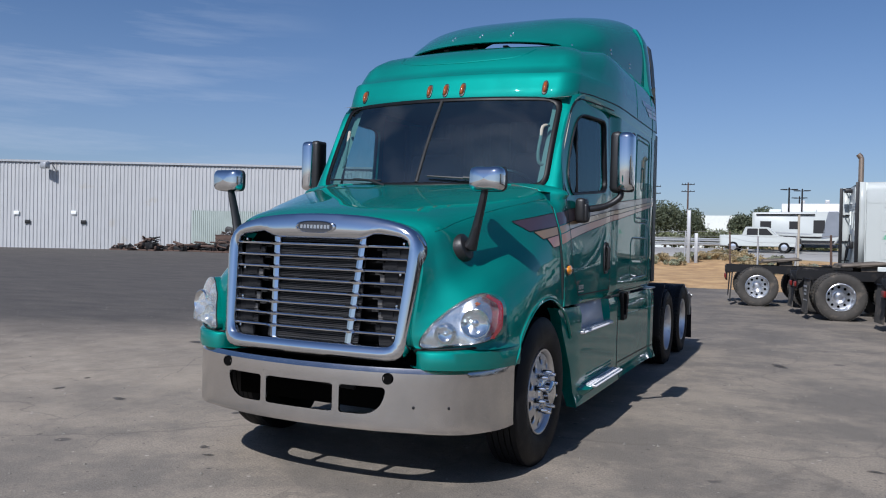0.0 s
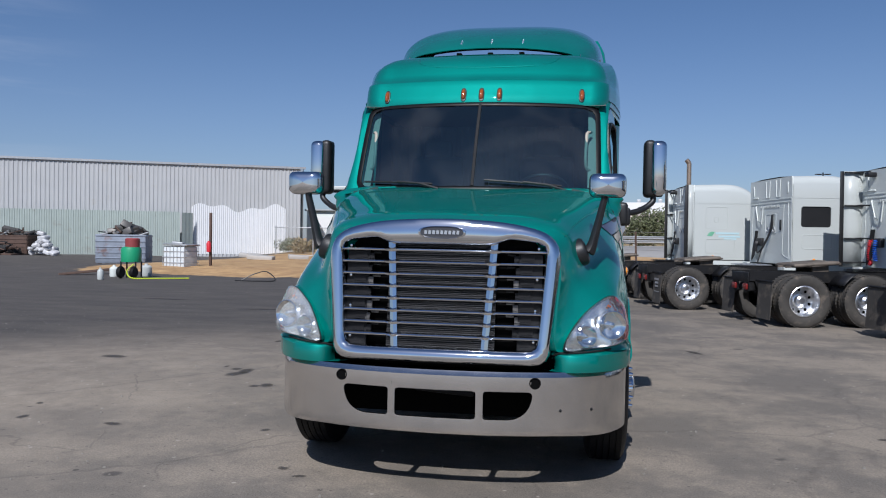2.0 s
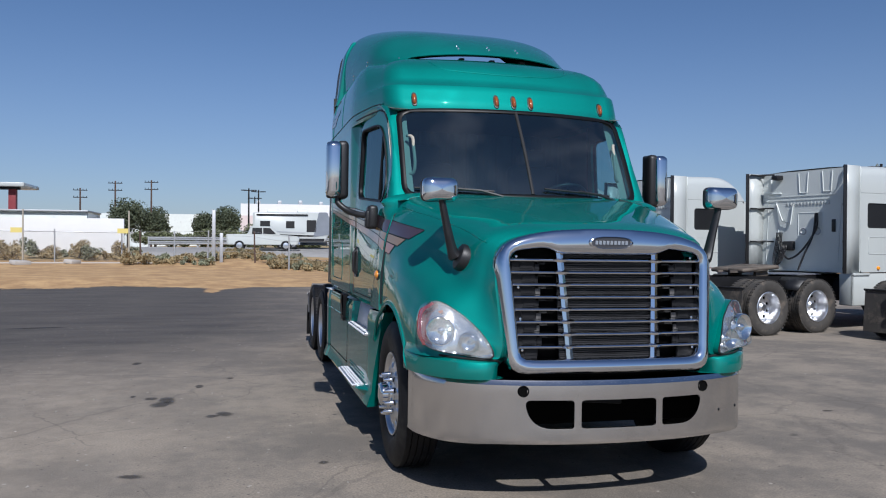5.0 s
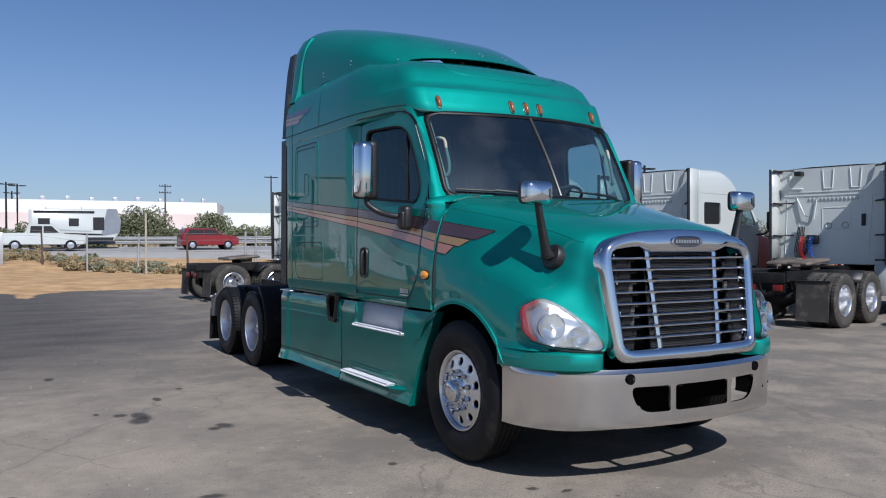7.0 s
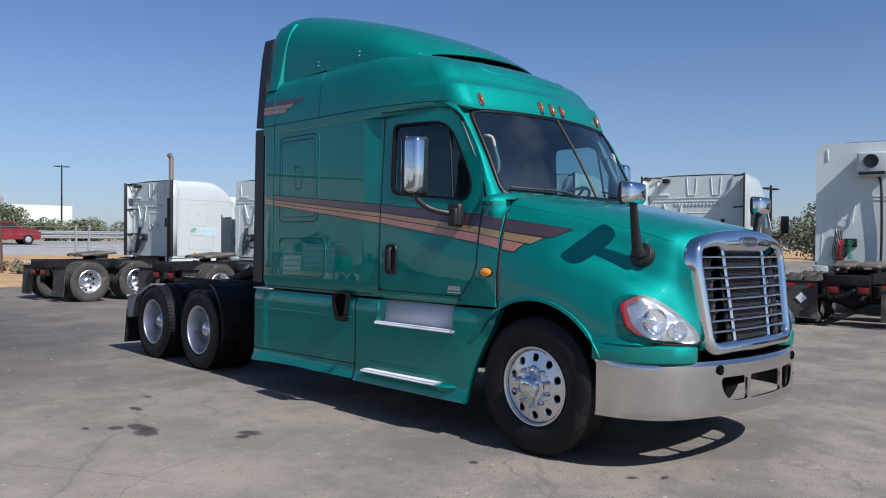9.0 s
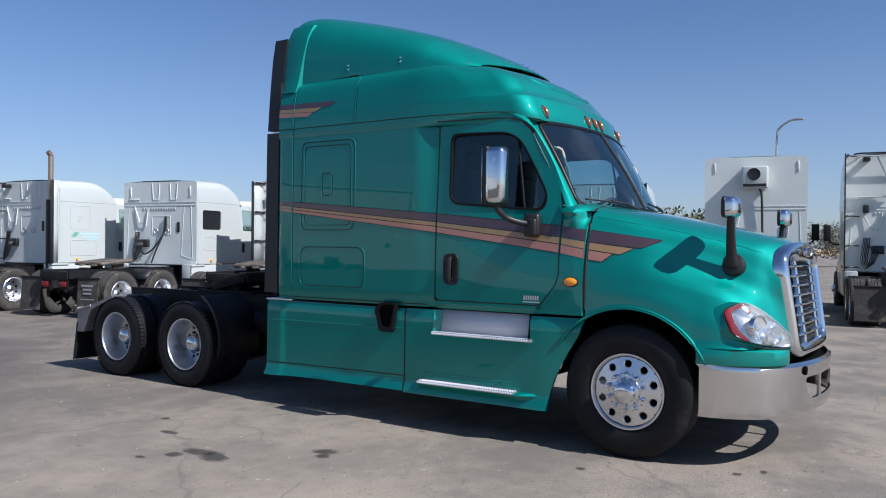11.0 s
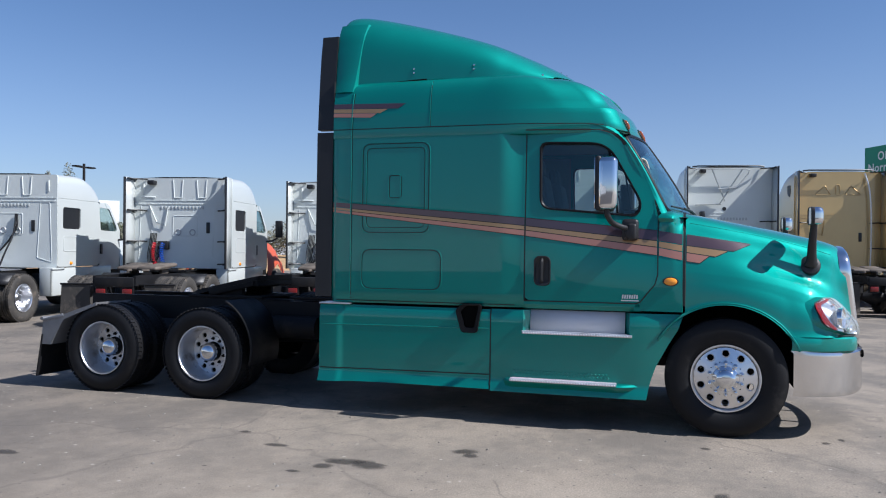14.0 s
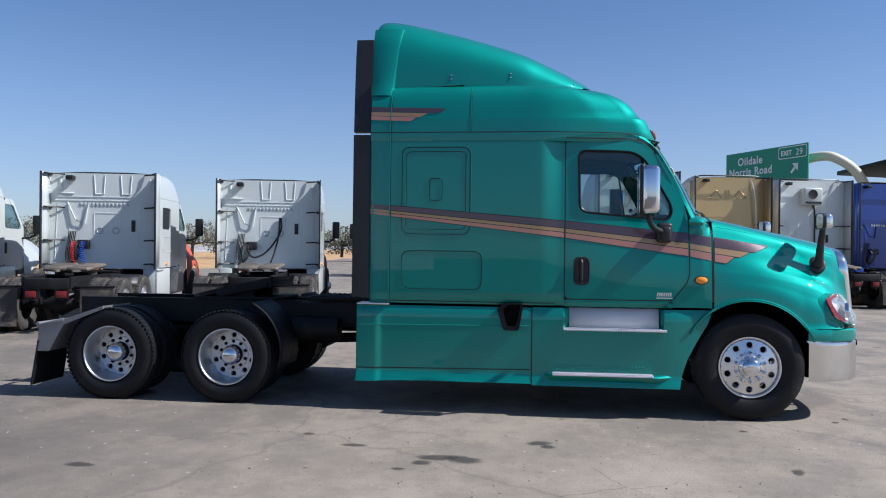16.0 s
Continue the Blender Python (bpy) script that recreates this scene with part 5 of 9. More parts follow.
    seam(bm, skirt_tree, [(3.43, 1.085), (3.43, 0.30)], 0.012, s)
    seam(bm, skirt_tree, [(3.44, 0.452), (5.24, 0.432)], 0.010, s)
    part("skirt_gap", bm, SEAM, truck)
    # dark gap between hood and cowl
    bm = B()
    tube(bm, [(s * 1.225, 1.634, 1.17), (s * 1.222, 1.634, 1.38), (s * 1.205, 1.634, 1.53), (s * 1.18, 1.634, 1.68), (s * 1.122, 1.634, 1.86), (s * 1.0, 1.634, 1.992), (s * 0.8, 1.634, 2.03)], 0.020, 6)
    part("hood_gap", bm, SEAM, truck)

    # ---- door handle, lamps, badge ----
    bm = B()
    ho = polar(rounded([(2.852, 1.325), (2.852, 1.612), (3.014, 1.612), (3.014, 1.325)], 0.06, 5), (2.933, 1.47), 40)
    sheet(bm, [[cast(side_tree, 2.933 + (a - 2.933) * f, 1.47 + (b - 1.47) * f, s, "x", l) for a, b in ho] for f, l in ((1.0, 0.002), (0.97, 0.014), (0.86, 0.014), (0.78, 0.006), (0.4, 0.005), (0.02, 0.005))], True)
    h = part("handle_recess", bm, BLACK, truck, "black door handle recess")
    bm = B()
    x0 = 1.242
    tube(bm, [(s * x0, 2.935, 1.58), (s * (x0 + 0.028), 2.935, 1.555), (s * (x0 + 0.03), 2.935, 1.47), (s * (x0 + 0.028), 2.935, 1.385), (s * x0, 2.935, 1.36)], 0.018, 8)
    part("handle", bm, BLACK, h)
    bm = B()
    el = [(1.75 + 0.060 * math.cos(t), 1.392 + 0.036 * math.sin(t)) for t in np.linspace(0, 2 * math.pi, 28, endpoint=False)]
    sheet(bm, [[cast(side_tree, 1.75 + (a - 1.75) * f, 1.392 + (b - 1.392) * f, s, "x", l) for a, b in el] for f, l in ((1.0, 0.0), (0.96, 0.014), (0.7, 0.022), (0.3, 0.026), (0.02, 0.027))], True)
    t_ = part("turn_lamp", bm, AMBER, truck, "amber side turn lamp")
    bm = B()
    sheet(bm, [[cast(side_tree, 1.75 + (a - 1.75) * f, 1.392 + (b - 1.392) * f, s, "x", l) for a, b in el] for f, l in ((1.18, 0.0), (1.15, 0.008), (1.0, 0.009))], True)
    part("lamp_base", bm, BLACK, t_)
    bm = B()
    for k in range(7):
        y = 2.185 - k * 0.0215
        decal(bm, side_tree, [(y, 1.225), (y - 0.014, 1.225), (y - 0.018, 1.262), (y - 0.004, 1.262)], s, "x", 0.05, 0.004)
    decal(bm, side_tree, [(2.19, 1.203), (2.03, 1.203), (2.03, 1.213), (2.19, 1.213)], s, "x", 0.06, 0.004)
    part("badge", bm, ALU_DULL, truck, "small silver badge of plain bars", kind="stuff")

    # ---- mirrors ----
    mir = new("door_mirror")
    mir.parent = truck
    tagged(mir, "tall chrome door mirror on a black arm")
    cx, cy, cz = s * 1.52, 2.31, 2.275
    bm = B()
    box(bm, (cx + s * 0.022, cy - 0.012, cz), (0.135, 0.175, 0.475), 0.05, (0, 0, 0), 4)
    part("mirror_shell", bm, CHROME, mir, "chrome mirror shell", 50)
    bm = B()
    box(bm, (cx - s * 0.052, cy + 0.012, cz - 0.004), (0.10, 0.17, 0.50), 0.04, (0, 0, 0), 4)
    box(bm, (cx - s * 0.01, cy + 0.07, cz), (0.17, 0.05, 0.49), 0.02, (0, 0, 0), 3)
    part("mirror_housing", bm, BLACK, mir, "", 50)
    bm = B()
    box(bm, (cx, cy + 0.099, cz + 0.06), (0.15, 0.006, 0.33), 0.002)
    box(bm, (cx, cy + 0.099, cz - 0.17), (0.15, 0.006, 0.12), 0.002)
    part("mirror_glass", bm, CHROME, mir)
    bm = B()
    tube(bm, curve_pts([(cx - s * 0.02, 2.31, 2.04), (cx - s * 0.02, 2.30, 1.985), (s * 1.42, 2.26, 1.92), (s * 1.33, 2.18, 1.885), (s * 1.24, 2.13, 1.875)], 14), 0.026, 10)
    part("mirror_arm", bm, BLACK, mir)
    bm = B()
    box(bm, (s * 1.235, 2.115, 1.865), (0.085, 0.15, 0.20), 0.03, (0, 0, 0), 3)
    box(bm, (s * 1.262, 2.10, 1.845), (0.07, 0.085, 0.15), 0.02, (0, 0, 0), 3)
    box(bm, (s * 1.265, 2.13, 1.835), (0.06, 0.06, 0.10), 0.015)
    part("mirror_bracket", bm, BLACK, mir)

    hm = new("hood_mirror")
    hm.parent = truck
    tagged(hm, "convex chrome hood mirror on a black stalk")
    c = Vector((s * 1.045, 0.515, 2.0))
    bm = B()
    prof = rounded([(-0.118, -0.078), (0.118, -0.078), (0.118, 0.078), (-0.118, 0.078)], 0.045, 6)
    pr = polar(prof, (0, 0), 48)
    sheet(bm, [[(c.x + a * f, c.y + d, c.z + b * f) for a, b in pr] for f, d in ((1.0, 0.02), (1.0, -0.005), (0.96, -0.03), (0.85, -0.047), (0.6, -0.058), (0.3, -0.063), (0.02, -0.064))], True)
    part("mirror_shell", bm, CHROME, hm, "chrome hood mirror shell", 60)
    bm = B()
    sheet(bm, [[(c.x + a * f, c.y + d, c.z + b * f) for a, b in pr] for f, d in ((1.0, 0.018), (1.03, 0.022), (1.03, 0.045), (0.95, 0.05), (0.93, 0.042))], True)
    part("mirror_rim", bm, BLACK, hm)
    bm = B()
    bm.faces.new([bm.verts.new((c.x + a * 0.94, c.y + 0.044, c.z + b * 0.94)) for a, b in pr])
    part("mirror_glass", bm, CHROME, hm)
    bm = B()
    tube(bm, curve_pts([(s * 1.03, 0.525, 1.95), (s * 1.022, 0.525, 1.90), (s * 0.985, 0.53, 1.74), (s * 0.95, 0.53, 1.60), (s * 0.925, 0.535, 1.555)], 16), 0.02, 10, True, [0.017, 0.02, 0.021, 0.022, 0.023, 0.024, 0.025, 0.026, 0.028, 0.029, 0.031, 0.034, 0.038, 0.043, 0.046, 0.04])
    for v in bm.verts:
        v.co.y = 0.53 + (v.co.y - 0.53) * 1.35
    part("mirror_stalk", bm, BLACK, hm)
    bm = B()
    b0 = cast(hood_tree, 0.535, 1.555, s, "x", 0)
    a_, b_ = Vector((0, 1, 0)), Vector((-s * 0.35, 0, 0.94))
    nn = a_.cross(b_) * (1 if a_.cross(b_).x * s > 0 else -1)
    sheet(bm, [[b0 + nn * h + (a_ * math.cos(t) + b_ * math.sin(t)) * r for t in np.linspace(0, 2 * math.pi, 28, endpoint=False)] for r, h in ((0.092, -0.035), (0.092, 0.012), (0.084, 0.026), (0.058, 0.036), (0.002, 0.042))], True)
    part("mirror_foot", bm, BLACK, hm)

    bm = B()
    tube(bm, [cast(hood_tree, a, b, s, "x", -0.002) for a, b in curve_pts([(0.34, 1.655), (0.6, 1.735), (1.0, 1.83), (1.58, 1.935)], 30)], 0.006, 6)
    part("hood_crease", bm, GREEN, hood)

# marker lamps over the windshield
for x in (-0.868, -0.158, 0.0, 0.158, 0.868):
    p = cast(cap_tree, x, 2.895, 1 if x > 0 else -1, "y", 0.0)
    q = cast(cap_tree, x, 2.945, 1 if x > 0 else -1, "y", 0.0)
    up = (q - p).normalized()
    a, _ = frame_of(up)
    a = Vector((1, 0.28 * x, 0)).normalized()
    nn = up.cross(a)
    nn = nn if nn.y < 0 else -nn
    ml = None
    for name, prof, m in (("marker_lamp", ((1.0, 0.0), (1.0, 0.014), (0.8, 0.026), (0.4, 0.033), (0.02, 0.034)), AMBER_DARK), ("lamp_base", ((1.35, 0.0), (1.3, 0.008), (1.0, 0.010)), BLACK)):
        bm = B()
        sheet(bm, [[p + nn * h + (a * 0.019 * math.copysign(abs(math.cos(t)) ** 0.8, math.cos(t)) + up * 0.052 * math.copysign(abs(math.sin(t)) ** 0.7, math.sin(t))) * f for t in np.linspace(0, 2 * math.pi, 28, endpoint=False)] for f, h in prof], True)
        o = part(name, bm, m, truck if ml is None else ml, "amber marker lamp on the brow" if ml is None else "")
        ml = ml or o

# fairing bolts and light-coloured spacers under the fairing
fair_tree = tree_of([fairing])
for s in (-1, 1):
    for y, z in ((4.30, 3.47), (4.30, 3.51), (3.68, 3.49), (3.68, 3.53), (3.02, 3.44)):
        bm = B()
        q = cast(fair_tree, y, z, s, "x", 0)
        lathe(bm, [(0, 0.01), (0.009, 0.008), (0.012, 0.0)], q, "x", 8, s)
        part("fairing_bolt", bm, CHROME, truck)
for x in (-0.3, 0.0, 0.3):
    for dz in (0, 0.035):
        bm = B()
        q = cast(fair_tree, x, 3.535 + dz, 1, "y", 0)
        lathe(bm, [(0, -0.012), (0.009, -0.009), (0.012, 0.0)], q, "y", 8)
        part("fairing_bolt", bm, CHROME, truck)
bm = B()
ln = [(-0.66, 3.31), (-0.60, 3.24), (-0.45, 3.20), (-0.2, 3.185), (0, 3.18), (0.2, 3.185), (0.45, 3.20), (0.60, 3.24), (0.66, 3.31)]
tube(bm, [cast(cap_tree, a, b, 1, "y", -0.004) for a, b in curve_pts(ln, 40)], 0.012, 8)
part("cap_bead", bm, GREEN, truck)

# wipers
for x0, x1, z1 in ((-0.95, -0.33, 0.02), (0.10, 0.72, 0.02)):
    w = new("wiper")
    w.parent = truck
    tagged(w, "black windshield wiper")
    bm = B()
    pts = [ws_pt(x0 + (x1 - x0) * t, 0.065 - 0.045 * t, 0.03 - 0.0 * t) for t in np.linspace(0, 1, 10)]
    tube(bm, pts, 0.009, 6)
    part("wiper_blade", bm, BLACK, w)
    bm = B()
    xa = (x0 + x1) / 2
    tube(bm, [ws_pt(xa, 0.05, 0.035), ws_pt(xa + 0.2, 0.025, 0.05), ws_pt(x1 + 0.06, -0.04, 0.05)], 0.012, 6)
    part("wiper_arm", bm, BLACK, w)

# ---- inside the cab ----
bm = B()
box(bm, (0, 3.0, 1.19), (2.3, 2.6, 0.06))
sheet(bm, [[(x, y, 2.80 if y < 2.4 else 2.86) for x in (-1.08, 0, 1.08)] for y in (2.14, 2.4, 3.0, 4.1)])
sheet(bm, [[(x, 4.1, z) for z in (1.2, 2.0, 2.86)] for x in (-1.24, 0, 1.24)])
for s in (-1, 1):
    sheet(bm, [[(s * x, y, z) for z, x in ((1.2, 1.16), (1.98, 1.09))] for y in (1.9, 3.05)])
    sheet(bm, [[(s * (1.14 - 0.03 * (z > 2.5)), y, z) for z in (1.2, 2.0, 2.82)] for y in (2.99, 4.1)])
part("cab_lining", bm, TRIM, truck, "dark grey cab lining")
bm = B()
sheet(bm, [[(x, 3.42 + 0.035 * math.sin(x * 26) + 0.02 * math.sin(x * 61 + z), z) for z in (1.25, 1.8, 2.3, 2.8)] for x in np.linspace(-1.12, 1.12, 120)])
part("sleeper_curtain", bm, CURTAIN, truck, "grey pleated sleeper curtain", 60)
bm = B()
rows = []
for x in np.linspace(-1.08, 1.08, 15):
    f = 0.24 * x * x
    rows.append([(x, 1.66 + f, 2.02), (x, 1.80 + f, 2.055), (x, 2.02 + f * 0.6, 2.05), (x, 2.10 + f * 0.3, 1.96), (x, 2.12 + f * 0.2, 1.5), (x, 2.0, 1.22)])
sheet(bm, rows)
part("dashboard", bm, mat("dash_vinyl", (0.24, 0.24, 0.235), 0.7, 0.0, 0.1, 8, 0.1, 200), truck, "grey dashboard", 50)
for x in (-0.55, 0.55):
    seat = new("seat")
    seat.parent = truck
    bm = B()
    box(bm, (x, 2.72, 1.68), (0.54, 0.52, 0.16), 0.06, (3, 0, 0), 4)
    part("cushion", bm, CLOTH, seat)
    bm = B()
    box(bm, (x, 3.02, 2.08), (0.52, 0.15, 0.74), 0.06, (-10, 0, 0), 4)
    part("backrest", bm, CLOTH, seat)
    bm = B()
    box(bm, (x, 3.10, 2.52), (0.30, 0.11, 0.20), 0.05, (-8, 0, 0), 4)
    part("headrest", bm, CLOTH, seat)
    bm = B()
    box(bm, (x, 2.75, 1.40), (0.30, 0.34, 0.42), 0.04)
    part("pedestal", bm, BLACK, seat)
bm = B()
R = Matrix.Translation((0.55, 2.26, 2.06)) @ Matrix.Rotation(radians(-38), 4, "X")
tube(bm, [R @ Vector((0.22 * math.cos(t), 0.22 * math.sin(t), 0)) for t in np.linspace(0, 2 * math.pi, 37)], 0.016, 8)
for a in (0.3, 2.84, 4.71):
    tube(bm, [R @ Vector((0, 0, -0.03)), R @ Vector((0.21 * math.cos(a), 0.21 * math.sin(a), 0))], 0.014, 6)
lathe(bm, [(0, 0.02), (0.06, 0.01), (0.07, -0.03), (0.0, -0.03)], (0.55, 2.27, 2.05), "y", 16)
part("steering_wheel", bm, BLACK, truck, "black steering wheel", 60)
for s in (-1, 1):
    bm = B()
    tube(bm, curve_pts([(s * 0.955, 2.06, 2.56), (s * 0.92, 2.0, 2.54), (s * 0.915, 1.97, 2.45), (s * 0.91, 1.93, 2.33), (s * 0.92, 1.93, 2.24), (s * 0.965, 1.97, 2.22)], 16), 0.014, 8)
    part("grab_handle", bm, BEIGE, truck, "beige grab handle on the pillar")
    bm = B()
    sheet(bm, [[(s * w, 1.86 + 0.38 * t, 2.07 + 0.70 * t) for w in (0.93, 1.10)] for t in np.linspace(0, 1, 6)])
    part("pillar_trim", bm, BEIGE, truck)


# ---- parked tractors: forward is local +x, the back panel stands at x = 0 ----
WHEEL_MESHES = {}


def parked_wheel(parent, x, side, dual, shiny=True):
    """A wheel of a parked tractor; all share their meshes."""
    key = (dual, side)
    if key not in WHEEL_MESHES:
        out = []
        for off in ((0.0, -0.33) if dual else (0.0,)):
            bm = B()
            half, r = 0.138, 0.515
            c = (off, 0, 0)
            prof = [(0.29, -half + 0.04), (0.36, -half), (r - 0.06, -half - 0.004), (r - 0.02, -half + 0.014), (r, -half + 0.035)]
            grooves = []
            for a in (-0.05, 0.0, 0.05):
                grooves += [(r, a - 0.008), (r - 0.012, a - 0.006), (r - 0.012, a + 0.006), (r, a + 0.008)]
            lathe(bm, prof + grooves + [(a, -b) for a, b in prof[::-1]], c, "x", 44, 1)
            bm.transform(Matrix.Rotation(radians(90) * side, 4, "Z"))
            out.append(("tyre", finish(bm, "tyre", RUBBER_DUSTY, 32), RUBBER_DUSTY))
            if dual:
                bm = B()
                for k in range(48):
                    a = 2 * math.pi * k / 48
                    for sx in (-1, 1):
                        m = Matrix.Translation(c) @ Matrix.Rotation(a, 4, "X") @ pose(sx * 0.098, 0, r + 0.001, 0, 0, 14 * sx)
                        bmesh.ops.create_cube(bm, size=1, matrix=m @ Matrix.Diagonal((0.06, 0.036, 0.012, 1)))
                bm.transform(Matrix.Rotation(radians(90) * side, 4, "Z"))
                out.append(("tread", finish(bm, "tread", RUBBER_DUSTY), RUBBER_DUSTY))
        bm = B()
        deep = -0.10 if dual else 0.11
        lathe(bm, [(0.295, 0.10), (0.304, 0.118), (0.292, 0.125), (0.282, 0.11), (0.268, 0.04), (0.258, deep if dual else 0.10)], (0, 0, 0), "x", 44, 1)
        disc_with_holes(bm, (0, 0, 0), 1, 0.14, 0.26, deep, at=0.212, hr=0.03)
        lathe(bm, [(0.14, deep), (0.11, deep + 0.01), (0.10, deep + 0.08), (0.06, deep + 0.11), (0, deep + 0.115)], (0, 0, 0), "x", 24, 1)
        bm.transform(Matrix.Rotation(radians(90) * side, 4, "Z"))
        out.append(("rim", finish(bm, "rim", ALU, 30), ALU))
        bm = B()
        lathe(bm, [(0.25, -0.17), (0.25, -0.125), (0.0, -0.12)], (0, 0, 0), "x", 20, 1)
        bm.transform(Matrix.Rotation(radians(90) * side, 4, "Z"))
        out.append(("brake_drum", finish(bm, "brake_drum", SHADE_BLACK), SHADE_BLACK))
        WHEEL_MESHES[key] = out
    w = new("drive_wheel" if dual else "front_wheel")
    w.parent = parent
    w.location = (x, side * 1.08, 0.51)
    for name, me, _ in WHEEL_MESHES[key]:
        o = new(name, me)
        o.parent = w
        if name == "tread":
            o["kind"] = "stuff"
    return w


GREASY = mat("greasy_rusty_plate", (0.135, 0.112, 0.09), 0.65, 0.2, 0.5, 5, 0.3, 40, wear=0.5, wear_color=(0.03, 0.026, 0.022))
DECAL_BLUE = mat("decal_blue", (0.42, 0.58, 0.62), 0.5)


def parked_truck(at, turn, label, paint=WHITE, panel=WHITE_PANEL, roof="step", extender=True, window=True, unit=False, hose="loop", flap="plain", stack=False, primer=False, logo=False, group="parked tractors", top=3.27, reach=0.42, press="panels"):
    t = thing("semi_truck", label, "truck", group, (*at, 0), turn)
    W = 1.20
    # body outline, seen from the side
    roofline = {"step": [(0.0, top), (0.95, top + 0.02), (1.35, top - 0.05), (1.65, top - 0.22), (1.82, top - 0.42), (1.90, 2.72)] if top < 3.5 else [(0.0, top), (0.7, top + 0.02), (1.2, top - 0.12), (1.6, top - 0.4), (1.9, top - 0.8), (2.05, 2.75)],
                "round": [(0.0, top + 0.12), (0.7, top + 0.14), (1.2, top - 0.02), (1.6, top - 0.28), (1.85, top - 0.55), (1.95, 2.65)] if top < 3.5 else [(0.0, top - 0.02), (0.5, top), (1.0, top - 0.14), (1.45, top - 0.42), (1.8, top - 0.8), (2.05, 2.75)]}[roof]
    body = [(0, 1.12)] + [(0, 1.6), (0, 2.72)] + roofline
    rl = [Vector(q) for q in curve_pts(roofline, 18)]
    bm = B()
    rows = []
    for q in rl:
        h = q.y
        rows.append([(q.x, -W, 2.72), (q.x, -W, max(2.72, h - 0.22)), (q.x, -W + 0.03, max(2.72, h - 0.10)), (q.x, -W + 0.12, max(2.72, h - 0.02)), (q.x, -0.5, h + 0.01), (q.x, 0.5, h + 0.01), (q.x, W - 0.12, max(2.72, h - 0.02)), (q.x, W - 0.03, max(2.72, h - 0.10)), (q.x, W, max(2.72, h - 0.22)), (q.x, W, 2.72)])
    sheet(bm, rows)
    part("roof", bm, paint, t, "", 40)
    # sleeper sides
    for s in (-1, 1):
        bm = B()
        if window:
            o = [(0.0, 1.14), (1.80, 1.14), (1.80, 2.715), (0.0, 2.715)]
            wi = rounded([(0.22, 2.02), (0.95, 2.02), (0.95, 2.52), (0.22, 2.52)], 0.07, 5)
            c = (0.6, 2.25)
            po_, pi_ = polar(o, c, 96), polar(wi, c, 96)
            sheet(bm, [[(a, s * W, b) for a, b in po_], [(a, s * W, b) for a, b in pi_], [(a, s * (W - 0.03), b) for a, b in pi_]], True)
        else:
            sheet(bm, [[(x, s * W, z) for z in (1.14, 1.9, 2.715)] for x in (0, 0.9, 1.80)])
        side = part("sleeper_side", bm, paint, t)
        if window:
            bm = B()
            bm.faces.new([bm.verts.new((a, s * (W - 0.025), b)) for a, b in pi_])
            part("sleeper_window", bm, BLACK, side, "dark sleeper window")
            bm = B()
            for pts in ([(0.25, 1.5), (0.25, 1.84), (0.98, 1.84), (0.98, 1.5)],):
                rr = rounded(pts, 0.06, 4)
                tube(bm, [(a, s * W, b) for a, b in rr + rr[:1]], 0.008, 6, False)
            part("hatch_outline", bm, paint, side)
        else:
            bm = B()
            for pts in ([(0.35, 2.02), (0.35, 2.62), (0.95, 2.62), (0.95, 2.02)], [(0.35, 1.32), (0.35, 1.72), (1.15, 1.72), (1.15, 1.32)], [(0.58, 2.2), (0.58, 2.36), (0.70, 2.36), (0.70, 2.2)]):
                rr = rounded(pts, 0.06, 4)
                tube(bm, [(a, s * W, b) for a, b in rr + rr[:1]], 0.008, 6, False)
            part("hatch_outline", bm, paint, side)
        if logo and s < 0:
            bm = B()
            for k in range(4):
                bm.faces.new([bm.verts.new((0.36 + 0.12 * u + 0.02 * k, s * (W + 0.004), 1.80 + 0.05 * v + 0.03 * k)) for u, v in ((0, 0.3), (1.2, 0), (1.6, 0.8), (0.7, 0.9))])
            part("decal", bm, mat("decal_green", (0.16, 0.42, 0.27), 0.5), side, "green leaf-shaped decal", kind="stuff")
            for x0, x1, z in ((0.62, 1.28, 1.86), (0.70, 1.30, 1.77), (0.85, 1.2, 1.70)):
                bm = B()
                bm.faces.new([bm.verts.new((x, s * (W + 0.004), zz)) for x, zz in ((x0, z), (x1, z), (x1, z + 0.055), (x0, z + 0.055))])
                part("decal_bar", bm, DECAL_BLUE, side)
        # door, set a little in
        bm = B()
        dw = W - 0.07
        o = [(1.86, 1.02), (2.90, 1.02), (2.96, 2.0), (2.52, 2.66), (2.40, 2.72), (1.86, 2.72)]
        wi = rounded([(1.98, 2.02), (2.80, 2.0), (2.78, 2.1), (2.48, 2.58), (1.98, 2.60)], 0.05, 4)
        c = (2.3, 2.25)
        po_, pi_ = polar(o, c, 80), polar(wi, c, 80)
        lean = lambda z: 0.06 * sstep(2.0, 2.8, z)
        sheet(bm, [[(a, s * (dw - lean(b)), b) for a, b in po_], [(a, s * (dw - lean(b)), b) for a, b in pi_], [(a, s * (dw - 0.04 - lean(b)), b) for a, b in pi_]], True)
        sheet(bm, [[(1.80, s * W, z), (1.86, s * (dw - lean(z)), z)] for z in (1.14, 2.0, 2.72)])
        door = part("door", bm, paint, t)
        bm = B()
        bm.faces.new([bm.verts.new((a, s * (dw - 0.03 - lean(b)), b)) for a, b in pi_])
        part("door_window", bm, SIDEGLASS, door, "green-tinted door window").visible_shadow = False
        bm = B()
        box(bm, (2.0, s * (dw + 0.01), 1.55), (0.10, 0.03, 0.26), 0.012)
        part("door_handle", bm, BLACK, door)
        # chassis fairing and mirror
        bm = B()
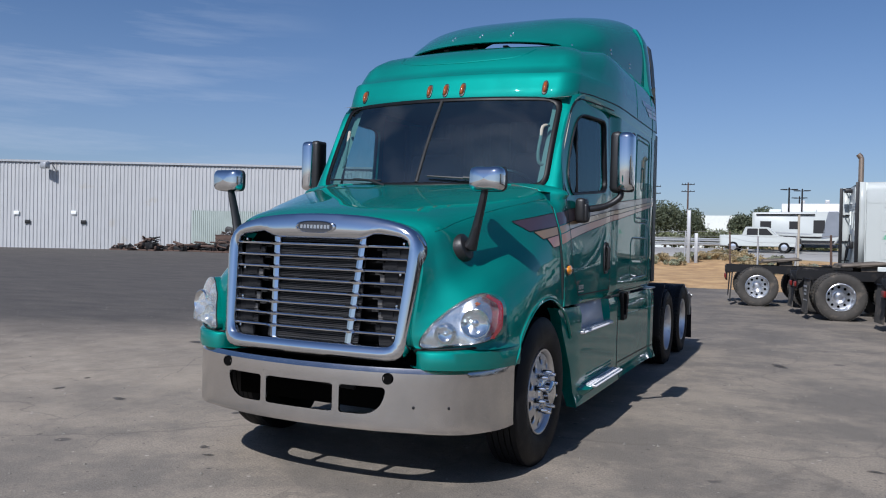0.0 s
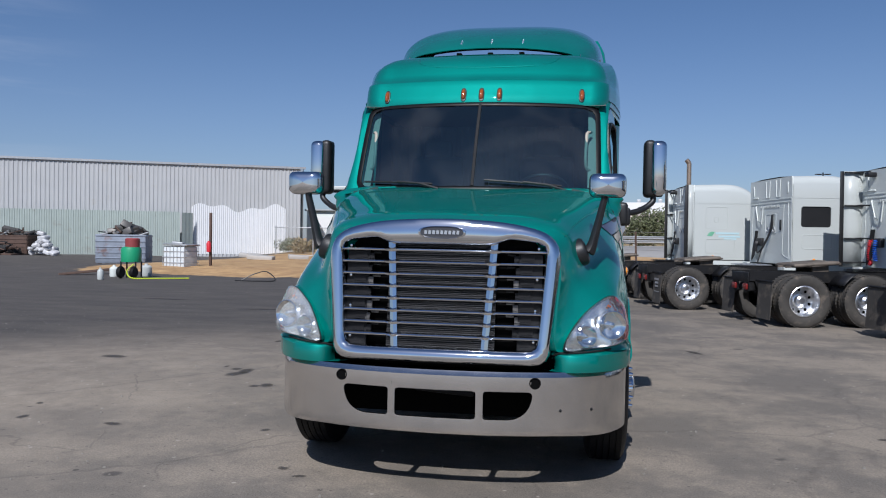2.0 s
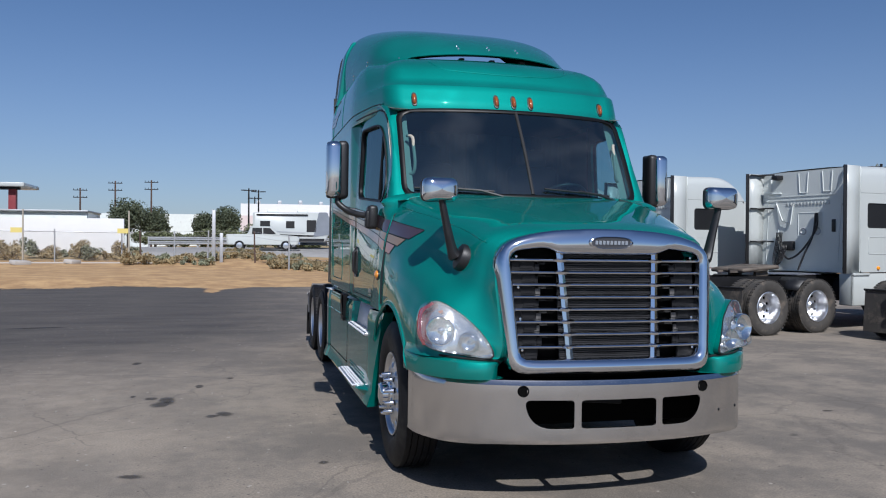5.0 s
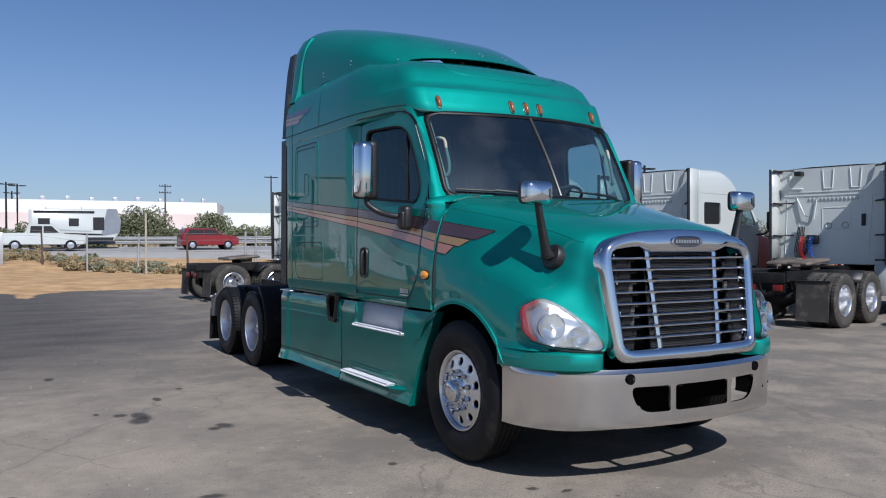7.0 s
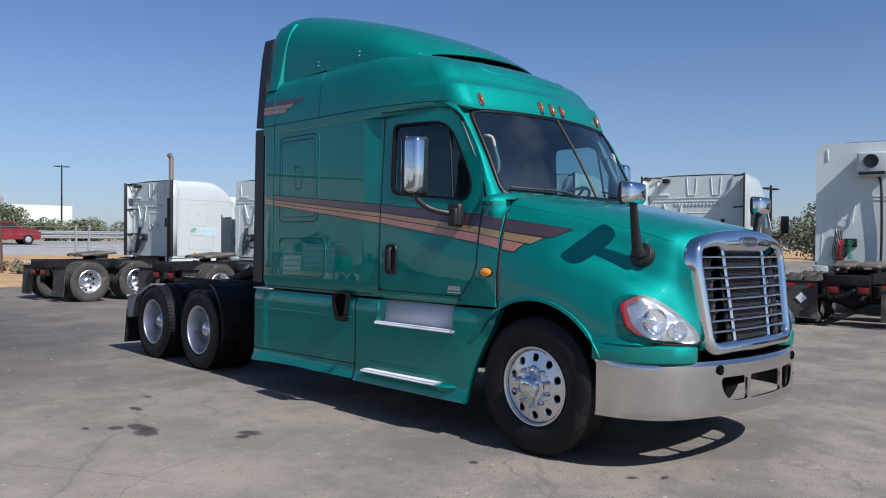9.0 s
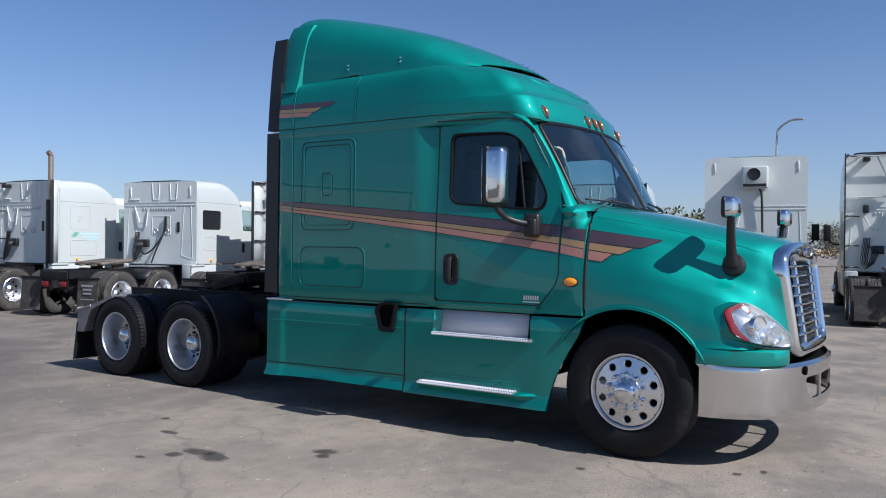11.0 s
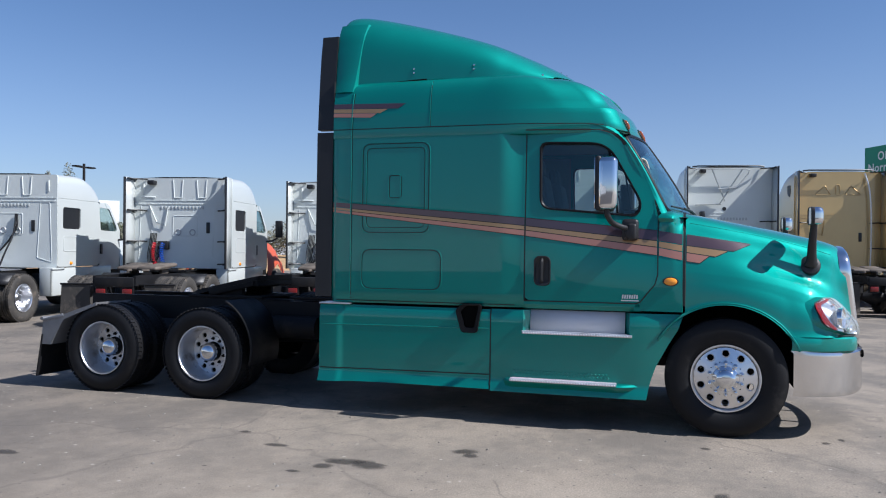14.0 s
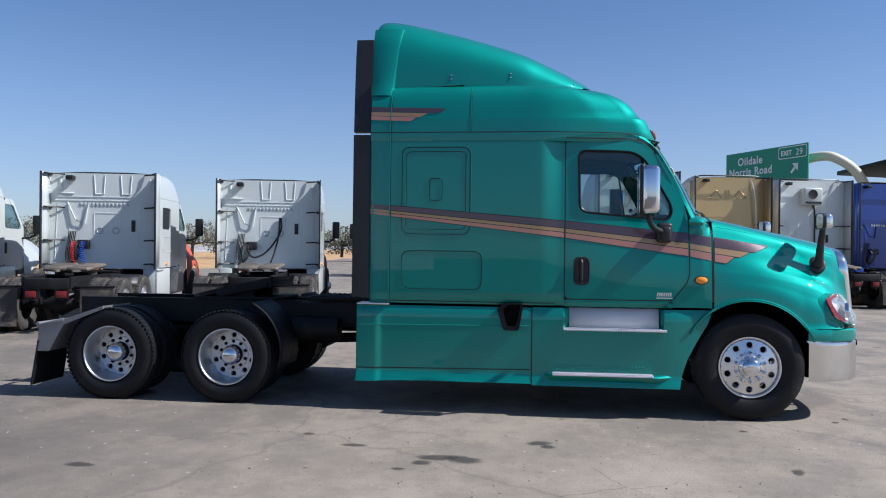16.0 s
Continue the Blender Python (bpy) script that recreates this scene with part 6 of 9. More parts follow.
        box(bm, (1.10, s * (W - 0.04), 0.80), (2.6, 0.06, 0.64), 0.025)
        box(bm, (-0.17, s * (W - 0.16), 0.80), (0.06, 0.30, 0.64), 0.025)
        box(bm, (0.05, s * (W - 0.12), 1.10), (0.5, 0.28, 0.05), 0.02)
        part("side_skirt", bm, paint, t)
        bm = B()
        box(bm, (2.92, s * 1.46, 2.12), (0.10, 0.20, 0.46), 0.035, (0, 0, 0), 3)
        tube(bm, [(2.85, s * 1.1, 1.78), (2.88, s * 1.3, 1.80), (2.92, s * 1.42, 1.88)], 0.025, 8)
        part("door_mirror", bm, BLACK, t)
        bm = B()
        lathe(bm, [(0, 0.035), (0.03, 0.03), (0.045, 0.0)], (0.55, s * W, 1.22), "y", 14, s)
        part("side_lamp", bm, AMBER, t)
        # hood side with fender
        bm = B()
        hs = [(2.92, 1.96), (3.3, 1.90), (3.9, 1.76), (4.4, 1.58), (4.55, 1.35), (4.6, 0.75), (4.42, 0.75)]
        rows = []
        for x, z1 in ((2.92, 1.96), (3.3, 1.90), (3.8, 1.79), (4.3, 1.62), (4.55, 1.36)):
            d = abs(x - 3.75)
            low = 0.52 + math.sqrt(max(0.0, 0.64 ** 2 - d * d)) if d < 0.62 else 0.62
            rows.append([(x, s * (0.62 - 0.1 * (x > 4.4)), z1), (x, s * (0.95 - 0.12 * (x > 4.4)), z1 - 0.10), (x, s * 1.03, z1 - 0.32), (x, s * 1.14, min(z1 - 0.45, 1.34)), (x, s * 1.17, max(low, 1.05 if d < 0.3 else low)), (x, s * 1.16, low)])
        sheet(bm, rows)
        part("fender", bm, PRIMER if primer else paint, t, "orange primer fender" if primer else "", 60)
        parked_wheel(t, 3.75, s, False)
        parked_wheel(t, -2.50, s, True)
        parked_wheel(t, -1.20, s, True)
        # frame rail
        bm = B()
        extrude_poly(bm, [(-3.25, 0.86), (-3.25, 1.06), (4.2, 1.02), (4.2, 0.76)], 0, 1, lambda a, b, h: (a, s * (0.38 + 0.06 * h), b))
        part("frame_rail", bm, CHASSIS, t)
        bm = B()
        box(bm, (-3.14 if flap != "front" else -3.05, s * 0.86, 0.50), (0.014, 0.60, 0.72), 0, (0, 4, 0))
        fl = part("mud_flap", bm, RUBBER_DUSTY, t, "black rubber mud flap")
        if flap == "text" and s < 0:
            bm = B()
            for k, w in enumerate((0.34, 0.26, 0.24)):
                box(bm, (-3.155, s * 0.86, 0.72 - k * 0.085), (0.004, w, 0.045))
            for k, w in enumerate((0.40, 0.30)):
                box(bm, (-3.155, s * 0.86, 0.42 - k * 0.085), (0.004, w, 0.02))
            part("flap_writing", bm, GALV, fl, kind="stuff")
        if flap == "diamond":
            bm = B()
            extrude_poly(bm, [(0, 0.11), (0.11, 0), (0, -0.11), (-0.11, 0)], 0, 0.006, lambda a, b, h: (-3.155 - h, s * 0.86 + a, 0.55 + b))
            part("flap_mark", bm, SIGN_WHITE, fl)
            bm = B()
            for k in (-1, 1):
                box(bm, (-3.158, s * 0.86 + k * 0.2, 0.82), (0.006, 0.16, 0.05))
            part("reflector", bm, RED, fl, kind="stuff")
        bm = B()
        tube(bm, [(-3.12, s * 0.4, 0.88), (-3.12, s * 1.18, 0.88)], 0.02, 8)
        part("flap_hanger", bm, CHASSIS, t)
        # quarter arch plates over the tandem
        bm = B()
        rows = []
        for a in np.linspace(60, 150, 9):
            rows.append([(-1.2 - 0.60 * math.cos(radians(a)) * -1 + 0.0, s * y, 0.53 + 0.58 * math.sin(radians(a))) for y in (0.6, 1.18)])
        if hose != "coil":
            sheet(bm, rows[5:])
            part("quarter_fender", bm, BLACK, t).modifiers.new("sheet", "SOLIDIFY").thickness = 0.015
        else:
            bm.free()
        bm = B()
        box(bm, (-3.27, s * 0.27, 0.74), (0.04, 0.19, 0.12), 0.015)
        tail = part("tail_lamp", bm, RED_DARK, t)
        bm = B()
        box(bm, (-3.235, s * 0.27, 0.80), (0.03, 0.26, 0.30), 0.01)
        box(bm, (-3.24, s * 0.27, 0.655), (0.05, 0.10, 0.05), 0.01)
        part("lamp_bracket", bm, CHASSIS, tail)
        if extender:
            bm = B()
            sheet(bm, [[(x, s * (W - 0.01 + 0.02 * (x < -0.3)), z) for z in (1.12, 2.0, 2.72, top - 0.02)] for x in (-reach, -reach * 0.5, 0.0)])
            e = part("side_extender", bm, paint, t, "white side extender panel")
            e.modifiers.new("sheet", "SOLIDIFY").thickness = 0.012
            bm = B()
            box(bm, (-reach - 0.04, s * (W + 0.01), (1.12 + top - 0.02) / 2), (0.09, 0.03, top - 1.14), 0.01)
            part("extender_edge", bm, BLACK, e, "black rubber edge strip")
            for z in (1.22, 1.75, 2.48, top - 0.05):
                bm = B()
                box(bm, (-reach * 0.52, s * (W - 0.05), z), (reach, 0.05, 0.035), 0.008)
                tube(bm, [(-reach * 0.6, s * (W - 0.06), z), (-0.10, s * (W - 0.14), z + 0.01), (-0.03, s * (W - 0.34), z)], 0.018, 6)
                part("extender_bracket", bm, BLACK, e)
    # back panel with pressings
    bm = B()
    tp = top if roof == "step" or top > 3.5 else top + 0.10
    o = rounded([(-W, 1.12), (W, 1.12), (W, tp - 0.02), (-W, tp - 0.02)], 0.06 if roof == "step" else 0.16, 4)
    extrude_poly(bm, o, -0.01, 0.02, lambda a, b, h: (h, a, b))
    back = part("back_panel", bm, panel, t, "", 30)
    bm = B()
    if press == "panels":
        for y in (0.12, -0.46) if top < 3.5 else ():
            tube(bm, [(-0.012, a, b) for a, b in [(y - 0.12, top - 0.06)] + rounded([(y - 0.10, 2.79), (y + 0.10, 2.79)], 0.01, 2) + [(y + 0.12, top - 0.06)]], 0.012, 6, False)
        for y in (0.96, -0.99):
            box(bm, (-0.016, y, top - 0.28), (0.02, 0.045, 0.26), 0.008)
    for s in (-1, 1):
        rr = rounded([(s * 0.72, 1.35), (s * 1.08, 1.25), (s * 1.02, 2.62), (s * 0.80, 2.62)], 0.04, 3)
        tube(bm, [(-0.012, a, b) for a, b in rr + rr[:1]], 0.007, 6, False)
    if press == "triangles":
        for q in ([(0.62, 3.30), (0.20, 3.30), (0.36, 3.56)], [(-0.62, 3.30), (-0.20, 3.30), (-0.36, 3.56)], [(-0.05, 3.30), (0.05, 3.30), (0.05, 3.58), (-0.05, 3.58)]):
            rr = rounded(q, 0.04, 4)
            tube(bm, [(-0.014, a, b) for a, b in rr + rr[:1]], 0.016, 6, False)
    for z in (2.72, 2.64):
        box(bm, (-0.014, 0, z), (0.012, 2.34, 0.016))
    tube(bm, [(-0.03, 0.80, 2.58), (-0.05, 0.62, 2.20), (-0.04, 0.42, 2.12), (-0.03, 0.36, 2.55)], 0.014, 6)
    if press == "panels" and top < 3.5:
        rr = rounded([(-0.36, 1.88), (0.24, 1.88), (0.24, 2.36), (-0.36, 2.36)], 0.03, 3)
        tube(bm, [(-0.010, a, b) for a, b in rr + rr[:1]], 0.008, 6, False)
        box(bm, (-0.02, 0.85, 2.80), (0.03, 0.36, 0.03), 0.01)
    part("pressed_ribs", bm, panel, back)
    for y in (0.11, -0.24) if press == "panels" and top < 3.5 else ():
        bm = B()
        tube(bm, [(-0.014, y + 0.066 * math.cos(a), 1.97 + 0.066 * math.sin(a)) for a in np.linspace(0, 2 * math.pi, 21)], 0.012, 6, False)
        part("round_port", bm, GALV, back)
    if press == "braces":
        for pts in ([(0.98, 3.90), (0.9, 3.95), (-0.40, 3.95), (-0.52, 3.90), (-0.48, 3.80), (-0.16, 3.42), (0.32, 3.38)], [(0.51, 3.96), (0.10, 3.05)], [(-0.34, 3.96), (0.24, 2.97)], [(0.9, 2.95), (0.2, 2.97)]):
            bm = B()
            tube(bm, [(-0.26 if z > 3.2 else -0.08, y, z) for y, z in pts], 0.020, 7)
            part("brace", bm, paint, back, "white tubular brace")
        bm = B()
        lathe(bm, [(0, 0.006), (0.05, 0.006), (0.055, 0.0)], (-0.012, 0.10, 2.84), "x", 18, -1)
        part("round_port", bm, BLACK, back)
        bm = B()
        box(bm, (-0.09, 0.72, 2.66), (0.16, 0.13, 0.2), 0.02)
        part("junction_box", bm, BLACK, back)
    if extender and top > 3.5:
        bm = B()
        tube(bm, [(-0.10, -0.95, tp), (-0.16, -0.8, tp + 0.015), (-0.16, 0.85, tp + 0.015), (-0.10, 1.0, tp)], 0.022, 6)
        part("top_seal", bm, BLACK, back)
    if press == "triangles":
        for s in (-1, 1):
            bm = B()
            extrude_poly(bm, rounded([(0.42, 3.24), (0.60, 3.34), (0.64, 3.60), (0.34, 3.60), (0.30, 3.40)], 0.06, 4), 0, 0.012, lambda a, b, h: (a, s * (W + h - 0.004), b))
            part("roof_window", bm, BLACK, t, "small dark shield-shaped roof window")
        bm = B()
        tube(bm, curve_pts([(-0.10, -0.70, 3.9), (-0.14, -0.80, 3.5), (-0.14, -0.86, 2.9), (-0.12, -0.88, 2.0), (-0.12, -0.86, 1.2)], 16), 0.022, 7)
        part("pipe", bm, ALU_DULL, back, "thin steel pipe on the back panel")
    bm = B()
    for k in range(13):
        box(bm, (-0.016, 0.52 - k * 0.085, 2.555), (0.012, 0.05, 0.075), 0.006)
    if roof == "step" and not unit:
        part("raised_bars", bm, WHITE, back, kind="stuff")
    else:
        bm.free()
    bm = B()
    box(bm, (-0.016, -0.62, 2.08), (0.02, 0.09, 0.26), 0.01)
    part("vent", bm, BLACK, back)
    if extender or stack:
        bm = B()
        box(bm, (-0.10, 0.72, top - 0.13), (0.20, 0.16, 0.10), 0.02)
        part("work_lamp", bm, BLACK, back)
    if unit:
        UZ = top - 0.55
        u = new("air_conditioner")
        u.parent = t
        tagged(u, "white box air conditioner on the back panel")
        bm = B()
        box(bm, (-0.16, 0.0, UZ), (0.30, 0.62, 0.56), 0.05, (0, 0, 0), 3)
        part("casing", bm, WHITE, u)
        bm = B()
        lathe(bm, [(0, 0.004), (0.13, 0.006), (0.15, 0.012), (0.155, 0.0)], (-0.312, 0.02, UZ + 0.07), "x", 28, -1)
        part("fan_grille", bm, BLACK, u)
        bm = B()
        box(bm, (-0.314, 0.0, UZ - 0.2), (0.006, 0.54, 0.07))
        part("label_bar", bm, BLACK, u)
        bm = B()
        tube(bm, curve_pts([(-0.06, -0.1, UZ - 0.26), (-0.08, -0.16, UZ - 0.5), (-0.06, -0.18, 1.9), (-0.06, -0.17, 1.15)], 16), 0.028, 8)
        part("pipe", bm, BLACK, u)
    # hoses
    bm = B()
    if hose == "loop":
        tube(bm, curve_pts([(-0.05, -0.25, 2.35), (-0.07, -0.24, 2.0), (-0.14, 0.05, 1.55), (-0.16, 0.35, 1.38), (-0.12, 0.52, 1.5), (-0.08, 0.55, 1.65)], 26), 0.022, 8)
        tube(bm, curve_pts([(-0.05, -0.22, 2.35), (-0.10, -0.20, 1.9), (-0.25, -0.12, 1.5), (-0.3, 0.0, 1.15)], 20), 0.020, 8)
    for k in range(5):
        y0 = 0.52 + 0.035 * k
        tube(bm, curve_pts([(-0.05, y0, 1.75), (-0.14, y0 - 0.08, 1.60), (-0.16, y0 + 0.05, 1.30 - 0.03 * k), (-0.10, y0 + 0.16, 1.38), (-0.06, y0 + 0.12, 1.75), (-0.05, y0 + 0.1, 1.95)], 20), 0.011, 6)
    box(bm, (-0.06, 0.44, 1.66), (0.10, 0.26, 0.2), 0.02)
    part("air_hose", bm, BLACK, t, "coiled black air lines", 60)
    if hose in ("blue", "coil"):
        for m_, y0 in ((HOSE_BLUE if hose == "blue" else SIGN_GREEN, 0.42), (HOSE_RED, 0.62)):
            bm = B()
            tube(bm, [(-0.14 + 0.04 * math.cos(a), y0 + 0.045 * math.sin(a) + 0.05 * math.sin(a * 0.05), 1.72 - a * 0.0072) for a in np.linspace(0, 62, 150)], 0.009, 5)
            part("coil_hose", bm, m_, t, "coloured coil hose")
        bm = B()
        lathe(bm, [(0, 0.05), (0.05, 0.045), (0.06, 0.0), (0, -0.01)], (-0.12, 0.62, 1.22), "x", 14, -1)
        part("gladhand", bm, HOSE_RED, t)
    if stack:
        st = new("exhaust_stack")
        st.parent = t
        bm = B()
        tube(bm, [(-0.10, -1.02, 1.0), (-0.10, -1.02, 2.75)], 0.11, 18)
        part("heat_shield", bm, BLACK, st)
        bm = B()
        tube(bm, curve_pts([(-0.10, -1.02, 2.7), (-0.10, -1.02, 3.75), (-0.11, -1.02, 3.88), (-0.18, -1.02, 3.97)], 14), 0.065, 16)
        part("pipe", bm, mat("stack_steel", (0.42, 0.32, 0.24), 0.4, 0.8, 0.15, 6), st, "heat-tinted steel exhaust pipe")
    # front: windshield, hood top, grille
    bm = B()
    rows = [[(x0 + 0.28 * (1 - abs(y)) - 0.05, y * 1.1, z) for y in np.linspace(-1, 1, 9)] for x0, z in ((2.88, 1.97), (2.30, 2.72))]
    sheet(bm, rows)
    part("windshield", bm, SIDEGLASS, t).visible_shadow = False
    bm = B()
    sheet(bm, [[(x, y * (1 - 0.1 * (x > 4.3)), z + 0.03 * (1 - (y / 0.64) ** 2)) for y in (-0.64, -0.3, 0, 0.3, 0.64)] for x, z in ((2.9, 1.97), (3.3, 1.91), (3.8, 1.80), (4.3, 1.63), (4.58, 1.36), (4.64, 0.8))])
    part("hood", bm, paint, t)
    bm = B()
    box(bm, (4.66, 0, 0.60), (0.14, 2.3, 0.36), 0.05)
    part("bumper", bm, paint, t)
    bm = B()
    box(bm, (1.5, 0, 1.16), (2.9, 2.2, 0.06))
    box(bm, (1.6, 0, 1.9), (0.1, 2.2, 1.4))
    part("cab_floor", bm, TRIM, t)
    # deck, fifth wheel, axles
    bm = B()
    box(bm, (-0.48, 0, 1.075), (0.7, 0.86, 0.02))
    deck_ = part("deck_plate", bm, ALU_DULL if hose == "loop" else CHASSIS, t)
    for k in range(7):
        bm = B()
        box(bm, (-0.75 + k * 0.09, 0, 1.09), (0.03, 0.84, 0.012))
        part("tread_bar", bm, ALU_DULL if hose == "loop" else CHASSIS, deck_)
    bm = B()
    pl = rounded([(0.44, 0.46), (-0.1, 0.46), (-0.45, 0.38), (-0.62, 0.14), (-0.3, 0.05), (-0.3, -0.05), (-0.62, -0.14), (-0.45, -0.38), (-0.1, -0.46), (0.44, -0.46)], 0.06, 3)
    extrude_poly(bm, pl, 1.17, 1.21, lambda a, b, h: (-1.80 + a, b, h + a * 0.08))
    for s in (-1, 1):
        box(bm, (-1.75, s * 0.33, 1.12), (0.34, 0.07, 0.14), 0.02)
        box(bm, (-1.86, s * 0.245, 1.205), (0.92, 0.44, 0.085), 0.04, (0, -4.5, s * 5), 3)
    part("fifth_wheel", bm, GREASY, t, "greasy fifth wheel plate")
    for x in (-2.5, -1.2):
        bm = B()
        tube(bm, [(x, -0.95, 0.51), (x, -0.3, 0.51), (x, 0, 0.51), (x, 0.3, 0.51), (x, 0.95, 0.51)], 0.07, 12, True, [0.07, 0.08, 0.23, 0.08, 0.07])
        for s in (-1, 1):
            lathe(bm, [(0, 0.2), (0.12, 0.19), (0.12, 0.0), (0.0, 0.0)], (x - 0.33, s * 0.5, 0.62), "z", 12)
            box(bm, (x - 0.1, s * 0.5, 0.6), (0.7, 0.1, 0.05))
            tube(bm, [(x - 0.15, s * 0.33, 0.52), (x - 0.35, s * 0.36, 1.0)], 0.03, 6)
        part("axle", bm, CHASSIS, t)
    for x in (-3.2, -1.85, -0.6):
        bm = B()
        box(bm, (x, 0, 0.93), (0.14, 0.8, 0.2), 0.02)
        part("cross_member", bm, CHASSIS, t)
    bm = B()
    box(bm, (1.2, 0, 0.78), (2.0, 1.7, 0.5), 0.15)
    part("engine_block", bm, CHASSIS, t)
    return t


L_INT = "white sleeper tractor parked with its back to the lot"
parked_truck((4.0, 19.6), 7, "white sleeper tractor with tall exhaust stack and decal", extender=True, window=False, hose="plain", stack=True, logo=True, reach=0.16)
parked_truck((5.76, 16.5), 11, "white sleeper tractor with dark sleeper window, no extenders", extender=False, hose="loop", flap="text")
parked_truck((7.42, 13.0), 12, "white sleeper tractor with blue hoses on its back panel", hose="blue", primer=True)
parked_truck((9.30, 9.8), 12, "white sleeper tractor with a looped black cable behind", hose="loop", primer=True)
parked_truck((11.85, 6.9), 12, "white sleeper tractor with red and blue hoses behind", hose="blue", primer=True)
parked_truck((13.6, 3.5), 10, "white high-roof tractor with box air conditioner and coil hoses", roof="round", extender=False, window=False, unit=True, hose="coil", flap="diamond", top=3.98)
parked_truck((15.0, 0.45), 10, "white sleeper tractor with braced side extenders", roof="step", window=False, hose="plain", top=4.02, reach=0.5, press="braces")
parked_truck((16.4, -2.6), 10, "gold sleeper tractor parked in the row", paint=GOLD, panel=GOLD, roof="round", window=False, hose="plain", top=3.98, press="triangles")
parked_truck((17.8, -5.5), 10, "white high-roof tractor with box air conditioner", roof="round", window=False, unit=True, hose="coil", top=3.99)
parked_truck((19.2, -8.5), 10, "deep blue sleeper tractor parked in the row", paint=BLUE, panel=BLUE, window=False, hose="plain", top=4.0)


# ---- ground ----
def ground_z(x, y):
    """Level lot; low sandy bank behind it, a field, then the embankment of the road."""
    d = sstep(24.5, 28.5, y + 0.6 * math.sin(x * 0.55) + 0.3 * math.sin(x * 1.7))
    side = sstep(-27, -19, x)
    east = sstep(-8, -3, x)
    west = 0.2 * sstep(14, 40, y) * sstep(-24, -34, x)
    bank = 0.28 * d * side * (1 - 0.5 * east)
    old = 0.55 * sstep(40, 66, y) * side
    new_ = 0.36 * sstep(41, 48, y) + 0.68 * max(0.0, min(1.0, (y - 48) / 18))
    return west + bank + old + (new_ - old) * east


def ground_material():
    m = bpy.data.materials.new("lot_ground")
    m.use_nodes = True
    n, l = m.node_tree.nodes, m.node_tree.links
    b = n["Principled BSDF"]
    co = n.new("ShaderNodeTexCoord")

    def noise_of(scale, detail=6, rough=0.55, stretch=None):
        t = n.new("ShaderNodeTexNoise")
        t.inputs["Scale"].default_value, t.inputs["Detail"].default_value, t.inputs["Roughness"].default_value = scale, detail, rough
        if stretch:
            mp = n.new("ShaderNodeMapping")
            mp.inputs["Scale"].default_value = stretch
            mp.inputs["Rotation"].default_value = (0, 0, radians(20))
            l.new(co.outputs["Object"], mp.inputs[0]), l.new(mp.outputs[0], t.inputs["Vector"])
        else:
            l.new(co.outputs["Object"], t.inputs["Vector"])
        return t.outputs[0]

    def ramp(src, a, b_, lo=0.0, hi=1.0):
        r = n.new("ShaderNodeMapRange")
        r.interpolation_type = "SMOOTHSTEP"
        for k, v in zip((1, 2, 3, 4), (a, b_, lo, hi)):
            r.inputs[k].default_value = v
        l.new(src, r.inputs[0])
        return r.outputs[0]

    def mix(f, a, b_):
        x = n.new("ShaderNodeMix")
        x.data_type = "RGBA"
        l.new(f, x.inputs["Factor"])
        for k, v in (("A", a), ("B", b_)):
            if isinstance(v, tuple):
                x.inputs[k].default_value = (*v, 1)
            else:
                l.new(v, x.inputs[k])
        return x.outputs["Result"]

    asphalt = mix(ramp(noise_of(90, 3), 0.3, 0.7), (0.113, 0.100, 0.084), (0.203, 0.179, 0.150))
    dusty = mix(ramp(noise_of(60, 3), 0.3, 0.7), (0.211, 0.179, 0.142), (0.333, 0.284, 0.225))
    lot = mix(ramp(noise_of(0.7, 9, 0.72), 0.40, 0.62), asphalt, dusty)
    lot = mix(ramp(noise_of(1.6, 7, 0.7, (1, 0.25, 1)), 0.58, 0.80, 0, 0.42), lot, (0.068, 0.061, 0.055))
    lot = mix(ramp(noise_of(1.1, 8, 0.78, (1, 0.05, 1)), 0.56, 0.72, 0, 0.42), lot, (0.082, 0.073, 0.064))
    lot = mix(ramp(noise_of(2.3, 8, 0.8, (0.10, 1, 1)), 0.60, 0.74, 0, 0.45), lot, (0.36, 0.31, 0.245))
    lot = mix(ramp(noise_of(5.0, 7, 0.75), 0.60, 0.72, 0, 0.42), lot, (0.378, 0.323, 0.254))
    lot = mix(ramp(noise_of(7.0, 7, 0.75), 0.60, 0.68, 0, 0.5), lot, (0.076, 0.068, 0.059))
    sep = n.new("ShaderNodeSeparateXYZ")
    l.new(co.outputs["Object"], sep.inputs[0])
    # pale worn concrete along the tractor's side
    pale = n.new("ShaderNodeMath")
    pale.operation = "MULTIPLY_ADD"
    pale.inputs[1].default_value = 3.5
    l.new(noise_of(0.45, 6), pale.inputs[0]), l.new(sep.outputs["X"], pale.inputs[2])
    lot = mix(ramp(pale.outputs[0], -4.0, 0.8, 0.62, 0), lot, mix(ramp(noise_of(2.6, 8, 0.7), 0.35, 0.68), (0.278, 0.232, 0.179), (0.423, 0.358, 0.280)))
    # newer dark asphalt further back
    w = n.new("ShaderNodeMath")
    w.operation = "MULTIPLY_ADD"
    w.inputs[1].default_value = 6.0
    slant = n.new("ShaderNodeMath")
    slant.operation = "MULTIPLY_ADD"
    slant.inputs[1].default_value = -0.6
    l.new(sep.outputs["X"], slant.inputs[0]), l.new(sep.outputs["Y"], slant.inputs[2])
    l.new(noise_of(0.25, 5), w.inputs[0]), l.new(slant.outputs[0], w.inputs[2])
    wx = n.new("ShaderNodeMath")
    wx.operation = "MULTIPLY"
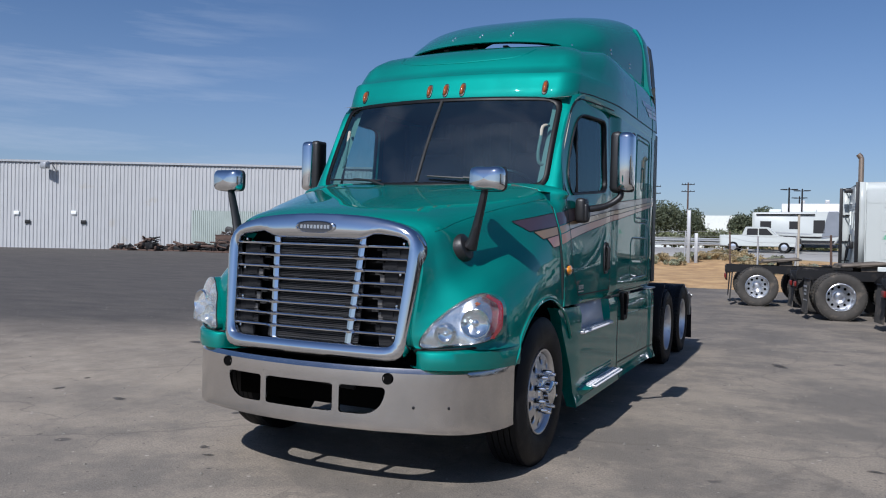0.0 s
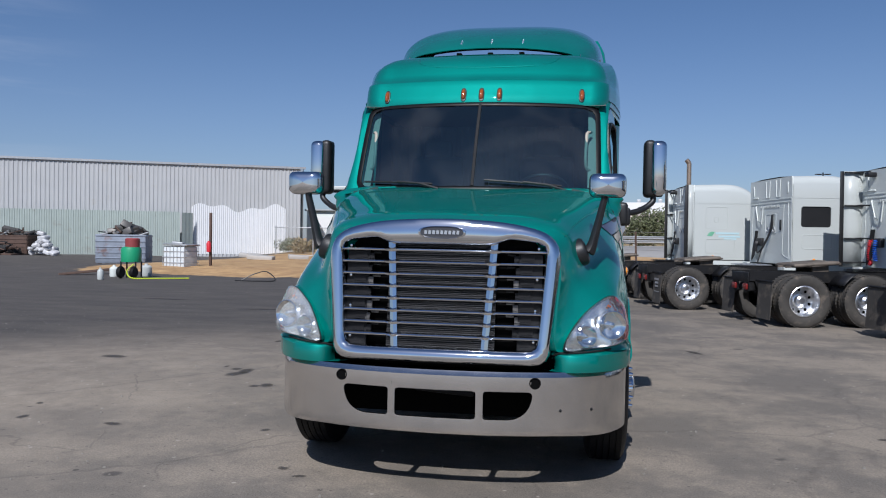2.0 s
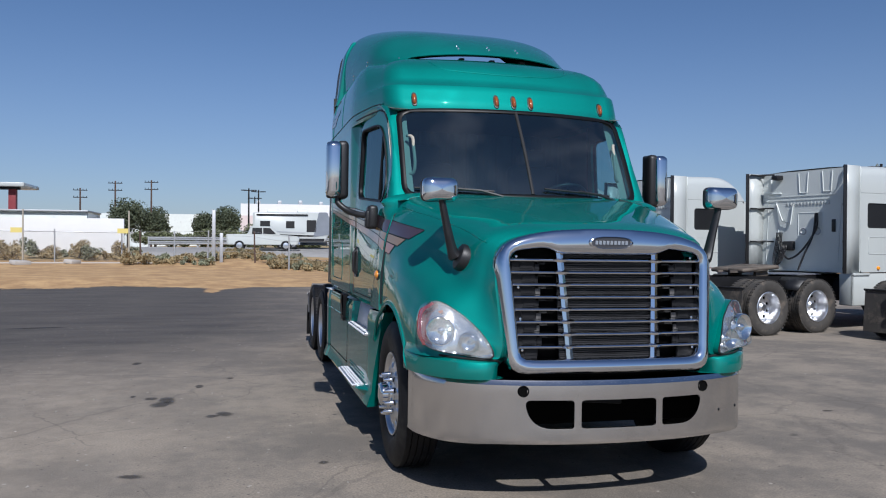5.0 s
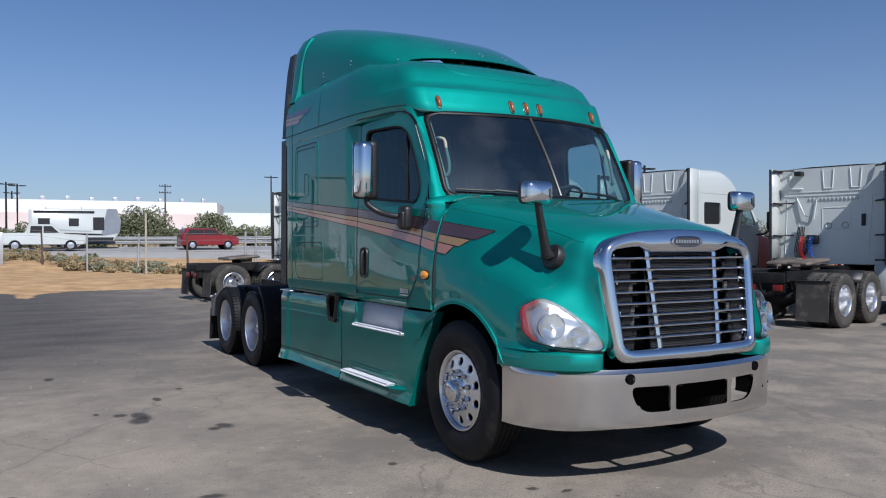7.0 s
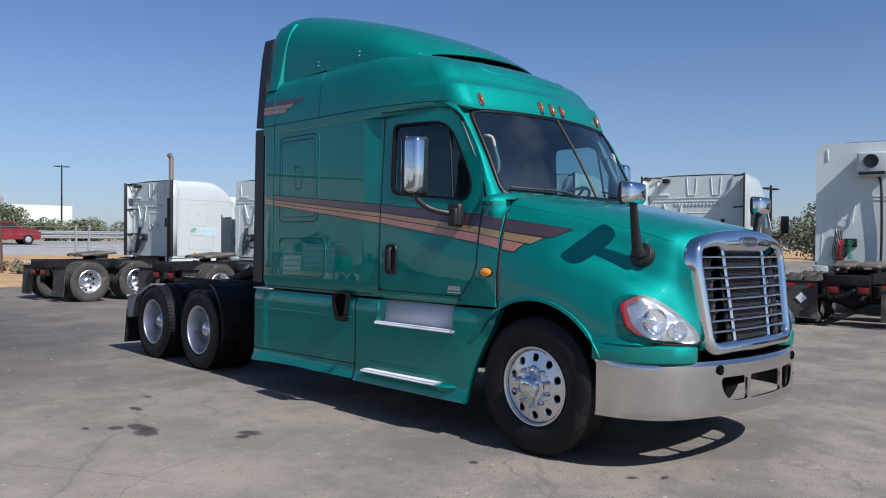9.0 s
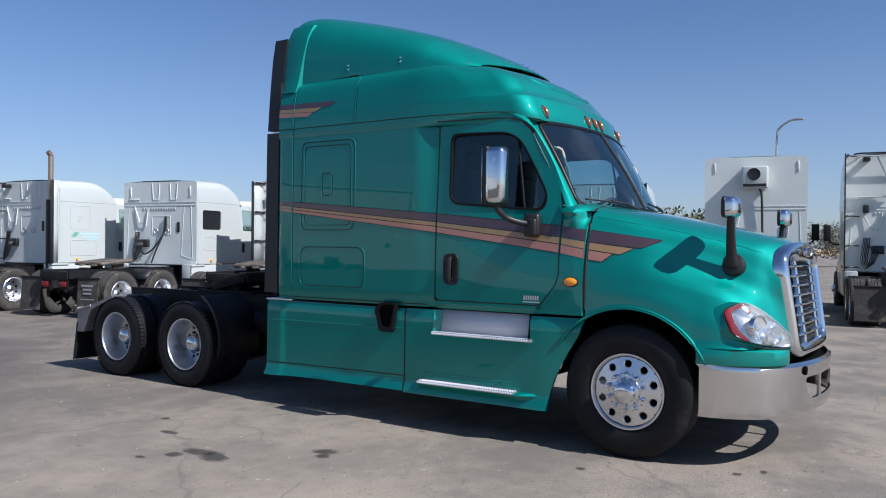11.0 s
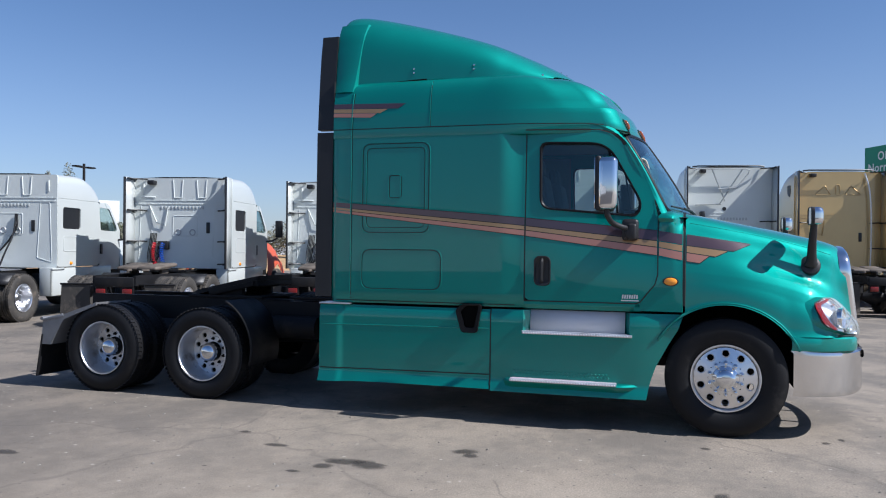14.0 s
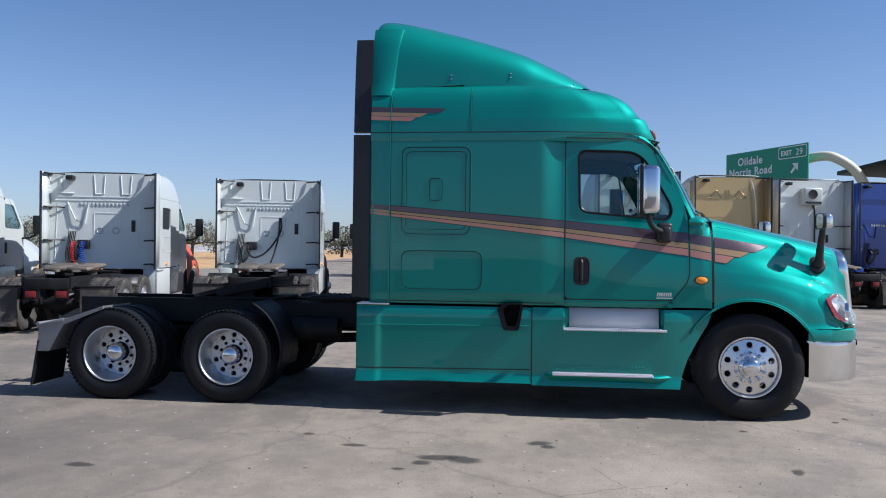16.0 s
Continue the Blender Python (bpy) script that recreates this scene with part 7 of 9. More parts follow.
    l.new(ramp(w.outputs[0], 8.0, 16.5), wx.inputs[0]), l.new(ramp(sep.outputs["X"], -3.5, 1.0, 0.92, 0.30), wx.inputs[1])
    lot = mix(wx.outputs[0], lot, mix(ramp(noise_of(1.6, 8, 0.65, (0.3, 1, 1)), 0.32, 0.7), (0.040, 0.036, 0.034), (0.080, 0.071, 0.062)))
    # pale grit and fine cracks
    lot = mix(ramp(noise_of(38, 2, 0.9), 0.66, 0.74, 0, 0.55), lot, (0.414, 0.367, 0.296))
    lot = mix(ramp(noise_of(24, 3, 0.8), 0.66, 0.72, 0, 0.5), lot, (0.081, 0.072, 0.063))
    # dark drips and pale crumbs
    for sc, rad, col_, k_ in ((2.4, 0.05, (0.052, 0.046, 0.043), 0.8), (0.8, 0.055, (0.065, 0.057, 0.053), 0.75), (4.5, 0.07, (0.449, 0.410, 0.356), 0.7), (9.0, 0.10, (0.052, 0.047, 0.044), 0.6)):
        sv, sa, sb = n.new("ShaderNodeTexVoronoi"), n.new("ShaderNodeTexNoise"), n.new("ShaderNodeMath")
        sv.inputs["Scale"].default_value = sc
        sa.inputs["Scale"].default_value, sa.inputs["Detail"].default_value = sc * 6, 3
        sb.operation = "MULTIPLY_ADD"
        sb.inputs[1].default_value = 0.14
        l.new(co.outputs["Object"], sv.inputs["Vector"]), l.new(co.outputs["Object"], sa.inputs["Vector"])
        l.new(sa.outputs[0], sb.inputs[0]), l.new(sv.outputs["Distance"], sb.inputs[2])
        lot = mix(ramp(sb.outputs[0], rad + 0.05, rad + 0.075, k_, 0.0), lot, col_)
    wn_, vo, ds = n.new("ShaderNodeTexNoise"), n.new("ShaderNodeTexVoronoi"), n.new("ShaderNodeMix")
    wn_.inputs["Scale"].default_value, wn_.inputs["Detail"].default_value = 1.3, 7
    l.new(co.outputs["Object"], wn_.inputs["Vector"])
    ds.data_type = "VECTOR"
    ds.inputs["Factor"].default_value = 0.35
    l.new(co.outputs["Object"], ds.inputs["A"]), l.new(wn_.outputs["Color"], ds.inputs["B"])
    vo.feature = "DISTANCE_TO_EDGE"
    vo.inputs["Scale"].default_value = 0.42
    l.new(ds.outputs["Result"], vo.inputs["Vector"])
    lot = mix(ramp(vo.outputs["Distance"], 0.002, 0.007, 0.26, 0.0), lot, (0.075, 0.065, 0.057))
    # broken net of hairline cracks
    v2, br = n.new("ShaderNodeTexVoronoi"), n.new("ShaderNodeMath")
    v2.feature = "DISTANCE_TO_EDGE"
    v2.inputs["Scale"].default_value = 1.15
    l.new(ds.outputs["Result"], v2.inputs["Vector"])
    br.operation = "MULTIPLY"
    l.new(ramp(v2.outputs["Distance"], 0.003, 0.010, 0.34, 0.0), br.inputs[0]), l.new(ramp(noise_of(0.6, 4), 0.50, 0.60), br.inputs[1])
    lot = mix(br.outputs[0], lot, (0.070, 0.061, 0.054))
    worn = n.new("ShaderNodeMix")
    worn.data_type, worn.blend_type = "RGBA", "MULTIPLY"
    worn.inputs["Factor"].default_value = 1.0
    worn.inputs["B"].default_value = (0.95, 0.95, 0.95, 1)
    l.new(lot, worn.inputs["A"])
    lot = worn.outputs["Result"]
    sand = mix(ramp(noise_of(1.1, 8, 0.65), 0.35, 0.68), (0.33, 0.20, 0.092), (0.52, 0.34, 0.16))
    sand = mix(ramp(noise_of(6, 6, 0.7), 0.55, 0.7, 0, 0.7), sand, (0.26, 0.17, 0.09))
    field = mix(ramp(noise_of(0.5, 8, 0.7), 0.42, 0.62), (0.36, 0.25, 0.12), (0.25, 0.20, 0.10))
    at = n.new("ShaderNodeVertexColor")
    at.layer_name = "zone"
    sp = n.new("ShaderNodeSeparateColor")
    l.new(at.outputs[0], sp.inputs[0])
    e = n.new("ShaderNodeMath")
    e.operation = "MULTIPLY_ADD"
    e.inputs[1].default_value = 0.5
    l.new(noise_of(3.0, 6, 0.6), e.inputs[0]), l.new(sp.outputs["Red"], e.inputs[2])
    col = mix(ramp(e.outputs[0], 0.70, 0.80), lot, sand)
    col = mix(ramp(sp.outputs["Green"], 0.3, 0.7), col, field)
    l.new(col, b.inputs["Base Color"])
    b.inputs["Roughness"].default_value = 0.82
    bp, bp2 = n.new("ShaderNodeBump"), n.new("ShaderNodeBump")
    bp.inputs["Strength"].default_value, bp.inputs["Distance"].default_value = 0.45, 0.012
    bp2.inputs["Strength"].default_value, bp2.inputs["Distance"].default_value = 0.35, 0.06
    l.new(noise_of(55, 4, 0.7), bp.inputs["Height"]), l.new(noise_of(1.2, 5), bp2.inputs["Height"])
    l.new(bp2.outputs[0], bp.inputs["Normal"]), l.new(bp.outputs[0], b.inputs["Normal"])
    return m


bm = B()
axis_x = [-4000, -1500, -600, -300, -180, -120] + list(np.arange(-90, -28, 3.0)) + list(np.arange(-28, 26, 0.75)) + list(np.arange(26, 90, 4.0)) + [120, 180, 300, 600, 1500, 4000]
axis_y = [-4000, -1500, -600, -200, -80, -40, -20, -10, 0, 10, 13, 16, 19] + list(np.arange(20, 32, 0.4)) + list(np.arange(32, 80, 1.5)) + [84, 92, 105, 130, 180, 260, 400, 700, 1500, 4500]
zone = bm.loops.layers.float_color.new("zone")
vs = sheet(bm, [[(x, y, ground_z(x, y)) for y in axis_y] for x in axis_x])
for f in bm.faces:
    for lp in f.loops:
        x, y, z = lp.vert.co
        edge = 25.2 - 0.5 * math.sin(x * 0.45) - 3.4 * math.exp(-((x + 3.15) / 0.55) ** 2)
        sand = sstep(edge - 0.9, edge + 0.9, y) * sstep(-21.5, -19.5, x) if y < 300 else 1.0
        lp[zone] = (sand * 0.72, sstep(46, 56, y) * sstep(-30, -20, x), 0, 1)
GROUND = ground_material()
solid("ground", bm, GROUND, "dusty worn asphalt lot with a sandy bank behind it", "ground", kind="structure", angle=180)

# loose pebbles and crumbs of asphalt on the lot
rs = np.random.RandomState(77)
vs_, fs_ = [], []
for k in range(2600):
    x, y = rs.uniform(-11, 7), rs.uniform(-3.5, 12)
    q = 0.004 + 0.012 * rs.uniform() ** 3
    i = len(vs_)
    a_ = rs.uniform(0, 6.28)
    for j in range(5):
        t_ = a_ + j * 1.2566
        e_ = q * rs.uniform(0.7, 1.3)
        vs_.append((x + e_ * math.cos(t_), y + e_ * math.sin(t_), 0.001))
    vs_.append((x + rs.normal() * q * 0.2, y + rs.normal() * q * 0.2, q * rs.uniform(0.6, 1.1)))
    fs_ += [(i + j, i + (j + 1) % 5, i + 5) for j in range(5)]
me = bpy.data.meshes.new("gravel")
me.from_pydata(vs_, [], fs_)
me.materials.append(mat("gravel_stone", (0.20, 0.185, 0.16), 0.85, 0.0, 0.7, 1.5))
tagged(new("gravel", me), "loose pebbles and crumbs scattered on the asphalt", "gravel", "", "stuff")


# ---- warehouse with ribbed metal cladding ----
def ribbed(bm, p0, p1, z0, z1, pitch=0.30, depth=0.045, off=0.0, top=None):
    """A ribbed metal sheet from p0 to p1; top gives an uneven upper edge."""
    p0, p1 = Vector((*p0, 0)), Vector((*p1, 0))
    d = (p1 - p0).normalized()
    nrm = Vector((d.y, -d.x, 0))
    n = int((p1 - p0).length / pitch)
    rows = []
    for k in range(n):
        for f, h in ((0.0, 0), (0.5, 0), (0.6, 1), (0.9, 1)):
            q = p0 + d * (k + f) * pitch + nrm * (h * depth + off)
            zt = top((k + f) / n) if top else z1
            rows.append([(q.x, q.y, z0), (q.x, q.y, zt)])
    sheet(bm, rows)


CLAD = mat("cladding_grey_white", (0.43, 0.437, 0.44), 0.45, 0.0, 0.06, 1.0, wear=0.06, wear_color=(0.40, 0.38, 0.34))
CLAD_WHITE = mat("cladding_fresh_white", (0.72, 0.73, 0.74), 0.5, 0.0, 0.04, 1.0)
SHEET_GREEN = mat("sheet_grey_green", (0.36, 0.41, 0.38), 0.5, 0.1, 0.10, 1.5, wear=0.15, wear_color=(0.28, 0.27, 0.23))
W0, W1 = (-100.0, 17.06), (-20.7, 56.2)
wdir = (Vector((*W1, 0)) - Vector((*W0, 0))).normalized()
wnorm = Vector((wdir.y, -wdir.x, 0))


def on_wall(x, out=0.0, z=0.0):
    t = (x - W0[0]) / (W1[0] - W0[0])
    q = Vector((x, W0[1] + (W1[1] - W0[1]) * t, z)) + wnorm * out
    return q


wh = thing("warehouse", "long warehouse clad in ribbed grey-white metal", "warehouse")
bm = B()
ribbed(bm, W0, W1, 0, 7.15)
part("front_wall", bm, CLAD, wh, "ribbed grey-white metal wall", 20)
bm = B()
ribbed(bm, on_wall(-28.4)[:2], on_wall(-21.9)[:2], 0.25, 4.1, off=0.012, top=lambda t: 3.9 + 0.22 * math.sin(t * 9) + 0.15 * math.sin(t * 23))
part("painted_area", bm, CLAD_WHITE, wh, "freshly painted white area", 20)
bm = B()
e0, e1 = on_wall(-100, 0.1, 7.15), on_wall(-20.6, 0.1, 7.15)
extrude_poly(bm, [(0, 0), (0.22, 0), (0.22, 0.16), (0, 0.16)], 0, 1, lambda a, b, h: tuple(e0.lerp(e1, h) - wnorm * a * 1.0 + Vector((0, 0, b - 0.04)) + wnorm * 0.06))
part("eave_trim", bm, GALV, wh)
bm = B()
c = on_wall(-20.7)
sheet(bm, [[(c.x - 16 * k, c.y - 0.05 + 31 * k, z) for z in (0, 7.15)] for k in (0, 1)])
part("end_wall", bm, CLAD, wh)
bm = B()
sheet(bm, [[(*(Vector((x, y)) + Vector((-16, 31)) * k), 6.9) for x, y in (W0, W1)] for k in (0.01, 1)])
part("flat_roof", bm, GALV, wh)
lt = new("wall_lamp")
lt.parent = wh
bm = B()
b0 = on_wall(-52.3, 0.1, 6.2)
tube(bm, [b0, b0 + wnorm * 0.5 + Vector((-0.3, 0, 0.75)), b0 + wnorm * 0.9 + Vector((-0.6, 0, 0.9))], 0.05, 8)
box(bm, b0 + wnorm * 1.0 + Vector((-0.8, 0, 0.6)), (0.7, 0.5, 0.5), 0.1)
part("lamp_head", bm, GALV, lt)
for x, z, m in ((-55.2, 3.0, SIGN_WHITE), (-54.4, 2.3, BLACK), (-51.1, 3.1, SIGN_WHITE), (-50.4, 2.35, BLACK)):
    bm = B()
    box(bm, on_wall(x, 0.10, z), (0.42, 0.06, 0.3), 0.01, (0, 0, 26))
    part("wall_box", bm, m, wh)

# low grey-green sheet fence before the warehouse
bm = B()
f0, f1 = on_wall(-42.3, 1.4), on_wall(-29.0, 1.4)
ribbed(bm, f0[:2], f1[:2], 0, 3.45, 0.16, 0.03)
f2 = on_wall(-28.2, 0.4)
ribbed(bm, f1[:2], f2[:2], 0, 3.4, 0.4, 0.01)
solid("sheet_fence", bm, SHEET_GREEN, "grey-green ribbed metal sheet fence by the warehouse", "fence", angle=20)

# ---- yard clutter ----
def scrap_pile(at, size, seed, label, material=RUST):
    r = random.Random(seed)
    t = thing("scrap_pile", label, "scrap pile", "scrap along the warehouse", at)
    bm = B()
    for k in range(3):
        box(bm, (-size[0] * 0.3 + k * size[0] * 0.3, 0, 0.06), (size[0] * 0.28, size[1], 0.12), 0.01)
    part("pallet", bm, RUST, t)
    for k in range(26):
        u, v = r.uniform(-1, 1), r.uniform(-1, 1)
        h = max(0.15, size[2] * (1 - 0.7 * abs(u)) * r.uniform(0.3, 1.0))
        bm = B()
        L = r.uniform(0.4, 1.1) * size[0] * 0.3
        a = r.uniform(0, math.pi)
        p = Vector((u * size[0] * 0.42, v * size[1] * 0.4, h))
        d = Vector((math.cos(a) * L, math.sin(a) * L * 0.4, r.uniform(-0.15, 0.15)))
        tube(bm, [p - d, p + d], r.uniform(0.03, 0.10), 6)
        part("scrap_bar", bm, r.choice((RUST, CHASSIS, RUST)), t)
    bm = B()
    for k in range(12):
        u = r.uniform(-0.8, 0.8)
        box(bm, (u * size[0] * 0.45, r.uniform(-0.3, 0.3) * size[1], 0.12 + size[2] * 0.3 * (1 - abs(u))), (r.uniform(0.3, 0.8), r.uniform(0.3, 0.6), r.uniform(0.2, 0.5) * size[2]), 0.03, (r.uniform(-20, 20), r.uniform(-20, 20), r.uniform(0, 90)))
    part("scrap_mass", bm, CHASSIS, t, kind="stuff")


scrap_pile((-45.9, 41.5, 0.19), (2.2, 1.2, 0.6), 1, "low pile of rusty scrap on pallets")
scrap_pile((-44.0, 42.3, 0.19), (2.2, 1.2, 1.25), 2, "pile of rusty parts on pallets")
scrap_pile((-42.2, 43.2, 0.19), (2.0, 1.2, 0.75), 3, "low pile of dark scrap iron")
scrap_pile((-40.3, 44.0, 0.19), (3.0, 1.3, 1.1), 4, "pile of dark scrap iron by the fence")
scrap_pile((-37.6, 43.4, 0.19), (2.8, 1.3, 1.1), 5, "dark scrap heap before a rusty bin")


def metal_bin(at, size, turn, m, label, load=True, seed=0):
    r = random.Random(seed)
    t = thing("scrap_bin", label, "scrap bin", "", at, turn)
    L, D, H = size
    for sx, sy, w in ((0, -1, L), (0, 1, L), (-1, 0, D), (1, 0, D)):
        bm = B()
        box(bm, (sx * L / 2, sy * D / 2, H / 2 + 0.12), (w if sx == 0 else 0.05, w if sy == 0 else 0.05, H), 0.01)
        wall_ = part("bin_side", bm, m, t)
        n = 5
        for k in range(n):
            z = 0.2 + H * (k + 0.5) / n
            bm = B()
            box(bm, (sx * (L / 2 + 0.03), sy * (D / 2 + 0.03), z), (w if sx == 0 else 0.05, w if sy == 0 else 0.05, 0.06), 0.008)
            part("rib", bm, m, wall_)
    bm = B()
    box(bm, (0, 0, 0.10), (L, D, 0.06))
    for k in (-1, 1):
        box(bm, (k * L * 0.35, 0, 0.04), (0.12, D, 0.08))
    part("bin_floor", bm, m, t)
    if load:
        for k in range(22):
            u, v = r.uniform(-1, 1), r.uniform(-1, 1)
            p = Vector((u * L * 0.4, v * D * 0.35, H + 0.1 + 0.8 * H * 0.5 * (1 - abs(u)) * r.uniform(0.2, 1)))
            d = Vector((r.uniform(-1, 1), r.uniform(-0.6, 0.6), r.uniform(-0.3, 0.3))) * L * 0.28
            bm = B()
            tube(bm, [p - d, p + d], r.uniform(0.03, 0.07), 6)
            part("scrap_bar", bm, r.choice((GALV, RUST, CHASSIS)), t)
        bm = B()
        for k in range(18):
            u = r.uniform(-0.4, 0.4)
            box(bm, (u * L, r.uniform(-0.3, 0.3) * D, H + r.uniform(0, 0.75) * (1 - 1.6 * abs(u))), (r.uniform(0.3, 0.9), r.uniform(0.2, 0.5), r.uniform(0.08, 0.4)), 0.03, (r.uniform(-30, 30), r.uniform(-30, 30), r.uniform(0, 90)))
        part("scrap_mass", bm, SHUTTER_METAL, t, kind="stuff")
    return t


metal_bin((-37.8, 45.2, 0.19), (2.7, 2.0, 1.25), 4, RUST, "rusty steel bin loaded with scrap", True, 7)
metal_bin((-24.5, 36.8, 0), (2.6, 2.1, 1.55), 20, mat("bin_grey", (0.24, 0.27, 0.32), 0.6, 0.3, 0.25, 4, wear=0.4, wear_color=(0.16, 0.07, 0.045)), "grey and rust steel bin heaped with scrap metal", True, 8)
# stacked white sacks
SACK = mat("sack_plastic", (0.50, 0.50, 0.51), 0.35, 0.0, 0.4, 5, 0.6, 12)
sk = thing("sack_pile", "pyramid of white sacks on a pallet", "sack pile", "", (-34.8, 43.9, 0.19))
r = random.Random(5)
for lvl in range(6):
    for k in range(6 - lvl):
        bm = B()
        box(bm, ((k - (5 - lvl) / 2) * 0.34 + r.uniform(-0.10, 0.10), r.uniform(-0.25, 0.25), 0.18 + lvl * 0.26), (r.uniform(0.36, 0.52), 0.6, r.uniform(0.22, 0.30)), 0.09, (r.uniform(-16, 16), r.uniform(-22, 22), r.uniform(-30, 30)), 3)
        part("sack", bm, SACK, sk)
# caged white tank
ibc = thing("ibc_tote", "caged white plastic tank with a grey lid", "tank", "", (-16.75, 28.6, 0), -10)
bm = B()
box(bm, (0, 0, 0.66), (1.14, 0.95, 0.98), 0.07, (0, 0, 0), 3)
part("tank_body", bm, mat("tank_plastic", (0.62, 0.66, 0.68), 0.5, 0.0, 0.06, 3), ibc)
for k in range(7):
    for sy in (-0.5, 0.5):
        bm = B()
        tube(bm, [(-0.57 + k * 0.19, sy, 0.14), (-0.57 + k * 0.19, sy, 1.2)], 0.012, 6)
        part("cage_bar", bm, GALV, ibc)
for k in range(5):
    bm = B()
    z = 0.18 + k * 0.25
    tube(bm, [(-0.6, -0.5, z), (0.6, -0.5, z), (0.6, 0.5, z), (-0.6, 0.5, z), (-0.6, -0.5, z)], 0.014, 6)
    part("cage_ring", bm, GALV, ibc)
bm = B()
box(bm, (0, 0, 0.07), (1.2, 1.0, 0.13), 0.01)
part("pallet", bm, CHASSIS, ibc)
bm = B()
box(bm, (0.05, 0, 1.24), (1.25, 1.05, 0.05), 0.01, (0, 2, 3))
box(bm, (-0.2, 0.1, 1.30), (0.5, 0.4, 0.12), 0.03, (0, 6, 20))
part("lid", bm, GALV, ibc)
# green and red drum on a black stand
dr = thing("spray_drum", "green drum with a red lid on a black stand", "drum", "", (-15.7, 22.8, 0), 0)
bm = B()
lathe(bm, [(0, 0.62), (0.36, 0.62), (0.37, 0.66), (0.37, 1.06), (0.34, 1.16), (0.22, 1.20), (0, 1.20)], (0, 0, 0), "z", 24)
part("drum_body", bm, mat("drum_green", (0.02, 0.30, 0.14), 0.45, 0.0, 0.1, 5), dr)
bm = B()
lathe(bm, [(0.26, 1.18), (0.27, 1.48), (0.22, 1.52), (0, 1.52)], (0.05, 0, 0), "z", 20)
part("drum_lid", bm, mat("drum_red", (0.26, 0.05, 0.05), 0.5, 0.0, 0.1, 5), dr)
for x, y in ((-0.3, -0.2), (0.3, -0.2), (-0.3, 0.2), (0.3, 0.2)):
    bm = B()
    tube(bm, [(x, y, 0), (x, y, 0.64)], 0.03, 6)
    part("leg", bm, BLACK, dr)
bm = B()
tube(bm, curve_pts([(0.25, -0.25, 0.55), (0.1, -0.45, 0.3), (0.35, -0.6, 0.05), (0.9, -0.4, 0.03), (1.3, -0.2, 0.03), (2.2, 0.3, 0.03)], 24), 0.025, 6)
part("hose", bm, mat("hose_lime", (0.45, 0.55, 0.03), 0.5), dr, "lime green hose")
for x in (-0.25, 0.28):
    bm = B()
    lathe(bm, [(0, 0.08), (0.2, 0.07), (0.24, 0.0), (0.2, -0.07), (0, -0.08)], (x, -0.3, 0.24), "x", 20)
    part("wheel", bm, RUBBER, dr)
for at, r_, h, m, lab in (((-16.2, 21.6), 0.11, 0.38, WHITE, "small white gas bottle on the asphalt"), ((-16.9, 23.6), 0.17, 0.40, WHITE_PANEL, "small grey-white bucket on the asphalt"), ((-16.0, 24.4), 0.22, 0.45, WHITE, "white plastic bucket beside the drum")):
    bm = B()
    lathe(bm, [(0, 0), (r_ * 0.9, 0), (r_, 0.05), (r_, h * 0.8), (r_ * 0.7, h * 0.95), (r_ * 0.35, h), (r_ * 0.3, h + 0.06), (0, h + 0.06)], (0, 0, 0), "z", 20)
    solid("bucket", bm, m, lab, "bucket", "", at=(*at, 0))
bm = B()
box(bm, (0, 0, 0.08), (2.2, 0.25, 0.10), 0.02, (0, -6, 25))
solid("timber", bm, RUST, "dark timber lying on the asphalt", "timber", at=(-18.6, 24.5, 0.06))
# red-brown pole with a red box
rp = thing("steel_post", "rusty steel post with a red extinguisher", "post", "", (-15.6, 29.2, 0))
bm = B()
box(bm, (0, 0, 1.35), (0.11, 0.11, 2.7), 0.008)
part("pole", bm, RUST, rp)
bm = B()
lathe(bm, [(0, 0.9), (0.1, 0.92), (0.11, 1.3), (0.05, 1.4), (0, 1.42)], (-0.02, -0.14, 0), "z", 14)
part("extinguisher", bm, HOSE_RED, rp)
for k, (x, y) in enumerate(((-17.6, 40), (-20, 44), (-16, 42), (-14.5, 45), (-12.0, 46.2))):
    bm = B()
    box(bm, (0, 0, 0.12), (1.6 - 0.2 * k, 0.6, 0.26), 0.05, (4, 3, 15 * k))
    solid("concrete_slab", bm, CONCRETE, "broken concrete slab on the dirt", "slab", "rubble on the bank", at=(x, y, ground_z(x, y)))
bm = B()
tube(bm, curve_pts([(0, 0, 0.02), (0.4, 0.2, 0.25), (0.9, 0.2, 0.35), (1.3, 0, 0.05), (0.6, -0.2, 0.02), (-0.2, -0.1, 0.02)], 30), 0.02, 6)
solid("cable", bm, BLACK, "black cable loop lying at the asphalt's edge", "cable", at=(-11.2, 22.6, 0))

# ---- white wall and buildings beside the warehouse ----
bm = B()
box(bm, (-16.5, 62.2, 1.75), (10.4, 0.3, 3.5), 0.01)
solid("boundary_wall", bm, mat("block_wall", (0.66, 0.66, 0.65), 0.8, 0.0, 0.05, 1, 0.2, 20), "plain white painted block wall", "wall", kind="structure")
lb = thing("low_building", "low white building with a flat canopy and red column", "building", "", (-19, 68, 0))
bm = B()
box(bm, (0.0, 0, 2.05), (9.0, 6, 4.1), 0.02)
part("wall", bm, WHITE_PANEL, lb)
bm = B()
box(bm, (0.0, -0.1, 4.15), (9.2, 6.4, 0.14), 0.02)
part("roof_edge", bm, GALV, lb)
bm = B()
box(bm, (-2.6, 0, 6.25), (4.6, 5, 0.32), 0.05)
part("canopy", bm, WHITE, lb)
bm = B()
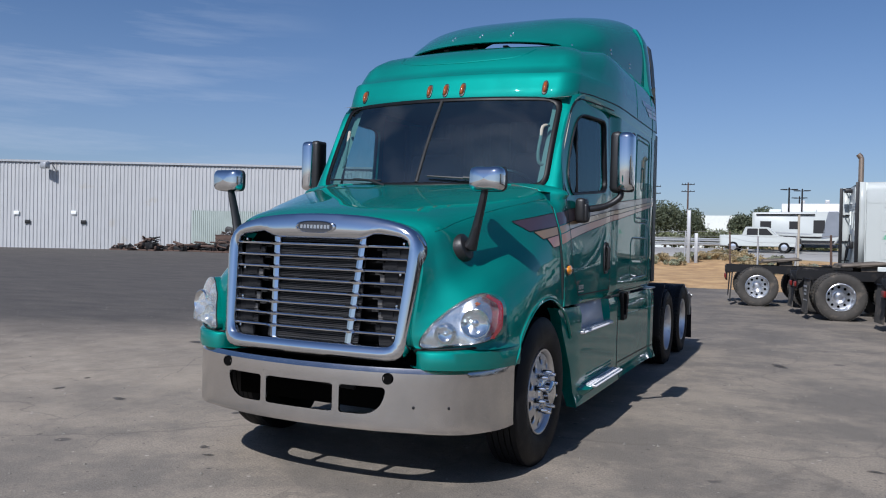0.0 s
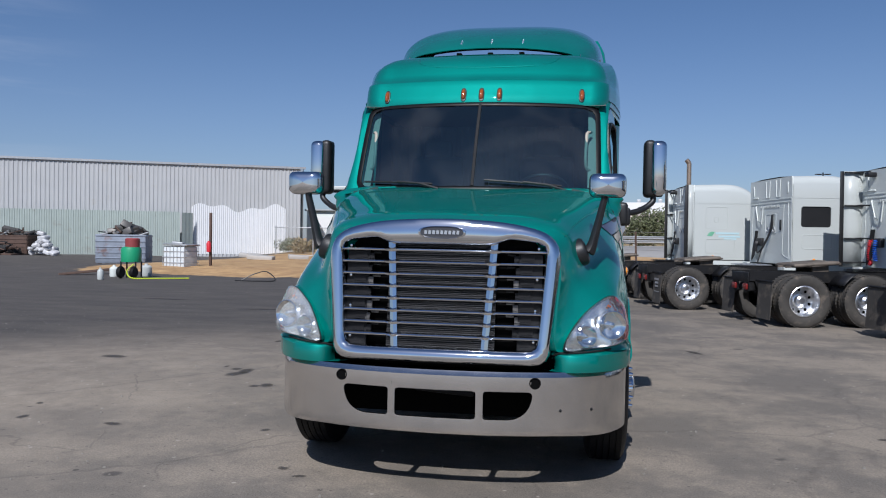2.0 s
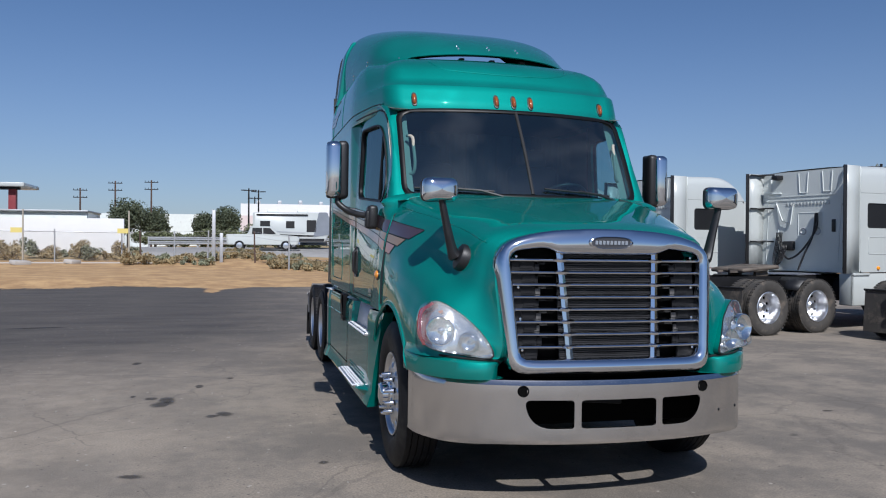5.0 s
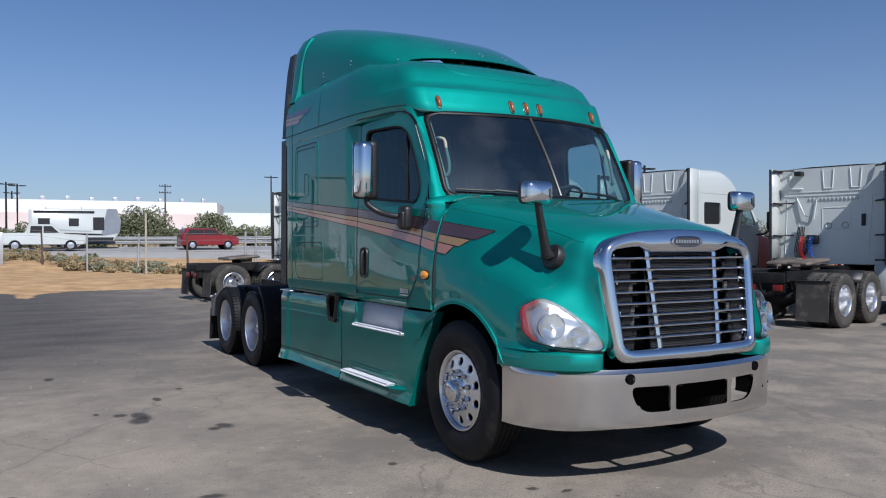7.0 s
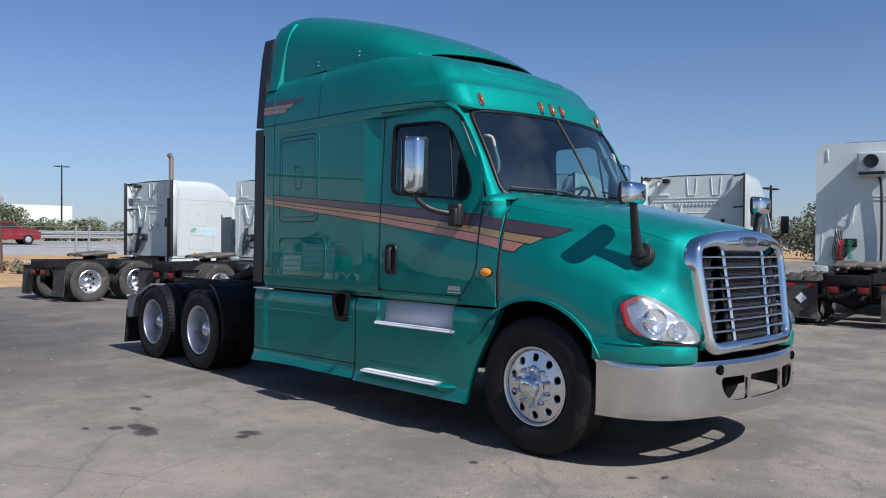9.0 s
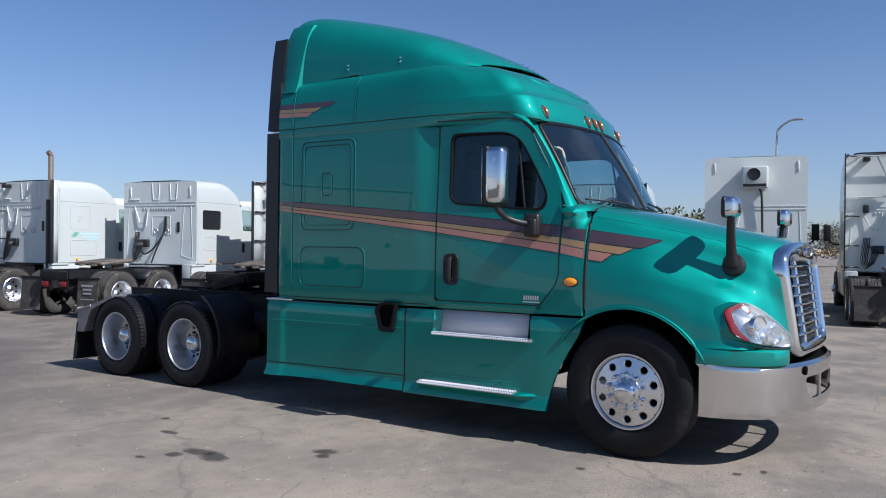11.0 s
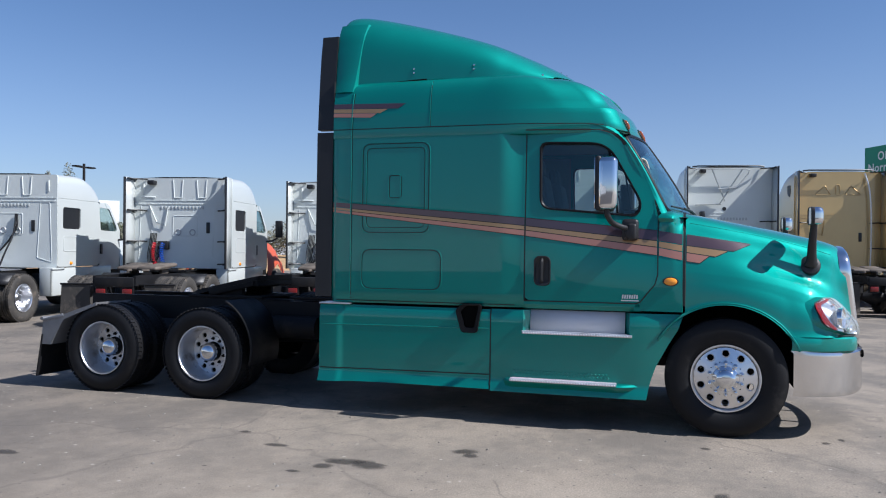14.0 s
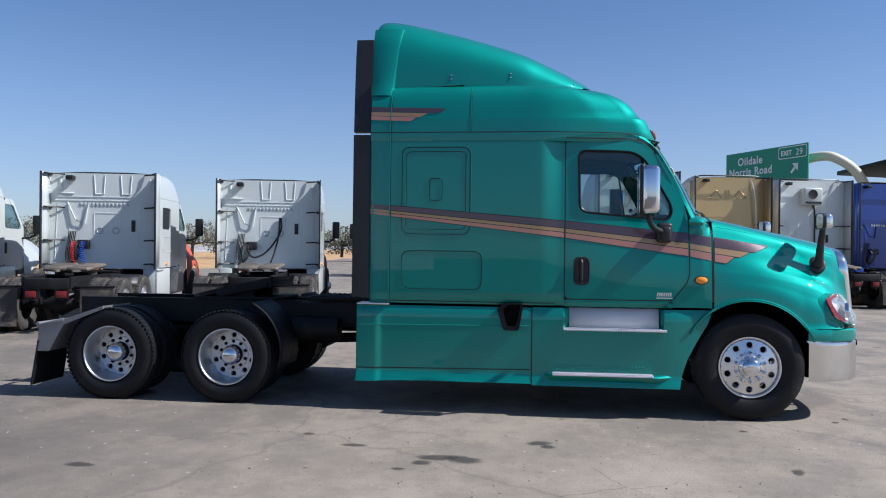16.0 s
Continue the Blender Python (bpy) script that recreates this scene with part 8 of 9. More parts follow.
box(bm, (-2.6, -1.5, 5.98), (3.6, 0.3, 0.24))
part("beam", bm, BLACK, lb)
bm = B()
box(bm, (-1.35, -1.5, 4.95), (0.55, 0.55, 1.9), 0.02)
part("column", bm, mat("red_column", (0.20, 0.03, 0.035), 0.6), lb, "dark red column")

# ---- fences ----
def chain_fence(x0, x1, y0, y1, xs, h=2.35):
    t = thing("chain_link_fence", "galvanised chain-link fence with a top rail", "fence", "", (0, 0, 0))
    ly = lambda x: y0 + (y1 - y0) * (x - x0) / (x1 - x0)
    for x in xs:
        bm = B()
        tube(bm, [(x, ly(x), ground_z(x, ly(x)) - 0.1), (x, ly(x), h + 0.1)], 0.045, 8)
        part("post", bm, GALV, t)
    bm = B()
    tube(bm, [(x0, ly(x0), h), (x1, ly(x1), h - 0.1)], 0.035, 8)
    part("top_rail", bm, GALV, t)
    bm = B()
    n = int((x1 - x0) / 0.16)
    for k in range(-12, n):
        for sgn in (1, -1):
            a, b = x0 + k * 0.16, x0 + k * 0.16 + 2.0
            za, zb = (0.3, h) if sgn > 0 else (h, 0.3)
            if a < x0:
                za, a = za + (zb - za) * (x0 - a) / 2.0, x0
            if b > x1:
                zb, b = za + (zb - za) * (x1 - a) / (b - a), x1
            tube(bm, [(a, ly(a), za), (b, ly(b), zb)], 0.004, 3, False)
    part("wire_mesh", bm, GALV, t, kind="stuff")


chain_fence(-20.3, -8.9, 49.0, 48.6, (-20.2, -17.4, -13.5, -9.6))
for x, h, m, y in ((-15.0, 3.5, BEIGE, 47.6), (-9.05, 3.5, BEIGE, 47.6), (2.35, 3.2, BEIGE, 36.0)):
    p = thing("marker_post", "slim pale post beside the fence", "post", "marker posts", (x, y, ground_z(x, y)))
    bm = B()
    tube(bm, [(0, 0, -0.1), (0, 0, h - 0.3)], 0.05, 8)
    part("pole", bm, m, p)
    if x < 0:
        bm = B()
        box(bm, (-0.35, -0.06, 1.95), (0.62, 0.02, 0.3))
        part("plate", bm, mat("yellow_plate", (0.62, 0.52, 0.16), 0.6), p)
p = thing("utility_post", "galvanised square post with bolt holes", "post", "", (-3.98, 46.4, 0.16))
bm = B()
box(bm, (0, 0, 1.7), (0.2, 0.2, 3.6), 0.01)
for k in range(14):
    box(bm, (-0.12, -0.03, 0.4 + k * 0.24), (0.06, 0.05, 0.05))
part("pole", bm, GALV, p)
bm = B()
box(bm, (0.45, 0, 1.1), (0.2, 0.1, 2.0), 0.01)
part("stub", bm, GALV, p)
def fence_y(x):
    """The field fence runs along the bank, then turns towards the lot."""
    return float(np.interp(x, [-9, -2.6, -1.5, 0.3, 2.2, 3.7, 5.2, 6.4], [48, 47.6, 46.0, 41.2, 37.4, 33.2, 28.9, 24.8]))


for k, x in enumerate((-8.4, -6.4, -4.4, -1.5, 0.3, 2.2, 3.7, 5.15, 5.35, 6.3)):
    y = fence_y(x)
    bm = B()
    tube(bm, [(0, 0, -0.1), (0.03 * (k % 3 - 1), 0, 1.0), (0.06 * (k % 3 - 1), 0, 1.95)], 0.05, 7, True, [0.055, 0.05, 0.045])
    solid("fence_post", bm, RUST if k % 3 == 0 else GALV, "weathered fence post on the sandy bank", "post", "fence posts along the field", at=(x, y, ground_z(x, y)))
bm = B()
for zz in (0.6, 1.1, 1.6, 1.9):
    tube(bm, [(x, fence_y(x), ground_z(x, fence_y(x)) + zz) for x in np.linspace(-8.4, 6.3, 30)], 0.007, 4)
solid("fence_wire", bm, GALV, "strands of fence wire between posts", "wire", kind="stuff")
bm = B()
box(bm, (-11.4, 46.9, 0.30), (13.2, 0.2, 0.26), 0.02)
solid("kerb", bm, CONCRETE, "pale concrete kerb at the foot of the fence", "kerb", kind="structure")

# ---- road, guard rail and what lies beyond ----
ROAD_Z = lambda y: float(np.interp(y, [48, 57, 66], [0.60, 0.95, 1.27]))
bm = B()
near_edge = lambda x: float(np.interp(x, [-10, 0, 6, 12], [57.0, 55.0, 50.5, 48.0]))
sheet(bm, [[(x, y, z) for y, z in ((near_edge(x) - 1.2, ROAD_Z(near_edge(x)) - 0.42), (near_edge(x), ROAD_Z(near_edge(x))), (57.5, 0.97), (66, 1.27), (66.8, 0.9))] for x in [*np.arange(-10.5, 14, 1.5), *np.arange(16, 420, 12)]])
solid("road", bm, mat("road_asphalt", (0.30, 0.29, 0.275), 0.85, 0.0, 0.14, 1.2, 0.1, 40), "pale grey asphalt road on a low embankment", "road", kind="structure")
bm = B()
for y in (49.4, 57.0, 64.8):
    sheet(bm, [[(x, y + d, ROAD_Z(y + d) + 0.006) for d in (-0.09, 0.09)] for x in (-10.5 if y > 58 else 11.0, 420)])
solid("road_line", bm, SIGN_WHITE, "white painted road lines", "line", kind="structure")
gr = thing("guard_rail", "steel guard rail with two beams along the road", "guard rail")
for z in (1.62, 1.98):
    bm = B()
    extrude_poly(bm, [(-0.05, -0.14), (0.03, -0.07), (-0.05, 0), (0.03, 0.07), (-0.05, 0.14), (-0.08, 0.14), (-0.08, -0.14)], 0, 1, lambda a, b, h: (-10 + 300 * h, 67.0 - a, z + b))
    part("beam", bm, GALV, gr)
for k in range(75):
    bm = B()
    box(bm, (-10 + k * 4.0, 67.2, 1.55), (0.16, 0.16, 1.2))
    part("post", bm, GALV, gr)


def leaf_cloud(name, blobs, n, size, material, label, category, at=(0, 0, 0), seed=0, group="", trunk=None, kind=""):
    """A plant of many small leaves scattered over overlapping clumps."""
    r = np.random.RandomState(seed)
    bl = np.array(blobs, dtype=float)
    w = bl[:, 3] ** 2
    pick = bl[r.choice(len(bl), size=n, p=w / w.sum())]
    unit = lambda v: v / np.linalg.norm(v, axis=1)[:, None]
    d = unit(r.normal(size=(n, 3)))
    p = pick[:, :3] + d * (pick[:, 3] * r.uniform(0.45, 1.08, n) ** 0.6)[:, None] * np.array((1, 1, 0.85))
    p[:, 2] = np.where(p[:, 2] < 0.02, 0.02 + np.abs(r.normal(size=n)) * 0.1, p[:, 2])
    u = unit(r.normal(size=(n, 3)))
    v = unit(np.cross(u, r.normal(size=(n, 3))))
    s = (size * r.uniform(0.5, 1.3, n))[:, None]
    vs = np.stack([p - u * s, p + v * s * 0.45, p + u * s, p - v * s * 0.45], 1).reshape(-1, 3).tolist()
    fs = [(4 * k, 4 * k + 1, 4 * k + 2, 4 * k + 3) for k in range(n)]
    me = bpy.data.meshes.new(name)
    me.from_pydata(vs, [], fs)
    me.materials.append(material)
    if trunk is None:
        ob = new(name, me)
        ob.location = at
        return tagged(ob, label, category, group, kind)
    t = thing(name, label, category, group, at)
    o = new("crown", me)
    o.parent = t
    bm = B()
    h = trunk
    tube(bm, [(0, 0, -0.1), (0.05, 0, h * 0.5), (0, 0.05, h)], 0.2, 8, True, [0.028 * h + 0.12, 0.02 * h + 0.1, 0.1])
    for b in blobs[:6]:
        tube(bm, [(0.03, 0, h * 0.55), (b[0] * 0.5, b[1] * 0.5, (h * 0.6 + b[2]) / 2), (b[0] * 0.8, b[1] * 0.8, b[2])], 0.06, 5, True, [0.09, 0.06, 0.03])
    part("trunk", bm, mat("bark", (0.10, 0.075, 0.055), 0.9, 0.0, 0.3, 6), t)
    return t


def leaf_mat(name, c):
    m = mat(name, c, 0.7, 0.0, 0.45, 0.9)
    return m


LEAF = leaf_mat("leaf_dusty_green", (0.125, 0.14, 0.068))
LEAF_DARK = leaf_mat("leaf_dark_green", (0.065, 0.08, 0.042))
DRY = leaf_mat("dry_scrub", (0.30, 0.235, 0.125))
SAGE = leaf_mat("sage_scrub", (0.21, 0.22, 0.145))


def clump(w, d, h, n, seed):
    r = random.Random(seed)
    out = []
    for k in range(n):
        R = h * r.uniform(0.22, 0.42)
        out.append((r.uniform(-w / 2 + R, w / 2 - R) if w > 2 * R else 0, r.uniform(-d / 2, d / 2), r.uniform(R * 0.7, max(R, h - R)), R))
    return out


# oleander hedge beyond the road
hedge = [(-9.0, 6, 1.7), (-4.5, 5, 2.0), (-0.2, 6.0, 2.6), (3.4, 3.5, 1.7), (7.6, 6.2, 4.1), (10.6, 3.0, 2.0), (13.4, 5.2, 3.5), (17.3, 5.0, 2.3), (21.0, 5.5, 2.6), (25.5, 6, 2.4), (30, 6, 2.7), (35.5, 7, 2.6), (42, 8, 2.9), (49, 8, 3.2), (57, 9, 3.0), (66, 10, 3.4), (76, 11, 3.6)]
for k, (x, w, h) in enumerate(hedge):
    leaf_cloud("shrub", clump(w, 2.4, h, 20, 30 + k), int(1500 + 620 * w * max(1.0, h / 2.5)), 0.13, LEAF, "dusty green oleander shrub behind the guard rail", "shrub", (x, 70.0 + (k % 3) * 0.6, 1.1), 60 + k, "hedge beyond the road")
# tumbleweed and dry scrub by the fence
for k in range(30):
    r = random.Random(400 + k)
    x = -20.5 + k * 0.56 + r.uniform(-0.3, 0.3)
    y = 51.5 + r.uniform(-1.5, 5) if x < -9 else r.uniform(44.5, 47.0)
    h = r.uniform(0.5, 1.5) if x < -9 else r.uniform(0.35, 0.8)
    leaf_cloud("scrub", clump(r.uniform(1.0, 2.4), 1.2, h, 7, k), 620, 0.10, SAGE if k % 4 == 0 else DRY, "dry scrub on the sandy field", "scrub", (x, y, ground_z(x, y)), 500 + k, "scrub along the fence", kind="stuff")
for k in range(80):
    r = random.Random(900 + k)
    x = -5 + k * 0.18 + r.uniform(-0.5, 0.5)
    y = fence_y(x) + r.uniform(-0.5, 8.0)
    leaf_cloud("scrub", clump(r.uniform(0.7, 1.9), 1.0, r.uniform(0.25, 0.75), 7, 50 + k), 620, 0.075, SAGE if k % 3 == 0 else DRY, "low dry scrub on the field", "scrub", (x, y, ground_z(x, y)), 700 + k, "scrub on the field", kind="stuff")

# far trees
for k, (x, y, h, w) in enumerate(((-22.5, 150, 9.5, 7), (-18.0, 152, 8.0, 6), (-9.0, 150, 7.0, 4.5), (-5.2, 150, 8.5, 5), (40, 66, 5.0, 5), (34, 10.5, 4.6, 5))):
    leaf_cloud("tree", clump(w, w * 0.7, h * 0.75, 16, 200 + k) if h < 6.5 else [(a, b, c + h * 0.22, R) for a, b, c, R in clump(w, w * 0.8, h * 0.8, 18, 200 + k)], 5200, 0.12 if y < 100 else 0.26, LEAF_DARK if y > 90 else LEAF, "far tree with a dusty dark crown", "tree", (x, y, 0.6), 250 + k, "far trees", trunk=h * 0.6)

# hazy row of low trees behind the parked tractors, and three tall pointed ones
# leaf colour greyed and lightened: distance haze painted in
LEAF_FAR = leaf_mat("leaf_far_hazy", (0.165, 0.165, 0.115))
for k, (y, h, w) in enumerate(((66, 4.4, 7), (60, 4.6, 7), (53, 4.2, 8), (46, 4.4, 7), (39, 4.1, 8), (31, 4.3, 8), (23, 3.9, 8), (15, 4.2, 8), (6, 4.0, 8))):
    leaf_cloud("tree", clump(w * 0.6, w, h * 0.95, 26, 320 + k), 5200, 0.13, LEAF_FAR, "low hazy tree behind the parked tractors", "tree", (70, y, 0.5), 340 + k, "low trees behind the row", trunk=h * 0.5)
for k, (y, h, w) in enumerate(((80.2, 9.9, 0.9), (76.2, 10.2, 1.3), (73.0, 11.0, 2.0))):
    r = random.Random(70 + k)
    cone = []
    for j in range(30):
        z = 1.6 + (h - 2.0) * j / 29
        q = w * (1.15 - j / 29) + 0.12
        cone.append((r.uniform(-0.5, 0.5) * q, r.uniform(-0.6, 0.6) * q, z, q * r.uniform(0.55, 0.9)))
    leaf_cloud("tree", cone, 7000, 0.13, LEAF_FAR, "tall pointed hazy conifer far off", "tree", (70, y, 0.5), 380 + k, "pointed far trees", trunk=h * 0.8)

# far industrial building
fb = thing("industrial_building", "long low white industrial building with pale pink band", "building", "", (0, 0, 0))
bm = B()
extrude_poly(bm, [(-2.6, 160), (37, 160), (43, 178), (43, 210), (-2.6, 210)], 0, 9.6)
part("wall", bm, mat("far_wall", (0.70, 0.70, 0.70), 0.8, 0.0, 0.03, 0.2), fb)
bm = B()
extrude_poly(bm, [(-2.7, 159.9), (37.05, 159.9), (43.1, 177.9), (43.1, 180), (-2.7, 161)], 4.2, 7.2)
part("band", bm, mat("far_band", (0.62, 0.52, 0.49), 0.8, 0.0, 0.04, 0.2), fb)
bm = B()
extrude_poly(bm, [(43.2, 182), (58, 182), (58, 205), (43.2, 205)], 0, 8.4)
part("wing", bm, WHITE_PANEL, fb)
bm = B()
extrude_poly(bm, [(-2.6, 156), (30, 156), (30, 160), (-2.6, 160)], 3.6, 4.1)
part("awning", bm, GALV, fb)
for k in range(9):
    bm = B()
    box(bm, (1 + k * 4.3, 165, 10.0 + 0.1 * (k % 3)), (0.8, 0.8, 0.9), 0.05)
    part("roof_vent", bm, GALV, fb)
for k in range(7):
    bm = B()
    box(bm, (4 + k * 5.0, 159.75, 1.9), (3.4, 0.1, 3.4))
    part("dock_door", bm, GALV, fb)
wb = thing("distant_building", "distant low white building on the skyline", "building", "", (0, 0, 0))
bm = B()
extrude_poly(bm, [(62, 120), (100, 90), (112, 108), (74, 140)], 0, 8.6)
part("wall", bm, WHITE_PANEL, wb)
bm = B()
extrude_poly(bm, [(-40, 210), (-12, 210), (-12, 240), (-40, 240)], 0, 9.0)
part("wing", bm, WHITE_PANEL, wb)

# poles and lamps
def pole(x, y, h, arms, kind_, z=0.6):
    t = thing("utility_pole" if kind_ == "utility" else "street_lamp", "tall wooden utility pole with cross arms" if kind_ == "utility" else "tall dark lamp post with twin flat heads", "pole" if kind_ == "utility" else "lamp", kind_ + " poles", (x, y, z))
    bm = B()
    tube(bm, [(0, 0, 0), (0, 0, h)], 0.16, 8, True, [0.2, 0.13])
    part("pole", bm, RUST if kind_ == "utility" else CHASSIS, t)
    for k in range(arms):
        bm = B()
        zz = h - 0.4 - 1.3 * k
        w = 2.4 if kind_ == "utility" else 2.0
        box(bm, (0, 0, zz), (w, 0.12, 0.14))
        for u in (-0.45, -0.2, 0.2, 0.45) if kind_ == "utility" else ():
            tube(bm, [(u * w, 0, zz), (u * w, 0, zz + 0.28)], 0.05, 6)
        if kind_ == "lamp":
            for u in (-1, 1):
                box(bm, (u * w * 0.45, 0, zz + 0.05), (1.1, 0.6, 0.16), 0.04)
        part("cross_arm", bm, CHASSIS, t)


for x, y, h in ((-30.6, 150, 10.8), (-24.7, 150, 12.2), (-18.5, 150, 12.5), (26.8, 160, 12.5)):
    pole(x, y, h, 2 if h > 8 else 1, "utility")
for x, y, h in ((0.9, 160, 11.8), (48.4, 160, 15.0), (-1.1, 150, 11.4), (0.3, 170, 11.0), (60, 62, 9.4), (76.6, 33.1, 7.0)):
    pole(x, y, h, 1, "lamp")
sl = thing("street_lamp", "slim grey street lamp with a curved arm", "lamp", "", (60, 11.9, 0))
bm = B()
tube(bm, curve_pts([(0, 0, 0), (0, 0, 5), (0, 0, 10.3), (0, -0.25, 11.2), (0, -1.0, 11.7), (0, -1.5, 11.75)], 24), 0.08, 8)
part("pole", bm, GALV, sl)
bm = B()
box(bm, (0, -1.6, 11.75), (0.3, 0.7, 0.14), 0.04)
part("head", bm, GALV, sl)

# ---- exit sign on its curved mast ----
sg = thing("road_sign", "green freeway exit sign with white lettering", "sign", "", (32.0, -10.14, 0))
a = Vector((5.6, 2.64, 0))
sd = a.normalized()
sn = Vector((-sd.y, sd.x, 0)) * 1.0
sn = sn if sn.x < 0 else -sn
SL, ST, SB = a.length, 7.07, 4.45


def spt(u, z, out=0.0):
    q = sd * (SL - u) + sn * out
    return (q.x, q.y, z)


def sign_plate(bm, u0, u1, z0, z1, out, r=0.12):
    vs_ = [bm.verts.new(spt(u, z, out)) for u, z in rounded([(u0, z0), (u1, z0), (u1, z1), (u0, z1)], r, 4)]
    bm.faces.new(vs_)


bm = B()
extrude_poly(bm, [(0, SB), (SL, SB), (SL, ST), (0, ST)], 0, 0.06, lambda u, z, h: spt(u, z, h))
part("panel", bm, SIGN_GREEN, sg)
bm = B()
sign_plate(bm, SL - 2.05, SL - 0.06, ST - 0.68, ST - 0.06, 0.066)
part("exit_border", bm, SIGN_WHITE, sg)
bm = B()
sign_plate(bm, SL - 2.01, SL - 0.10, ST - 0.64, ST - 0.10, 0.070)
part("exit_field", bm, SIGN_GREEN, sg)


def lettering(text, u, z, size, space=1.0, bold=0.012):
    cu = bpy.data.curves.new("text", "FONT")
    cu.body, cu.size, cu.space_character, cu.extrude, cu.offset = text, size, space, 0.004, bold
    o = new("lettering", cu)
    me = bpy.data.meshes.new_from_object(o)
    bpy.data.objects.remove(o)
    me.materials.append(SIGN_WHITE)
    ob = new("lettering", me)
    ob.parent = sg
    e1 = -sd
    m = Matrix((e1, Vector((0, 0, 1)), sn)).transposed().to_4x4()
    m.translation = spt(u, z, 0.076)
    ob.matrix_basis = m
    tagged(ob, "white letters " + text)


lettering("Oildale", 1.0, ST - 0.72, 0.60, 1.12)
lettering("Norris Road", 0.28, ST - 1.30, 0.60, 1.12)
lettering("EXIT", SL - 1.85, ST - 0.50, 0.34, 1.1)
lettering("29", SL - 0.82, ST - 0.54, 0.46, 1.1, 0.0)
bm = B()
AU, AZ = SL - 0.92, ST - 1.22
for q in ([(-0.26, -0.16), (-0.16, -0.26), (0.10, 0.0), (0.0, 0.10)], [(-0.14, 0.26), (0.26, -0.14), (0.26, 0.26)]):
    bm.faces.new([bm.verts.new(spt(AU + u, AZ + z, 0.072)) for u, z in q])
part("arrow", bm, SIGN_WHITE, sg, "white arrow")
bm = B()
tube(bm, curve_pts([(1.20, -0.25, 6.35), (0.62, -0.62, 6.42), (0.16, -1.2, 6.35), (0, -2.1, 5.75), (0, -2.7, 4.8), (0, -3.05, 3.4), (0, -3.1, 0)], 40), 0.24, 14)
part("mast", bm, mat("mast_cream", (0.62, 0.60, 0.45), 0.5, 0.0, 0.05, 2), sg, "cream curved steel mast", 60)
cn = thing("canopy", "dark flat canopy roof on steel posts", "canopy", "", (33, -16.5, 0))
bm = B()
box(bm, (0, 0, 5.7), (6, 7.2, 0.22), 0.03, (3, 0, 0))
part("roof", bm, CHASSIS, cn)
for x, y in ((-2.5, 2.4), (2.5, 2.4), (-2.5, -3), (2.5, -3)):
    bm = B()
    tube(bm, [(x, y, 0), (x, y, 5.6)], 0.1, 8)
    part("post", bm, GALV, cn)

# oil stains and a chalky scrape on the lot
def stain_material():
    """Soaked-in oil with a soft uneven rim."""
    m = mat("oil_stain", (0.05, 0.046, 0.042), 0.65, 0.0, 0.3, 9)
    n, l = m.node_tree.nodes, m.node_tree.links
    co, ns, ad, ln_, mr = n.new("ShaderNodeTexCoord"), n.new("ShaderNodeTexNoise"), n.new("ShaderNodeVectorMath"), n.new("ShaderNodeVectorMath"), n.new("ShaderNodeMapRange")
    ad.operation, ln_.operation = "SUBTRACT", "LENGTH"
    fl_ = n.new("ShaderNodeVectorMath")
    fl_.operation = "MULTIPLY"
    fl_.inputs[1].default_value = (1, 1, 0)
    ad.inputs[1].default_value = (0.5, 0.5, 0.0)
    l.new(co.outputs["Generated"], fl_.inputs[0]), l.new(fl_.outputs[0], ad.inputs[0]), l.new(ad.outputs[0], ln_.inputs[0])
    ns.inputs["Scale"].default_value, ns.inputs["Detail"].default_value = 14, 6
    l.new(co.outputs["Object"], ns.inputs["Vector"])
    s_ = n.new("ShaderNodeMath")
    s_.operation = "MULTIPLY_ADD"
    s_.inputs[1].default_value = 0.3
    l.new(ns.outputs[0], s_.inputs[0]), l.new(ln_.outputs["Value"], s_.inputs[2])
    mr.interpolation_type = "SMOOTHSTEP"
    for k, v in zip((1, 2, 3, 4), (0.34, 0.66, 0.60, 0.0)):
        mr.inputs[k].default_value = v
    l.new(s_.outputs[0], mr.inputs[0]), l.new(mr.outputs[0], n["Principled BSDF"].inputs["Alpha"])
    return m


OIL = stain_material()


def stain(x, y, rx, ry, turn, seed, m=OIL, label="dark oil stain on the asphalt"):
    r = random.Random(seed)
    ph = [r.uniform(0, 6.28) for _ in range(4)]
    pts = []
    for k in range(40):
        a_ = 2 * math.pi * k / 40
        f = 1 + 0.18 * math.sin(2 * a_ + ph[0]) + 0.14 * math.sin(3 * a_ + ph[1]) + 0.10 * math.sin(5 * a_ + ph[2]) + 0.07 * math.sin(9 * a_ + ph[3])
        pts.append((1.25 * rx * f * math.cos(a_), 1.25 * ry * f * math.sin(a_)))
    bm_ = B()
    bm_.faces.new([bm_.verts.new((p, q, 0)) for p, q in pts])
    solid("oil_stain", bm_, m, label, "stain", "stains on the lot", at=(x, y, 0.004), turn=turn)


